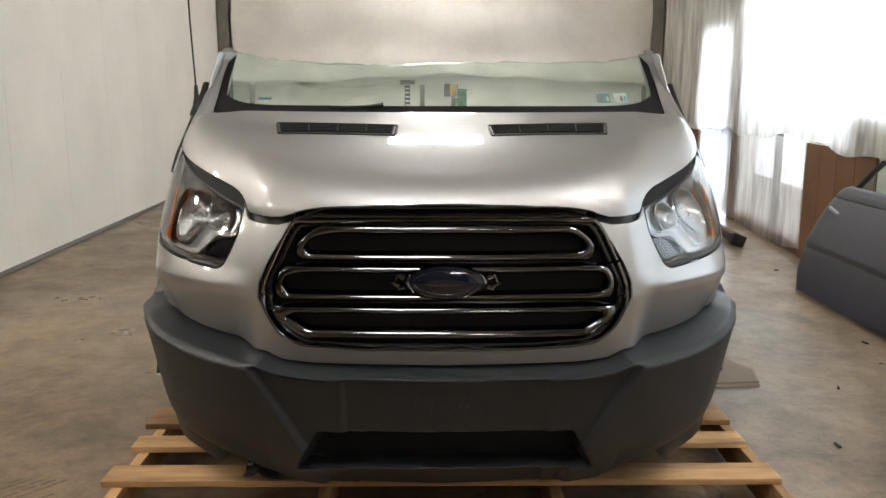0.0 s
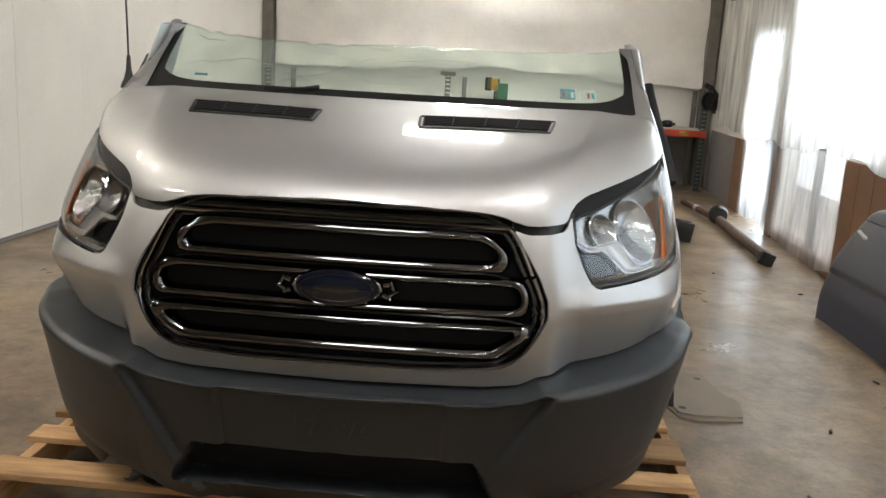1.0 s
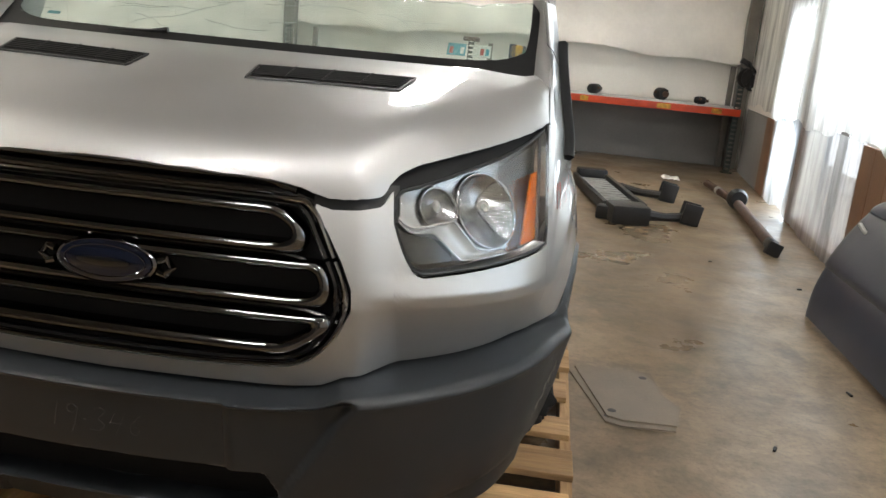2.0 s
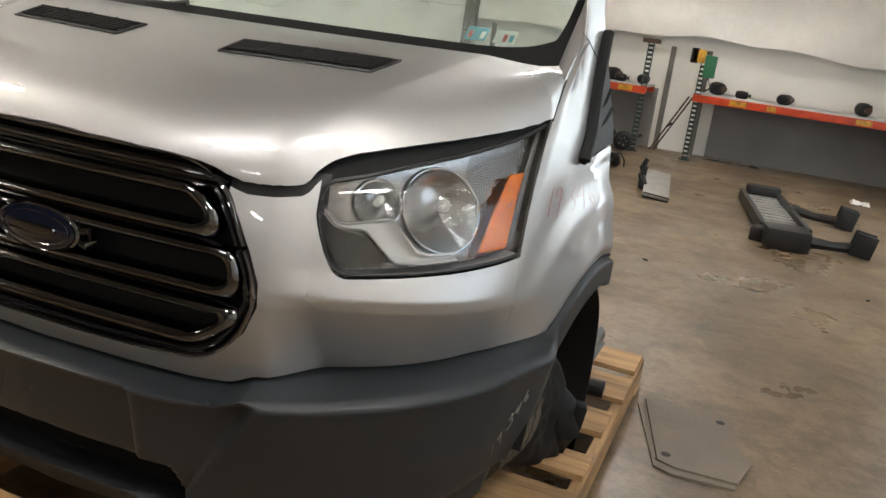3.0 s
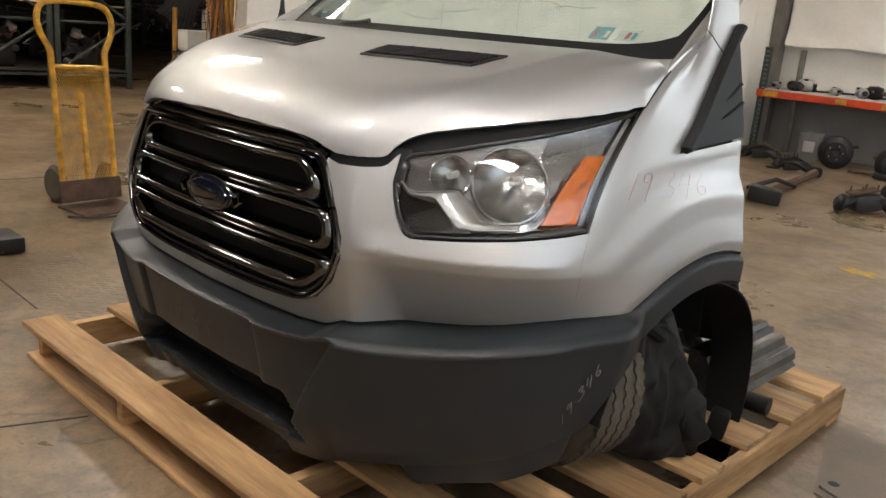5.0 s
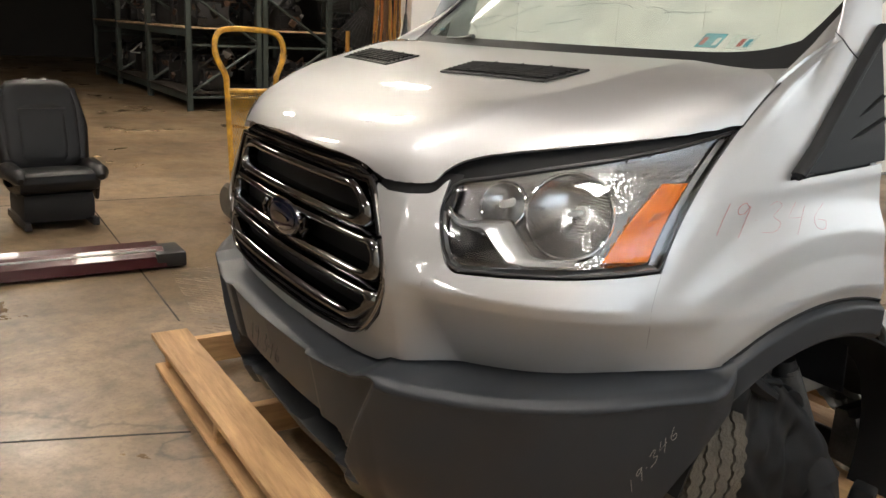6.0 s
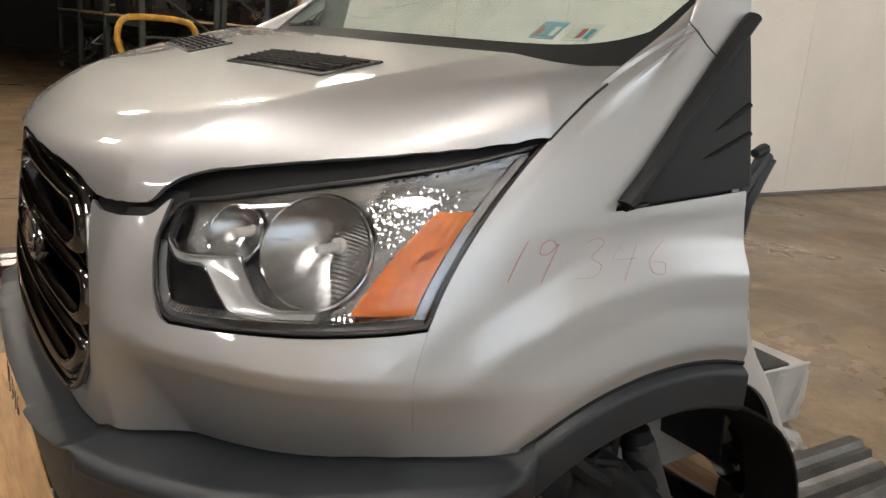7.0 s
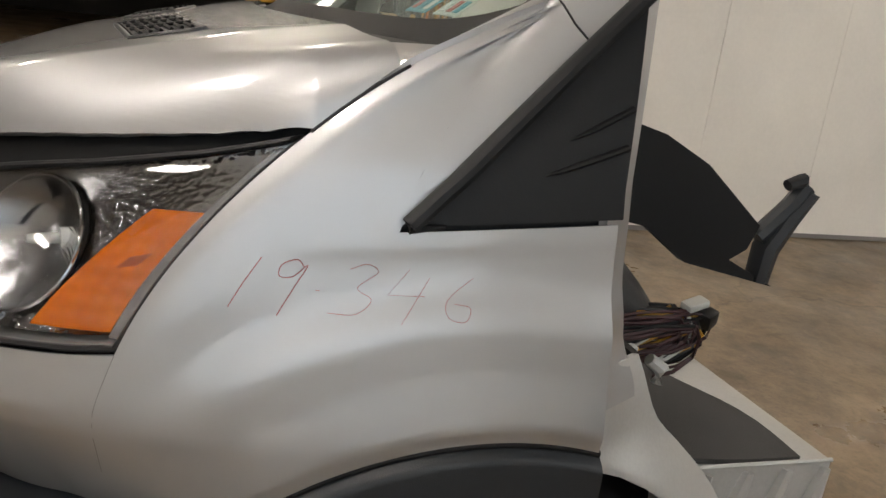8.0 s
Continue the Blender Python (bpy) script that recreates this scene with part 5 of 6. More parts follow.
part("dado", B((2.1, NY - 0.012, 0.42), (3.0, 0.02, 0.84)), GREYWALL, NORTH, "grey lower wall", smooth=False)

# east wall: piers, openings, wood
east = bmesh.new()
for y0, y1, z0, z1 in ((4.3, 5.1, 0, CZ), (5.1, 7.4, 0, 0.98), (5.1, 6.5, 0.98, 1.22), (5.1, 9.32, 2.78, CZ), (9.32, 9.65, 0, CZ), (9.65, 11.03, 2.08, CZ), (11.03, 13.9, 0, CZ)):
    box(east, (EX_W + 0.08, (y0 + y1) / 2, (z0 + z1) / 2), (0.16, y1 - y0 - 0.002, z1 - z0 - 0.002))
EAST = solid("wall_east", east, WHITEWALL, "whitewashed wall with window openings covered in film", "wall")
for y0, y1, z1 in ((6.1, 7.4, 0.96), (9.36, 9.62, 0.92), (11.06, 13.5, 0.88)):
    n = max(1, round((y1 - y0) / 0.3))
    for k in range(n):
        w = (y1 - y0) / n
        part("board", B((EX_W - 0.012, y0 + w * (k + 0.5), z1 / 2), (0.02, w - 0.006, z1), None, 0.003), OLDWOOD if y0 < 11 or k < 2 else GREYWALL, EAST, smooth=False)
D1 = solid("door_1", B((EX_W + 0.06, 9.70, 1.03), (0.08, 0.07, 2.05), None, 0.005), STEELCOL, "glazed outside door with a grey frame", "door")
part("stile", B((EX_W + 0.06, 10.98, 1.03), (0.08, 0.07, 2.05), None, 0.005), STEELCOL, D1)
part("rail", B((EX_W + 0.06, 10.34, 2.02), (0.08, 1.20, 0.07), None, 0.005), STEELCOL, D1)
part("rail", B((EX_W + 0.06, 10.34, 0.95), (0.08, 1.20, 0.09), None, 0.005), STEELCOL, D1)
W1 = solid("window_1", B((EX_W + 0.06, 8.30, 1.40), (0.06, 0.05, 2.74), None, 0.005), STEELCOL, "tall window opening with bare posts", "window")
part("transom", B((EX_W + 0.06, 8.35, 1.92), (0.06, 1.9, 0.05), None, 0.005), STEELCOL, W1)
part("sill_board", B((EX_W + 0.05, 8.36, 0.06), (0.12, 1.88, 0.10), None, 0.005), OLDWOOD, W1)
YARD = solid("backdrop", B((5.2, 10.2, 1.6), (0.05, 12.0, 6.5)), DAYGLOW, "blown-out daylight outside", "daylight")
# straight run of the wall beside and behind the camera
side = bmesh.new()
for x0, x1, y0, y1, z0, z1 in ((3.49, 3.65, -9.1, 1.8, 0, CZ), (3.49, 3.65, 1.8, 4.2, 0, 0.95), (3.49, 3.65, 1.8, 4.2, 2.55, CZ), (2.80, 3.65, 4.2, 4.36, 0, CZ)):
    box(side, ((x0 + x1) / 2, (y0 + y1) / 2, (z0 + z1) / 2), (x1 - x0 - 0.002, y1 - y0 - 0.002, z1 - z0 - 0.002))
solid("wall_side", side, WHITEWALL, "plain white wall with a side window", "wall")


def film(y0, y1, z0, z1, x, amp, name, label, seed, clearness=SHEET):
    r = random.Random(seed)
    ph = [r.uniform(0, 6) for _ in range(6)]

    def at(a, b):
        yy, zz = y0 + (y1 - y0) * a, z1 + (z0 - z1) * b
        w = 0.9 * noise.noise(Vector((yy * 4.5, zz * 0.7, seed))) + 0.55 * noise.noise(Vector((yy * 11, zz * 1.6 + 3, seed))) + 0.3 * noise.noise(Vector((yy * 23, zz * 3.0, seed + 7)))
        dz = 0.035 * math.sin(yy * 2.3 + ph[4]) + 0.02 * math.sin(yy * 7 + ph[5])
        return Vector((x + amp * w * (0.35 + 0.65 * b), yy, zz + dz * b))
    ob = part(name, grid(bmesh.new(), at, 150, 40), clearness, None)
    return tagged(ob, label, "plastic sheet", kind="structure")


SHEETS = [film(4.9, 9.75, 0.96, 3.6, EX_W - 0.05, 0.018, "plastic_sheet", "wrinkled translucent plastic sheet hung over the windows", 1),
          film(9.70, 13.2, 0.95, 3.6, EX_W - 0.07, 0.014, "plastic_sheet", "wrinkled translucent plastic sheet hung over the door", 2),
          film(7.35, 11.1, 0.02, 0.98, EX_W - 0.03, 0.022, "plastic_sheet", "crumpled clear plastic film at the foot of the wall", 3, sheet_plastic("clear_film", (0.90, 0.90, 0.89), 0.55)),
          solid("sheet_batten", B((EX_W - 0.10, 9.4, 2.60), (0.03, 6.4, 0.04), rot(1.0, 0, 0), 0.004), STEELCOL, "thin batten across the hanging sheets", "batten")]
film(1.75, 4.15, 0.9, 2.62, 3.44, 0.012, "plastic_sheet", "translucent plastic sheet stretched over a side window", 4)
for ob in (EAST, D1, W1, YARD, *SHEETS):
    ob.matrix_world = EASTM @ ob.matrix_world


# tarpaulin across the back wall
def tarp_at(a, b):
    x = -3.0 + 6.5 * a
    z = 4.4 - (4.4 - 1.54) * b
    sag = 0.10 * math.sin(a * math.pi * 2.5 + 0.6) * b
    w = 0.03 * math.sin(z * 7 + 0.9 * math.sin(x * 1.7)) + 0.02 * math.sin(x * 6 + z * 2) + 0.05 * noise.noise(Vector((x * 1.3, z * 1.6, 3)))
    return Vector((x, NY - 0.14 + w, z - sag * 0.6 + 0.02 * math.sin(x * 5)))


tagged(part("tarpaulin", grid(bmesh.new(), tarp_at, 110, 70, 0.004), TARP, None), "creased white tarpaulin hung across the back wall", "tarpaulin", kind="structure")
solid("column_1", B((-3.12, NY - 0.16, CZ / 2), (0.16, 0.20, CZ - 0.01), None, 0.008), STEELCOL, "grey steel column", "column")
solid("column_2", B((3.56, NY - 0.16, CZ / 2), (0.16, 0.20, CZ - 0.01), None, 0.008), STEELCOL, "grey steel column", "column")

# ceiling lights
FIX = [(0.05, 8.1), (0.15, 12.0), (-0.35, 1.0), (2.55, 1.85), (1.2, -4.8)]


def ceiling_light(x, y, glow, label, group):
    ob = thing("ceiling_light", (x, y, CZ - 0.12), label, "ceiling light", group)
    part("body", B((x, y, CZ - 0.06), (1.06, 0.42, 0.08), None, 0.01), GALV, ob)
    part("diffuser", B((x, y, CZ - 0.115), (1.00, 0.36, 0.025), None, 0.006), glow, ob, "lit diffuser")
    return ob


# the last two hall spots are extra lamps, added to brighten the hall floor
for spots, glow, label, group in ((FIX, LIT, "white ceiling strip light, switched on", "ceiling lights"), ([(-4.6, 3.5), (-7.8, 6.4), (-6.0, 0.0), (-9.2, 2.8)], LITHALL, "bright warm ceiling strip light of the hall, two of four added", "hall lights")):
    first = ceiling_light(*spots[0], glow, label, group)
    for x, y in spots[1:]:
        copy_thing(first, pose(x, y, CZ - 0.12))

# floor joints
for x0, y0, x1, y1 in ((-9, 3.15, -1.6, 3.02), (-0.52, 2.78, -1.4, 0.2), (-4.6, -4, -4.2, 8)):
    d = Vector((x1 - x0, y1 - y0, 0))
    solid("floor_joint", B(((x0 + x1) / 2, (y0 + y1) / 2, 0.0005), (d.length, 0.008, 0.003), rot(0, 0, math.degrees(math.atan2(d.y, d.x)))), GLOOMJOINT, "dark saw-cut joint in the concrete", "floor joint")

# ---- pallet ----
PAL = thing("pallet", (0, 3.9, 0), "wide rough pine pallet under the van section", "pallet")


def board(name, c, s, rz=0.0, rx=0.0):
    return part(name, B(c, s, rot(rx, 0, rz), 0.004), WOODX if s[0] > s[1] else WOODY, PAL, smooth=False)


for x in (-0.38, 0.36):
    board("stringer", (x, 3.90, 0.072), (0.04, 2.16, 0.108))
board("stringer", (-1.05, 3.91, 0.072), (0.038, 2.16, 0.108))
board("stringer", (1.09, 3.91, 0.072), (0.038, 2.20, 0.108))
for k, yy in enumerate((2.865, 3.16, 3.42, 3.66, 3.93, 4.25, 4.575, 4.885)):
    w = (0.14, 0.12, 0.10, 0.17, 0.14, 0.18, 0.22, 0.20)[k]
    board("deck_board", (0.0, yy, 0.1375), (2.22 - 0.015 * (k % 3), w, 0.022), (0.3, -0.4, 0.2)[k % 3])
for yy in (2.86, 3.9, 4.92):
    board("base_board", (0.0, yy, 0.010), (2.22, 0.12, 0.018))
# checked packing and scraps under the nose
for k, (x, yy) in enumerate(((-0.55, 3.13), (-0.25, 3.11), (-0.05, 3.12))):
    sc = thing("packing_scrap", (x, yy, 0.15), "crumpled black and white plastic scrap on the pallet", "scrap", "packing scraps")
    part("film", grid(bmesh.new(), lambda a, b: Vector((x - 0.09 + 0.18 * a, yy - 0.05 + 0.10 * b, 0.152 + 0.03 * (1 + noise.noise(Vector((a * 4 + k, b * 4, 1.3)))))), 8, 6, 0.003), BLACKPLASTIC, sc, smooth=False)
    for i in range(6):
        part("check", B((x - 0.07 + 0.025 * i, yy - 0.02 + 0.03 * (i % 2), 0.205), (0.014, 0.014, 0.004)), STICKPALE, sc)

# ---- shelving along the back wall ----
BY, BZ = 13.15, 0.875


def bench(name, x0, x1, seed, rear):
    S = thing(name, ((x0 + x1) / 2, BY + 0.36, 0), "long white-topped workbench with a red-orange steel beam", "workbench", "benches along the back wall")
    part("shelf_top", B(((x0 + x1) / 2, BY + 0.36, BZ), (x1 - x0, 0.74, 0.025), None, 0.004), GALV, S)
    part("front_beam", B(((x0 + x1) / 2, BY - 0.035, BZ - 0.05), (x1 - x0, 0.045, 0.095), None, 0.006), ORANGE, S, "orange beam with yellow tags")
    part("rear_beam", B(((x0 + x1) / 2, BY + 0.70, BZ - 0.05), (x1 - x0, 0.04, 0.09), None, 0.006), ORANGE, S)
    r = random.Random(seed)
    for k in range(4):
        part("tag", B((x0 + (x1 - x0) * (k + 0.5) / 4 + r.uniform(-0.2, 0.2), BY - 0.06, BZ - 0.048), (r.uniform(0.10, 0.22), 0.006, 0.065)), YELLOW, S, "yellow tag")
    for x in (x0 + 0.05, x1 - 0.05):
        post = bmesh.new()
        # slotted angle post: two flanges with a row of holes between bars
        box(post, (x - 0.035, BY + 0.01, 0.72), (0.008, 0.07, 1.44))
        box(post, (x + 0.035, BY + 0.01, 0.72), (0.008, 0.07, 1.44))
        for k in range(24):
            box(post, (x, BY - 0.022, 0.03 + 0.06 * k), (0.066, 0.006, 0.036))
        part("post", post, GREENPOST, S, smooth=False)
        part("post", B((x + rear, BY + 0.66, 0.72), (0.07, 0.06, 1.44), None, 0.005), STEELCOL, S)
        part("foot", B((x, BY, 0.008), (0.14, 0.14, 0.016), None, 0.003), GREENPOST, S)
    return S


FIRST = bench("workbench", -3.0, -0.25, 1, 0.22)
bench("workbench", 0.36, 3.46, 2, 0.0)
part("post_cap", B((-0.30, BY - 0.01, 1.47), (0.22, 0.18, 0.06), None, 0.01), RUST, FIRST)


YT = thing("charger_box", (0.42, BY, 1.44), "yellow and green battery charger hung on the bench post", "charger")
part("yellow_case", B((0.34, BY - 0.07, 1.36), (0.17, 0.10, 0.17), None, 0.012), YELLOW, YT)
part("dark_frame", B((0.29, BY - 0.068, 1.36), (0.10, 0.104, 0.19), None, 0.012), BLACKPLASTIC, YT)
part("green_case", B((0.50, BY - 0.07, 1.24), (0.15, 0.10, 0.28), None, 0.012), mat("green_plastic", (0.03, 0.16, 0.07), 0.5), YT)
part("lead", T([(0.50, BY - 0.08, 1.10), (0.56, BY - 0.09, 0.98), (0.48, BY - 0.08, 0.92)], 0.012, 6), BLACKPLASTIC, YT)
LP = thing("leaning_pole", (0.0, BY + 0.35, 0), "pair of thin rusty rods leaning towards the bench post", "rods")
for d in (0.0, 0.05):
    part("rod", T([(-0.12 + d, BY + 0.42, 0.012), (0.30 + d, BY + 0.10, 0.82)], 0.011, 6), RUST, LP)
part("clip", B((0.10, BY + 0.27, 0.40), (0.10, 0.03, 0.03), rot(0, -40, 0), 0.005), BLACKSTEEL, LP)


def rotor(x, y, z, r, ln, rz, seed, name="alternator", label="greasy alternator on the workbench", grp="parts on the benches"):
    q = random.Random(seed)
    A = thing(name, (x, y, z), label, name, grp)
    M = Matrix.Translation((x, y, z + r)) @ rot(90, 0, rz)
    dark = q.random() < 0.6
    part("casing", lathe(bmesh.new(), [(0.0, -ln / 2), (r * 0.6, -ln / 2), (r * 0.95, -ln * 0.35), (r, -ln * 0.1), (r, ln * 0.2), (r * 0.85, ln * 0.4), (r * 0.4, ln * 0.45), (0.0, ln * 0.45)], 18, M), BLACKSTEEL if dark else ALU, A)
    part("pulley", lathe(bmesh.new(), [(0.0, ln * 0.45), (r * 0.45, ln * 0.45), (r * 0.3, ln * 0.55), (r * 0.5, ln * 0.65), (0.0, ln * 0.66)], 16, M), BLACKSTEEL if not dark else RUST, A)
    for k in range(3):
        a = k * 2.1 + q.random()
        part("lug", B(M @ Vector((r * 1.05 * math.cos(a), r * 1.05 * math.sin(a), 0)), (0.035, 0.05, 0.03), rot(0, 0, math.degrees(a)), 0.006), RUST, A)
    return A


for k, x in enumerate((-2.85, -2.62, -2.50, -2.05, -1.74, -1.60, -1.28, -0.98, -0.80, -0.66, -0.36, 0.62, 0.95, 1.48, 2.42, 2.95)):
    rotor(x, BY + 0.22 + 0.06 * (k % 3), BZ + 0.0125, 0.052 + 0.017 * ((k * 7) % 3), 0.17 + 0.05 * ((k * 5) % 3), (k * 53) % 180, 20 + k)
for x0, x1 in ((-2.45, -1.85), (-1.65, -1.10)):
    A = thing("axle_shaft", (x0, BY + 0.4, BZ + 0.012), "thin dark axle shaft lying on the workbench", "axle shaft", "parts on the benches")
    part("rod", T([(x0, BY + 0.42, BZ + 0.03), (x1, BY + 0.36, BZ + 0.05)], 0.013, 8), BLACKSTEEL, A)
    part("joint", T([(x0 - 0.02, BY + 0.42, BZ + 0.042), (x0 + 0.07, BY + 0.41, BZ + 0.045)], [0.02, 0.03], 8), BLACKSTEEL, A)


def axle_lump(x, y, rz, seed, label, s=1.0):
    """A cast saddle on two feet with a flat plate, studs and a stub on top."""
    q = random.Random(seed)
    A = thing("axle_part", (x, y, 0), label, "axle part", "scrap axle parts on the floor")
    R = Matrix.Translation((x, y, 0)) @ rot(0, 0, rz) @ Matrix.Scale(s, 4)
    part("saddle", T([R @ Vector(p) for p in ((-0.23, -0.02, 0.045), (-0.15, 0.0, 0.105), (-0.03, 0.01, 0.150), (0.08, 0.01, 0.145), (0.17, 0.02, 0.10), (0.23, 0.03, 0.050))], [0.040, 0.068, 0.072, 0.075, 0.070, 0.050], 10, flat=0.75), BLACKSTEEL, A)
    part("casting", B(R @ Vector((0.0, 0.03, 0.10)), (0.26 * s, 0.20 * s, 0.15 * s), rot(0, -8, rz + 6), 0.045 * s), BLACKSTEEL, A)
    for fx, fy in ((-0.23, -0.02), (0.22, 0.03)):
        part("foot", lathe(bmesh.new(), [(0.0, 0.05), (0.04, 0.05), (0.055, 0.025), (0.085, 0.015), (0.088, -0.015), (0.0, -0.02)], 18, R @ Matrix.Translation((fx, fy, 0.086)) @ rot(0, 74 if fx > 0 else -70, 10)), BLACKSTEEL, A)
    part("top_plate", B(R @ Vector((-0.05, 0.0, 0.205)), (0.26 * s, 0.15 * s, 0.022 * s), rot(0, -14, rz), 0.008), RUST if q.random() < 0.6 else BLACKSTEEL, A)
    for k in range(4):
        p = R @ Vector((-0.14 + 0.065 * k, 0.05 * (-1) ** k, 0.19 + 0.016 * k))
        part("stud", T([p, p + Vector((0.004, 0, 0.05 * s))], 0.008 * s, 6), RUST, A)
    part("hose", T([R @ Vector(p) for p in ((0.10, -0.05, 0.16), (0.20, -0.10, 0.18), (0.28, -0.08, 0.10), (0.31, -0.04, 0.02))], 0.010 * s, 6), BLACKPLASTIC, A)
    return A


axle_lump(-0.37, 9.87, 38, 1, "black cast axle saddle on the concrete floor")
axle_lump(-0.35, 11.15, 40, 2, "black cast axle saddle further back on the floor")
axle_lump(-1.85, 11.85, 10, 5, "dark differential part on the floor", 0.8)
axle_lump(-2.5, 12.45, 0, 7, "dark suspension part on the floor by the wall", 0.9)
for x, yy, rz, r in ((-1.72, 12.85, 20, 0.21), (-1.08, 12.85, 65, 0.17), (-0.42, 13.0, 12, 0.13)):
    HW = thing("hub_wheel", (x, yy, 0), "dark brake drum with backing plate on the floor", "brake drum", "brake drums under the bench")
    M = Matrix.Translation((x, yy, r)) @ rot(90, 0, rz)
    part("drum", lathe(bmesh.new(), [(r * k, z) for k, z in ((0.0, 0.06), (0.22, 0.08), (0.30, 0.04), (0.55, 0.045), (0.62, 0.06), (0.93, 0.04), (1.0, 0.02), (1.0, -0.05), (0.8, -0.08), (0.0, -0.08))], 28, M), BLACKSTEEL, HW)
    for k in range(5):
        part("stud", T([M @ Vector((r * 0.42 * math.cos(k * 1.257), r * 0.42 * math.sin(k * 1.257), 0.04)), M @ Vector((r * 0.42 * math.cos(k * 1.257), r * 0.42 * math.sin(k * 1.257), 0.085))], 0.008, 6), ALU, HW)
    part("axle", T([M @ Vector((0, 0, -0.06)), M @ Vector((0.10, 0.02, -0.30)), M @ Vector((0.26, 0.06, -0.42))], 0.022, 8), RUST, HW)
LK = thing("steering_link", (-0.8, 12.6, 0), "rusty steering link with a ball joint on the floor", "steering link")
part("rod", T([(-1.45, 12.62, 0.03), (-1.0, 12.55, 0.05), (-0.62, 12.6, 0.16), (-0.5, 12.62, 0.24)], 0.018, 8), RUST, LK)
part("ball_joint", T([(-0.52, 12.62, 0.22), (-0.47, 12.63, 0.28)], 0.036, 10), BLACKSTEEL, LK)
part("bracket", B((-0.95, 12.5, 0.045), (0.34, 0.16, 0.06), rot(0, 4, 12), 0.015), BLACKSTEEL, LK)
part("bracket", B((-0.62, 12.45, 0.03), (0.22, 0.20, 0.05), rot(0, 0, 40), 0.015), ALU, LK)
ARM = thing("trailing_arm", (-1.3, 10.4, 0), "long rusty trailing arm on the floor", "trailing arm")
part("beam", T([(-1.12, 9.45, 0.06), (-1.22, 10.0, 0.07), (-1.36, 10.9, 0.07), (-1.45, 11.5, 0.08)], [0.05, 0.045, 0.042, 0.05], 8), RUST, ARM)
part("end_bush", lathe(bmesh.new(), [(0.02, 0.05), (0.06, 0.05), (0.06, -0.05), (0.02, -0.05)], 16, Matrix.Translation((-1.45, 11.52, 0.085)) @ rot(90, 0, 70)), BLACKSTEEL, ARM)
part("bush", B((-1.10, 9.35, 0.075), (0.30, 0.20, 0.15), rot(0, 6, 20), 0.03), BLACKSTEEL, ARM)
part("link", T([(-1.25, 9.30, 0.12), (-1.12, 9.6, 0.20), (-1.05, 9.9, 0.12)], 0.022, 8), BLACKSTEEL, ARM)
BK = thing("bucket", (-2.2, 13.25, 0), "pale grey plastic bucket under the workbench", "bucket")
part("pail", lathe(bmesh.new(), [(0.0, 0.0), (0.13, 0.0), (0.15, 0.36), (0.16, 0.36), (0.16, 0.385), (0.145, 0.385), (0.13, 0.02), (0.0, 0.02)], 26, Matrix.Translation((-2.2, 13.25, 0.0))), GREYWALL, BK)
part("label", B((-2.16, 13.105, 0.20), (0.14, 0.006, 0.14), rot(0, 0, 8), 0.002), GALV, BK, "pale paper label")
ST = thing("step_bracket", (0.45, 10.1, 0), "grey flat plate with two black hinge lugs on the floor", "step bracket")
part("plate", B((0.46, 10.12, 0.075), (0.25, 1.10, 0.025), rot(4.5, 5, 7), 0.006), ALU, ST)
part("plate_lip", B((0.525, 9.59, 0.030), (0.25, 0.02, 0.05), rot(0, 5, 7), 0.004), BLACKSTEEL, ST)
part("foot", B((0.40, 10.5, 0.048), (0.20, 0.12, 0.094), rot(0, 0, 7), 0.01), BLACKSTEEL, ST)
for x, yy in ((0.34, 9.95), (0.26, 10.55)):
    part("lug", T([(x + 0.06, yy, 0.03), (x, yy, 0.06), (x - 0.03, yy + 0.02, 0.16), (x, yy + 0.03, 0.25)], [0.045, 0.05, 0.038, 0.026], 8), BLACKSTEEL, ST)
# hand winch on the corner column
HB = thing("hose_reel", (3.40, 13.06, 1.05), "black hose and tool bundle hanging on the column", "hose reel")
part("reel", lathe(bmesh.new(), [(0.0, 0.06), (0.13, 0.06), (0.13, 0.04), (0.06, 0.03), (0.06, -0.03), (0.13, -0.04), (0.13, -0.06), (0.0, -0.06)], 22, Matrix.Translation((3.46, 13.02, 1.30)) @ rot(90, 0, 20)), BLACKSTEEL, HB)
part("bracket", B((3.40, 13.04, 1.50), (0.14, 0.10, 0.07), rot(0, 25, 0), 0.015), BLACKSTEEL, HB)
part("hose", T([(3.42, 12.98, 1.50), (3.52, 12.96, 1.38), (3.42, 12.96, 1.22), (3.50, 12.98, 1.14), (3.44, 12.98, 1.40)], 0.030, 8), BLACKPLASTIC, HB)

# ---- things on the floor by the east wall ----
SH = thing("drive_shaft", (2.8, 9.6, 0), "rusty two-piece drive shaft lying along the wall", "drive shaft")
part("tube", T([(2.84, 11.35, 0.06), (2.92, 10.2, 0.06)], 0.042, 14), RUST, SH)
part("tube", T([(2.915, 9.95, 0.06), (2.775, 8.05, 0.06)], 0.048, 14), RUST, SH)
part("centre_bearing", lathe(bmesh.new(), [(0.0, 0.07), (0.08, 0.07), (0.105, 0.02), (0.105, -0.02), (0.08, -0.07), (0.0, -0.07)], 18, Matrix.Translation((2.92, 10.06, 0.105)) @ rot(90, 0, 5)), BLACKSTEEL, SH)
part("yoke", T([(2.77, 8.06, 0.065), (2.76, 7.92, 0.065), (2.75, 7.84, 0.06)], [0.05, 0.06, 0.045], 8), BLACKSTEEL, SH)
part("flange", B((2.752, 7.85, 0.06), (0.12, 0.05, 0.11), rot(0, 20, 5), 0.01), BLACKSTEEL, SH)
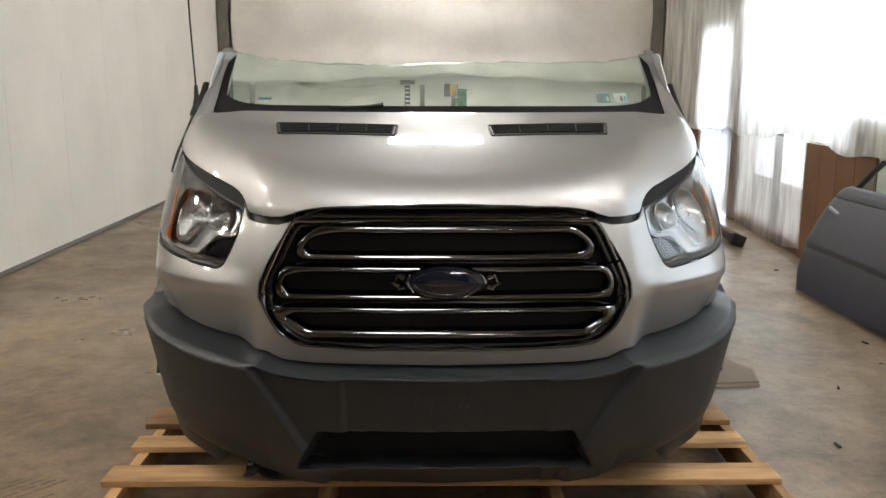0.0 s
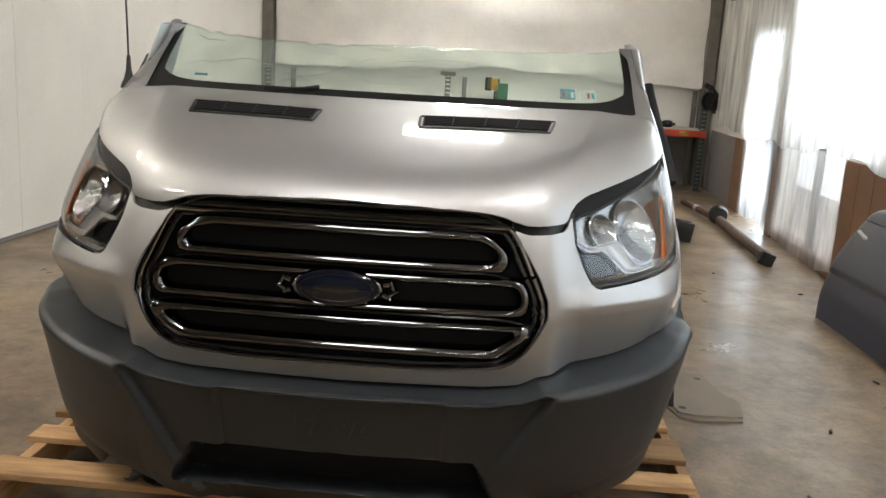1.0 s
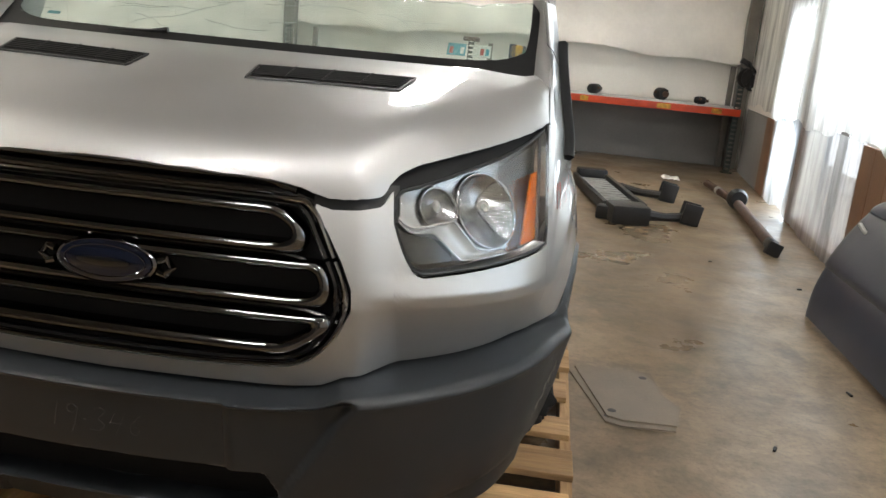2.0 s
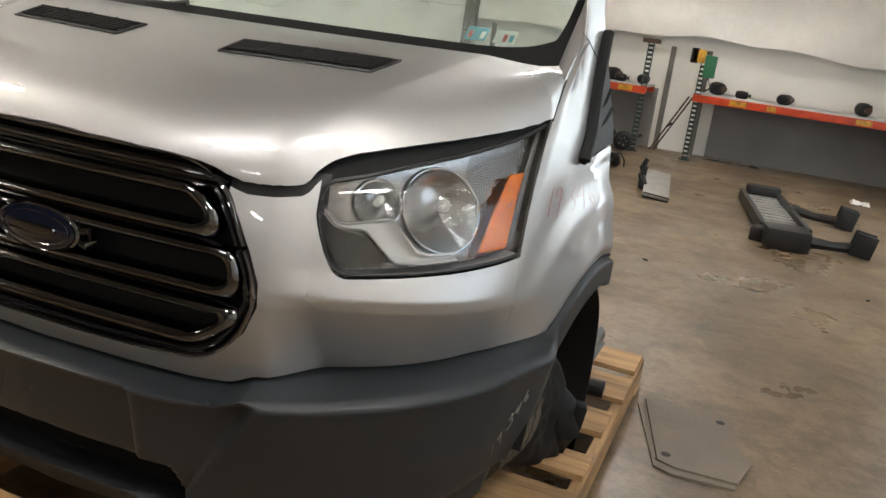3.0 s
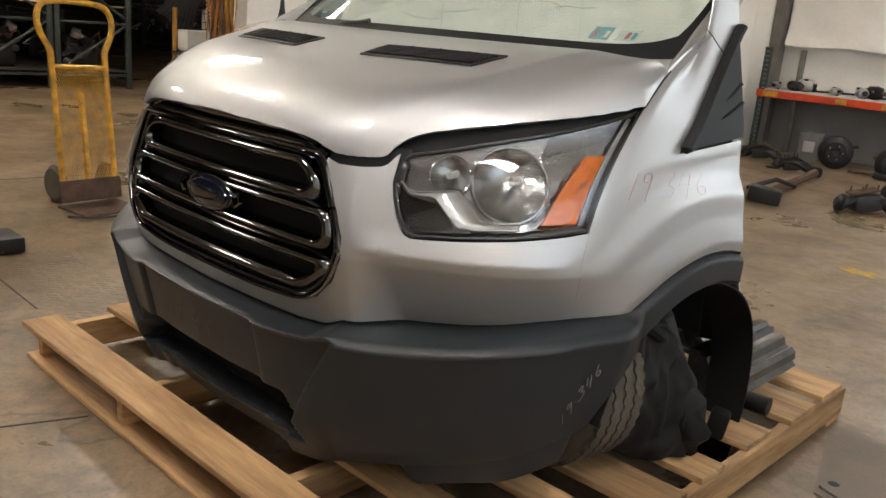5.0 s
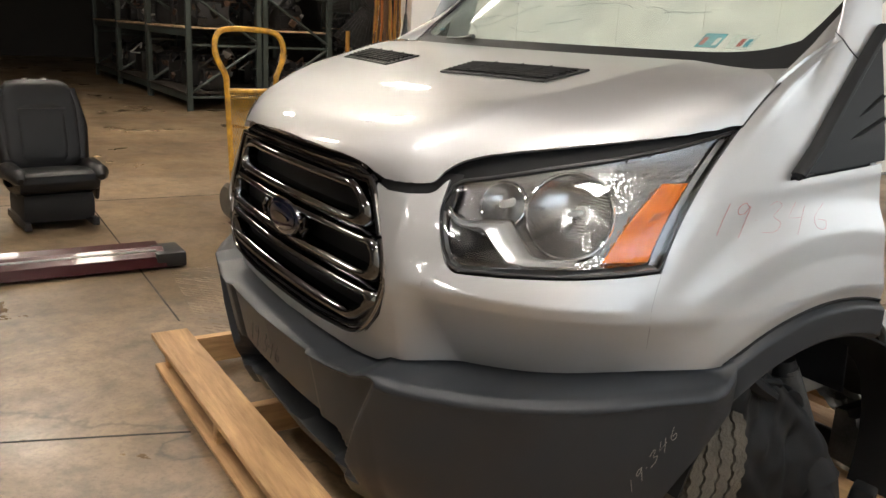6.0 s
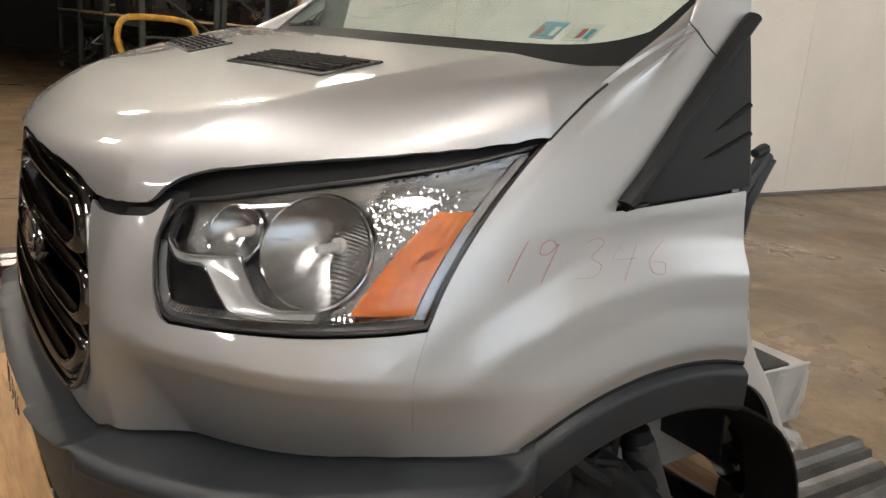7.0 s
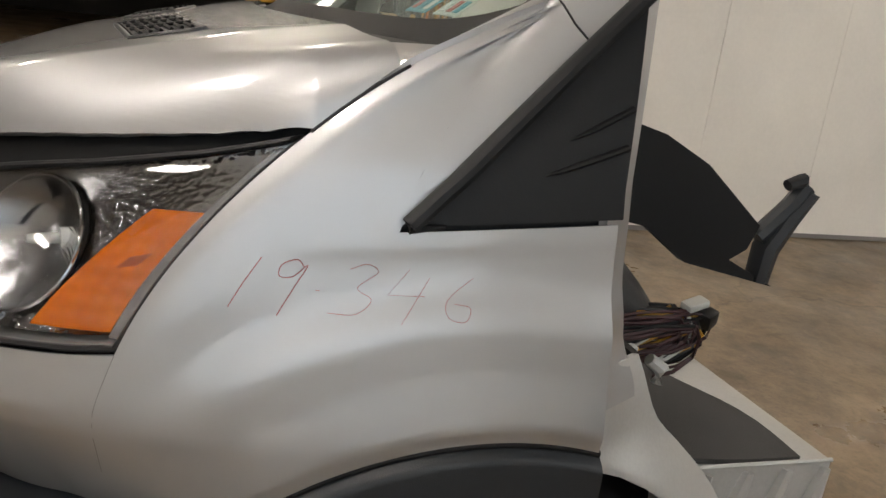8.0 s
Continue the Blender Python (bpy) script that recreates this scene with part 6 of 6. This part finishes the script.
part("collar", T([(2.875, 10.85, 0.06), (2.88, 10.75, 0.06)], 0.047, 14), ALU, SH)
CM = thing("crossmember", (1.75, 9.4, 0), "black steel crossmember with a grey tray on the floor", "crossmember")
part("tray", B((1.56, 9.75, 0.06), (0.34, 1.7, 0.03), rot(0, 0, 8), 0.012), ALU, CM)
for k in range(11):
    part("rib", B((1.56 + 0.0209 * (k - 5), 9.75 - 0.15 * (k - 5), 0.08), (0.30, 0.05, 0.018), rot(0, 0, 8), 0.006), ALU, CM)
for s in (-1, 1):
    part("side_rail", B((1.56 + s * 0.18, 9.75 + s * 0.025, 0.075), (0.05, 1.75, 0.10), rot(0, 0, 8), 0.012), BLACKSTEEL, CM)
part("front_block", B((1.68, 8.58, 0.085), (0.34, 0.30, 0.17), rot(0, 0, 10), 0.03), BLACKSTEEL, CM)
part("front_lug", B((1.50, 8.66, 0.06), (0.16, 0.16, 0.12), rot(0, 0, -12), 0.025), BLACKSTEEL, CM)
part("rear_block", B((1.46, 10.85, 0.08), (0.34, 0.18, 0.15), rot(0, 0, 8), 0.03), BLACKSTEEL, CM)
for x0, y0, x1, y1 in ((1.86, 8.66, 2.20, 8.82), (1.74, 10.15, 2.15, 10.0)):
    part("arm", T([(x0, y0, 0.07), ((x0 + x1) / 2, (y0 + y1) / 2, 0.055), (x1, y1, 0.06)], [0.05, 0.038, 0.045], 8), BLACKSTEEL, CM)
    for d in (-0.07, 0.07):
        part("fork", B((x1 + 0.06, y1 + d, 0.10), (0.17, 0.025, 0.19), rot(0, 10, 8), 0.012), BLACKSTEEL, CM)
    part("fork_web", B((x1 + 0.03, y1, 0.05), (0.10, 0.15, 0.08), rot(0, 0, 8), 0.015), BLACKSTEEL, CM)
RG = thing("rag", (2.45, 11.8, 0), "crumpled white rag on the floor", "rag")
part("cloth", grid(bmesh.new(), lambda a, b: Vector((2.38 + 0.2 * a, 11.7 + 0.25 * b, 0.012 + 0.05 * abs(noise.noise(Vector((a * 3, b * 3, 8)))))), 12, 12, 0.004), TARP, RG)


# slate car door leaning on its edge
CD = thing("door_shell", (2.60, 5.5, 0), "slate blue car door standing on its edge against the wall", "car door")
LEAN_M = Matrix.Translation((2.60, 5.55, 0.0)) @ rot(0, 23, 0)


def door_at(a, b):
    """a along the door (0 its far end, 1 its near edge), b up to the window line."""
    rear = curve([0, 0.20, 0.45, 0.80, 0.93, 1.0], [0.64, 0.735, 0.762, 0.745, 0.705, 0.64], b)
    yy, zz = -0.75 + (rear + 0.75) * a, 0.755 * b
    bulge = 0.034 * math.sin(math.pi * min(1, 0.12 + b * 0.9)) + 0.010 * smooth(0.90, 0.915, b) - 0.014 * smooth(0.415, 0.395, b)
    bulge -= 0.03 * smooth(0.96, 1.0, a) ** 2 + 0.02 * smooth(0.95, 1.0, b) ** 2
    return LEAN_M @ Vector((-bulge - 0.045, yy, zz + 0.004))


part("skin", grid(bmesh.new(), door_at, 60, 70, 0.04, False), DOORPAINT, CD)
part("belt_strip", T([LEAN_M @ Vector((-0.066, yy, 0.745)) for yy in np.linspace(-0.70, 0.60, 14)], 0.010, 6, flat=0.8), DOORPAINT, CD)
part("handle", T([LEAN_M @ Vector(p) for p in ((-0.090, 0.66, 0.600), (-0.112, 0.64, 0.596), (-0.112, 0.54, 0.575), (-0.092, 0.515, 0.570))], 0.013, 8), ALU, CD, "chrome pull handle")
part("handle_cup", lathe(bmesh.new(), [(0.0, 0.004), (0.050, 0.004), (0.062, 0.010), (0.066, 0.0), (0.0, -0.01)], 20, LEAN_M @ Matrix.Translation((-0.086, 0.58, 0.578)) @ rot(0, -90, 0)), BLACKPLASTIC, CD)
part("window_frame", T([LEAN_M @ Vector(p) for p in ((-0.045, 0.58, 0.75), (-0.04, 0.47, 0.92), (-0.035, 0.33, 1.10), (-0.03, 0.10, 1.20), (-0.03, -0.60, 1.24), (-0.04, -0.70, 0.76))], 0.020, 8), BLACKPLASTIC, CD)
part("window_pane", grid(bmesh.new(), lambda a, b: LEAN_M @ Vector((-0.04, -0.68 + (1.24 - 0.30 * b) * a, 0.76 + 0.40 * b)), 6, 4, 0.004), GLASS, CD)

# hardboard sheets on the floor beside the pallet
for k, (dx, dy, rz, z) in enumerate(((0, 0, 6, 0.004), (0.015, 0.035, 4, 0.013))):
    H = thing("floor_board", (1.36 + dx, 4.58 + dy, 0), "thin grey-brown hardboard sheet lying on the floor", "hardboard sheet", "hardboard sheets")
    sheet = bmesh.new()
    prism(sheet, [(-0.20, 0.26), (-0.12, -0.24), (-0.06, -0.27), (0.15, -0.27), (0.20, -0.10), (0.15, 0.02), (0.14, 0.27)], 0.008, "z", Matrix.Translation((1.36 + dx, 4.58 + dy, z)) @ rot(0, 0, rz))
    part("sheet", sheet, CARD, H, smooth=False)
    for hx, hy in ((-0.08, -0.20), (0.08, 0.2)):
        part("hole", lathe(bmesh.new(), [(0.0, 0.0), (0.016, 0.0), (0.018, 0.001), (0.0, 0.002)], 14, Matrix.Translation((1.36 + dx + hx, 4.58 + dy + hy, z + 0.004))), GLOOMJOINT, H)
# small debris
rd = random.Random(9)
for x, yy in ((2.69, 6.87), (1.58, 3.66), (2.4, 5.0), (1.9, 4.3), (0.8, 7.2), (2.2, 7.4), (-2.4, 3.9)):
    P_ = thing("debris", (x, yy, 0), "small dark scrap on the floor", "debris", "bits on the floor")
    part("chip", B((x, yy, 0.005), (rd.uniform(0.02, 0.05), rd.uniform(0.012, 0.025), 0.010), rot(0, 0, rd.uniform(0, 180)), 0.005), BLACKSTEEL, P_)
solid("floor_mark", grid(bmesh.new(), lambda a, b: Vector((0.26 + 0.20 * a + 0.03 * math.sin(b * 9), 7.44 + 0.13 * b + 0.02 * math.sin(a * 11), 0.002)), 8, 6, 0.001), mat("worn_yellow_mark", (0.50, 0.34, 0.06), 0.7, vary=0.4, scale=20), "worn yellow paint patch on the floor", "floor mark")
# faint rubber tyre tracks
TRACKMAT = mat("rubber_track", (0.17, 0.125, 0.08), 0.6, vary=0.3, scale=14)
rm = random.Random(31)
track = bmesh.new()
for i in range(26):
    for j in range(7):
        if rm.random() < 0.72:
            box(track, (-2.42 + 0.042 * i + rm.uniform(-0.006, 0.006), 3.20 + 0.050 * j - 0.004 * i, 0.0006), (0.050, 0.010, 0.0012), rot(0, 0, 42))
tagged(part("tyre_track", track, TRACKMAT, None, smooth=False), "faint rubber tyre track on the concrete", "tyre track", kind="stuff")

# ---- west side: hand truck, seat, rocker panel ----
HT = thing("hand_truck", (-3.3, 3.98, 0), "worn yellow hand truck with an expanded metal back", "hand truck")
LM = Matrix.Translation((-3.38, 4.03, 0.03)) @ rot(0, -8.5, 0) @ rot(0, 0, 8) @ Matrix.Diagonal((1, 0.82, 1, 1))
for s in (-1, 1):
    part("side_rail", T([LM @ Vector((0, s * 0.225, 0.0)), LM @ Vector((0, s * 0.225, 0.90))], 0.019, 8), YELLOW, HT)
    part("wheel", lathe(bmesh.new(), [(0.0, 0.03), (0.05, 0.03), (0.10, 0.025), (0.125, 0.0), (0.10, -0.025), (0.0, -0.03)], 20, Matrix.Translation((-3.52, 4.03 + s * 0.17, 0.125)) @ rot(90, 0, 8)), RUBBER, HT)
GRIP = ((0, -0.225, 0.88), (0, -0.23, 0.96), (0, -0.29, 1.06), (0, -0.31, 1.15), (0, -0.27, 1.235), (0, -0.15, 1.265), (0, 0.15, 1.265), (0, 0.27, 1.235), (0, 0.31, 1.15), (0, 0.29, 1.06), (0, 0.23, 0.96), (0, 0.225, 0.88))
part("loop_grip", T([LM @ Vector([curve(list(range(12)), [p[i] for p in GRIP], s) for i in range(3)]) for s in np.linspace(0, 11, 50)], 0.020, 10), YELLOW, HT)
for z in (0.12, 0.86):
    part("cross_bar", T([LM @ Vector((0, -0.225, z)), LM @ Vector((0, 0.225, z))], 0.016, 8), YELLOW, HT)
part("centre_bar", T([LM @ Vector((-0.01, 0, 0.10)), LM @ Vector((-0.01, 0, 0.70))], 0.022, 6), YELLOW, HT)
net = bmesh.new()
for k in range(-20, 36):
    for d in (1, -1):
        pts = []
        for z in np.linspace(0.10, 0.86, 16):
            yy = -0.225 + d * ((z - 0.10) * 0.55) + k * 0.022 + (0.0 if d > 0 else 0.42)
            if -0.225 <= yy <= 0.225:
                pts.append(LM @ Vector((0.006, yy, z)))
        if len(pts) > 1:
            tube(net, pts, 0.0022, 4, cap=False)
part("mesh_back", net, YELLOW, HT, smooth=False)
part("toe_plate", B((-3.21, 4.03, 0.012), (0.34, 0.42, 0.012), rot(0, 0, 8), 0.003), RUST, HT)
part("kick_plate", B(LM @ Vector((0.015, 0, 0.07)), (0.012, 0.43, 0.14), rot(0, -8.5, 8), 0.003), RUST, HT)
part("nose_loop", T([(-3.06, 3.75, 0.015), (-2.98, 3.84, 0.015), (-2.95, 4.1, 0.015), (-3.05, 4.22, 0.015)], 0.008, 6), BLACKSTEEL, HT)

SEAT = thing("seat_assembly", (-3.85, 2.75, 0), "black leather car seat standing on the floor", "car seat")
SM = Matrix.Translation((-3.85, 2.75, 0)) @ rot(0, 0, 6)


def cushion(w, ln, h, fn, nu=18, nv=22):
    bm = bmesh.new()

    def at(a, b):
        th = b * math.tau
        cx, cz = math.cos(th), math.sin(th)
        x = (abs(cx) ** 0.5) * (1 if cx > 0 else -1) * ln / 2
        z = (abs(cz) ** 0.5) * (1 if cz > 0 else -1) * h / 2
        t = 2 * a - 1
        k = (1 - abs(t) ** 5) ** 0.35 if abs(t) < 1 else 0.0
        return SM @ fn(Vector((x * (0.55 + 0.45 * k), t * w / 2, z * (0.35 + 0.65 * k))))
    return grid(bm, at, nu, nv)


part("seat_cushion", cushion(0.52, 0.50, 0.16, lambda v: Vector((v.x + 0.17, v.y, v.z + 0.30 + 0.10 * v.x))), LEATHER, SEAT)
for s in (-1, 1):
    part("side_bolster", T([SM @ Vector((-0.06, s * 0.23, 0.33)), SM @ Vector((0.15, s * 0.245, 0.37)), SM @ Vector((0.38, s * 0.24, 0.365)), SM @ Vector((0.43, s * 0.235, 0.345))], [0.05, 0.06, 0.052, 0.02], 10), LEATHER, SEAT)
    part("back_bolster", T([SM @ Vector((0.0, s * 0.225, 0.40)), SM @ Vector((-0.05, s * 0.235, 0.60)), SM @ Vector((-0.13, s * 0.20, 0.84))], [0.05, 0.055, 0.045], 10), LEATHER, SEAT)
    part("rail", B(SM @ Vector((0.12, s * 0.20, 0.05)), (0.52, 0.04, 0.05), rot(0, 0, 6), 0.008), BLACKSTEEL, SEAT)
    part("riser", B(SM @ Vector((0.10, s * 0.20, 0.14)), (0.30, 0.03, 0.18), rot(0, 10, 6), 0.008), BLACKSTEEL, SEAT)
part("seat_base", B(SM @ Vector((0.13, 0, 0.15)), (0.42, 0.44, 0.20), rot(0, 0, 6), 0.06), MATBLACK, SEAT)
part("backrest", cushion(0.48, 0.14, 0.58, lambda v: Vector((v.x - 0.06 - 0.24 * (v.z), v.y * (1 - 0.28 * max(0, v.z)), v.z + 0.62))), LEATHER, SEAT)
part("centre_panel", cushion(0.30, 0.10, 0.40, lambda v: Vector((v.x - 0.025 - 0.24 * (v.z - 0.02), v.y, v.z + 0.58))), LEATHER, SEAT)
part("panel_seam", T([SM @ Vector((0.032, -0.14, 0.735)), SM @ Vector((0.030, 0.14, 0.735))], 0.005, 6), BLACKPLASTIC, SEAT)
for s in (-1, 1):
    part("headrest_guide", lathe(bmesh.new(), [(0.0, 0.012), (0.018, 0.012), (0.020, -0.01)], 12, Matrix.Translation(SM @ Vector((-0.125, s * 0.055, 0.905)))), GALV, SEAT)
part("recliner_lever", B(SM @ Vector((0.02, 0.29, 0.22)), (0.20, 0.03, 0.12), rot(0, 20, 6), 0.02), BLACKPLASTIC, SEAT)

RP = thing("rocker_panel", (-2.58, 2.2, 0), "glossy maroon rocker panel lying on the floor", "rocker panel")
rp = bmesh.new()
prism(rp, [(-0.19, 0.012), (-0.19, 0.055), (-0.10, 0.10), (-0.02, 0.085), (0.06, 0.11), (0.14, 0.07), (0.17, 0.02), (0.10, 0.008)], 2.3, "y", Matrix.Translation((-2.60, 2.02, 0)))
part("pressing", rp, MAROON, RP, smooth=False)
part("end_bracket", B((-2.56, 3.20, 0.05), (0.24, 0.16, 0.08), None, 0.012), BLACKSTEEL, RP)
part("chrome_strip", T([(-2.47, 0.9, 0.105), (-2.47, 3.12, 0.105)], 0.006, 6), ALU, RP)

# ---- storage racks in the dark hall ----
def rack(x0, x1, y):
    R = thing("storage_rack", ((x0 + x1) / 2, y + 0.5, 0), "tall green-grey pallet rack loaded with dark engine parts", "storage rack", "racks in the dark hall")
    for xx in (x0, x1):
        for yy in (y, y + 1.05):
            part("upright", B((xx, yy, 2.0), (0.075, 0.075, 4.0), None, 0.006), GREENPOST, R)
        for k in range(5):
            part("brace", T([(xx, y + 1.05 * (k % 2), 0.25 + 0.75 * k), (xx, y + 1.05 * (1 - k % 2), 0.95 + 0.75 * k)], 0.02, 6), GREENPOST, R)
            part("frame_tie", B((xx, y + 0.525, 0.2 + 0.75 * k), (0.03, 0.98, 0.035), None, 0.003), GREENPOST, R)
    for z in (0.24, 1.18, 2.35):
        for yy in (y, y + 1.05):
            part("beam", B(((x0 + x1) / 2, yy, z - 0.06), (x1 - x0 - 0.08, 0.05, 0.10), None, 0.005), GREENPOST, R)
        n = 9
        for k in range(n):
            w = (x1 - x0 - 0.1) / n
            # the lowest deck takes the darkened copy of the wood
            part("deck_board", B((x0 + 0.05 + w * (k + 0.5), y + 0.52, z + 0.012), (w - 0.03, 1.14, 0.022), None, 0.003), WOOD if z > 1 else SHADEDWOOD, R, smooth=False)
    return R


def engine(x, y, z, seed):
    q = random.Random(seed)
    A = thing("engine_block", (x, y, z), "oily dark engine block stored on the rack", "engine", "engines on the racks")
    s = q.uniform(0.85, 1.15)
    part("block", B((x, y, z + 0.19 * s), (0.36 * s, 0.46 * s, 0.34 * s), rot(0, 0, q.uniform(-25, 25)), 0.05), BLACKSTEEL, A)
    part("head", B((x, y - 0.05, z + 0.40 * s), (0.22 * s, 0.40 * s, 0.14 * s), rot(0, q.uniform(-25, 25), q.uniform(-20, 20)), 0.04), BLACKSTEEL, A)
    part("sump", B((x, y, z + 0.035), (0.28 * s, 0.40 * s, 0.07), None, 0.02), BLACKSTEEL, A)
    for k in range(5):
        c = (x + q.uniform(0.02, 0.22), y + q.uniform(-0.26, 0.26), z + q.uniform(0.08, 0.55))
        part("bracket", B(c, (q.uniform(0.05, 0.14), q.uniform(0.05, 0.16), q.uniform(0.04, 0.12)), rot(q.uniform(0, 60), q.uniform(0, 60), q.uniform(0, 90)), 0.015), q.choice((BLACKSTEEL, MATBLACK, RUST, ALU, BLACKSTEEL)), A)
    for k in range(2):
        part("pulley", lathe(bmesh.new(), [(0.0, 0.02), (0.05, 0.02), (0.043, 0.0), (0.05, -0.02), (0.0, -0.02)], 14, Matrix.Translation((x + 0.22 * s, y + q.uniform(-0.18, 0.18), z + q.uniform(0.15, 0.45))) @ rot(0, 90, q.uniform(-30, 30))), RUST if k else BLACKSTEEL, A)
    for k in range(4):
        y1, z1 = y + q.uniform(-0.25, 0.25), z + q.uniform(0.2, 0.5)
        part("hose", T([(x + 0.16, y1, z1), (x + 0.27, y1 + q.uniform(-0.1, 0.1), z1 + 0.10), (x + 0.22, y1 + q.uniform(-0.2, 0.2), z1 - 0.08), (x + 0.1, y1 + q.uniform(-0.2, 0.2), z1 - 0.1)], q.uniform(0.008, 0.02), 7), q.choice((BLACKPLASTIC, BLACKPLASTIC, RUST, GALV)), A)


# a double row back to back, and one more row at the far end of the hall
for k, (x1, y) in enumerate(((-10.4, 5.45), (-12.95, 5.45), (-15.5, 5.45), (-10.4, 6.6), (-12.95, 6.6), (-14.0, 13.5), (-16.55, 13.5), (-19.1, 13.5), (-21.65, 13.5))):
    rack(x1 - 2.45, x1, y)
    for i in range(3):
        for z in (0.265, 1.205):
            engine(x1 - 0.45 - 0.78 * i, y + 0.5, z, 100 + 10 * k + 3 * i + int(z))

# pedestal fan and cable hank at the wall's end
FAN = thing("pedestal_fan", (-4.5, 5.5, 0), "grey caged pedestal fan", "fan")
part("foot", lathe(bmesh.new(), [(0.0, 0.03), (0.08, 0.04), (0.24, 0.02), (0.25, 0.0), (0.0, 0.0)], 24, Matrix.Translation((-4.5, 5.5, 0))), BLACKSTEEL, FAN)
part("pole", T([(-4.5, 5.5, 0.02), (-4.5, 5.5, 1.30)], 0.022, 10), GALV, FAN)
FM = Matrix.Translation((-4.40, 5.42, 1.56)) @ rot(90, 0, 55) @ Matrix.Scale(1.65, 4)
for r in (0.06, 0.10, 0.14, 0.18, 0.22, 0.255, 0.285, 0.305):
    part("cage_ring", T([FM @ Vector((r * math.cos(k * math.tau / 28), r * math.sin(k * math.tau / 28), 0.09 * (1 - (r / 0.31) ** 2))) for k in range(28)], 0.0028, 5, closed=True), BLACKSTEEL, FAN)
for k in range(72):
    a = k * math.tau / 72
    part("cage_wire", T([FM @ Vector((r * math.cos(a), r * math.sin(a), 0.09 * (1 - (r / 0.31) ** 2))) for r in (0.05, 0.15, 0.25, 0.305)], 0.0024, 4), BLACKSTEEL, FAN)
for k in range(3):
    a = k * math.tau / 3
    part("blade", grid(bmesh.new(), lambda p, q: FM @ (rot(0, 0, math.degrees(a)) @ Vector((0.05 + 0.22 * p, (q - 0.5) * (0.08 + 0.12 * p), 0.02 + 0.04 * (q - 0.5)))), 5, 4, 0.004), MATBLACK, FAN)
part("motor", lathe(bmesh.new(), [(0.0, -0.14), (0.07, -0.13), (0.09, -0.02), (0.05, 0.06), (0.0, 0.07)], 18, FM), BLACKSTEEL, FAN)
CB = thing("cable_hank", (-3.30, 5.0, 0.9), "hank of yellow and orange cables hung at the wall's end", "cables")
rk = random.Random(4)
for k in range(38):
    yy = 4.95 + rk.uniform(-0.08, 0.06)
    xx = -3.29 + rk.uniform(-0.11, 0.09)
    part("cable", T([(xx, yy, 1.75), (xx + rk.uniform(-0.03, 0.03), yy + rk.uniform(-0.03, 0.03), 1.35), (xx + rk.uniform(-0.05, 0.05), yy + rk.uniform(-0.05, 0.05), 0.98 + rk.uniform(-0.1, 0.15))], rk.choice((0.005, 0.006, 0.008)), 6), (CABLEYELLOW, CABLEBROWN, CABLEYELLOW, CABLEORANGE, CABLEBROWN)[k % 5], CB)
part("hook", B((-3.30, 5.03, 1.77), (0.12, 0.14, 0.03), None, 0.005), BLACKSTEEL, CB)
CRATE = thing("yellow_stand", (-4.0, 5.12, 0), "yellow steel stand with a pale box beside the fan", "stand")
for dx, dy in ((0, 0), (0.18, 0.0), (0.18, 0.22), (0, 0.22)):
    part("leg", T([(-4.09 + dx, 5.01 + dy, 0), (-4.09 + dx, 5.01 + dy, 1.30 if dx + dy == 0 else 0.97)], 0.018 if dx + dy == 0 else 0.010, 8), CABLEYELLOW if dx + dy == 0 else BLACKSTEEL, CRATE)
part("coiled_lead", T([(-3.93 + 0.016 * math.cos(k * 0.9), 5.2 + 0.016 * math.sin(k * 0.9), 1.07 + 0.004 * k) for k in range(110)], 0.004, 5), GALV, CRATE)
part("box", B((-4.0, 5.12, 1.06), (0.15, 0.19, 0.16), None, 0.008), STICKPALE, CRATE)
part("tray", B((-4.0, 5.12, 0.965), (0.22, 0.26, 0.025), None, 0.004), BLACKSTEEL, CRATE)
part("tray", B((-4.0, 5.12, 0.45), (0.22, 0.26, 0.025), None, 0.004), BLACKSTEEL, CRATE)
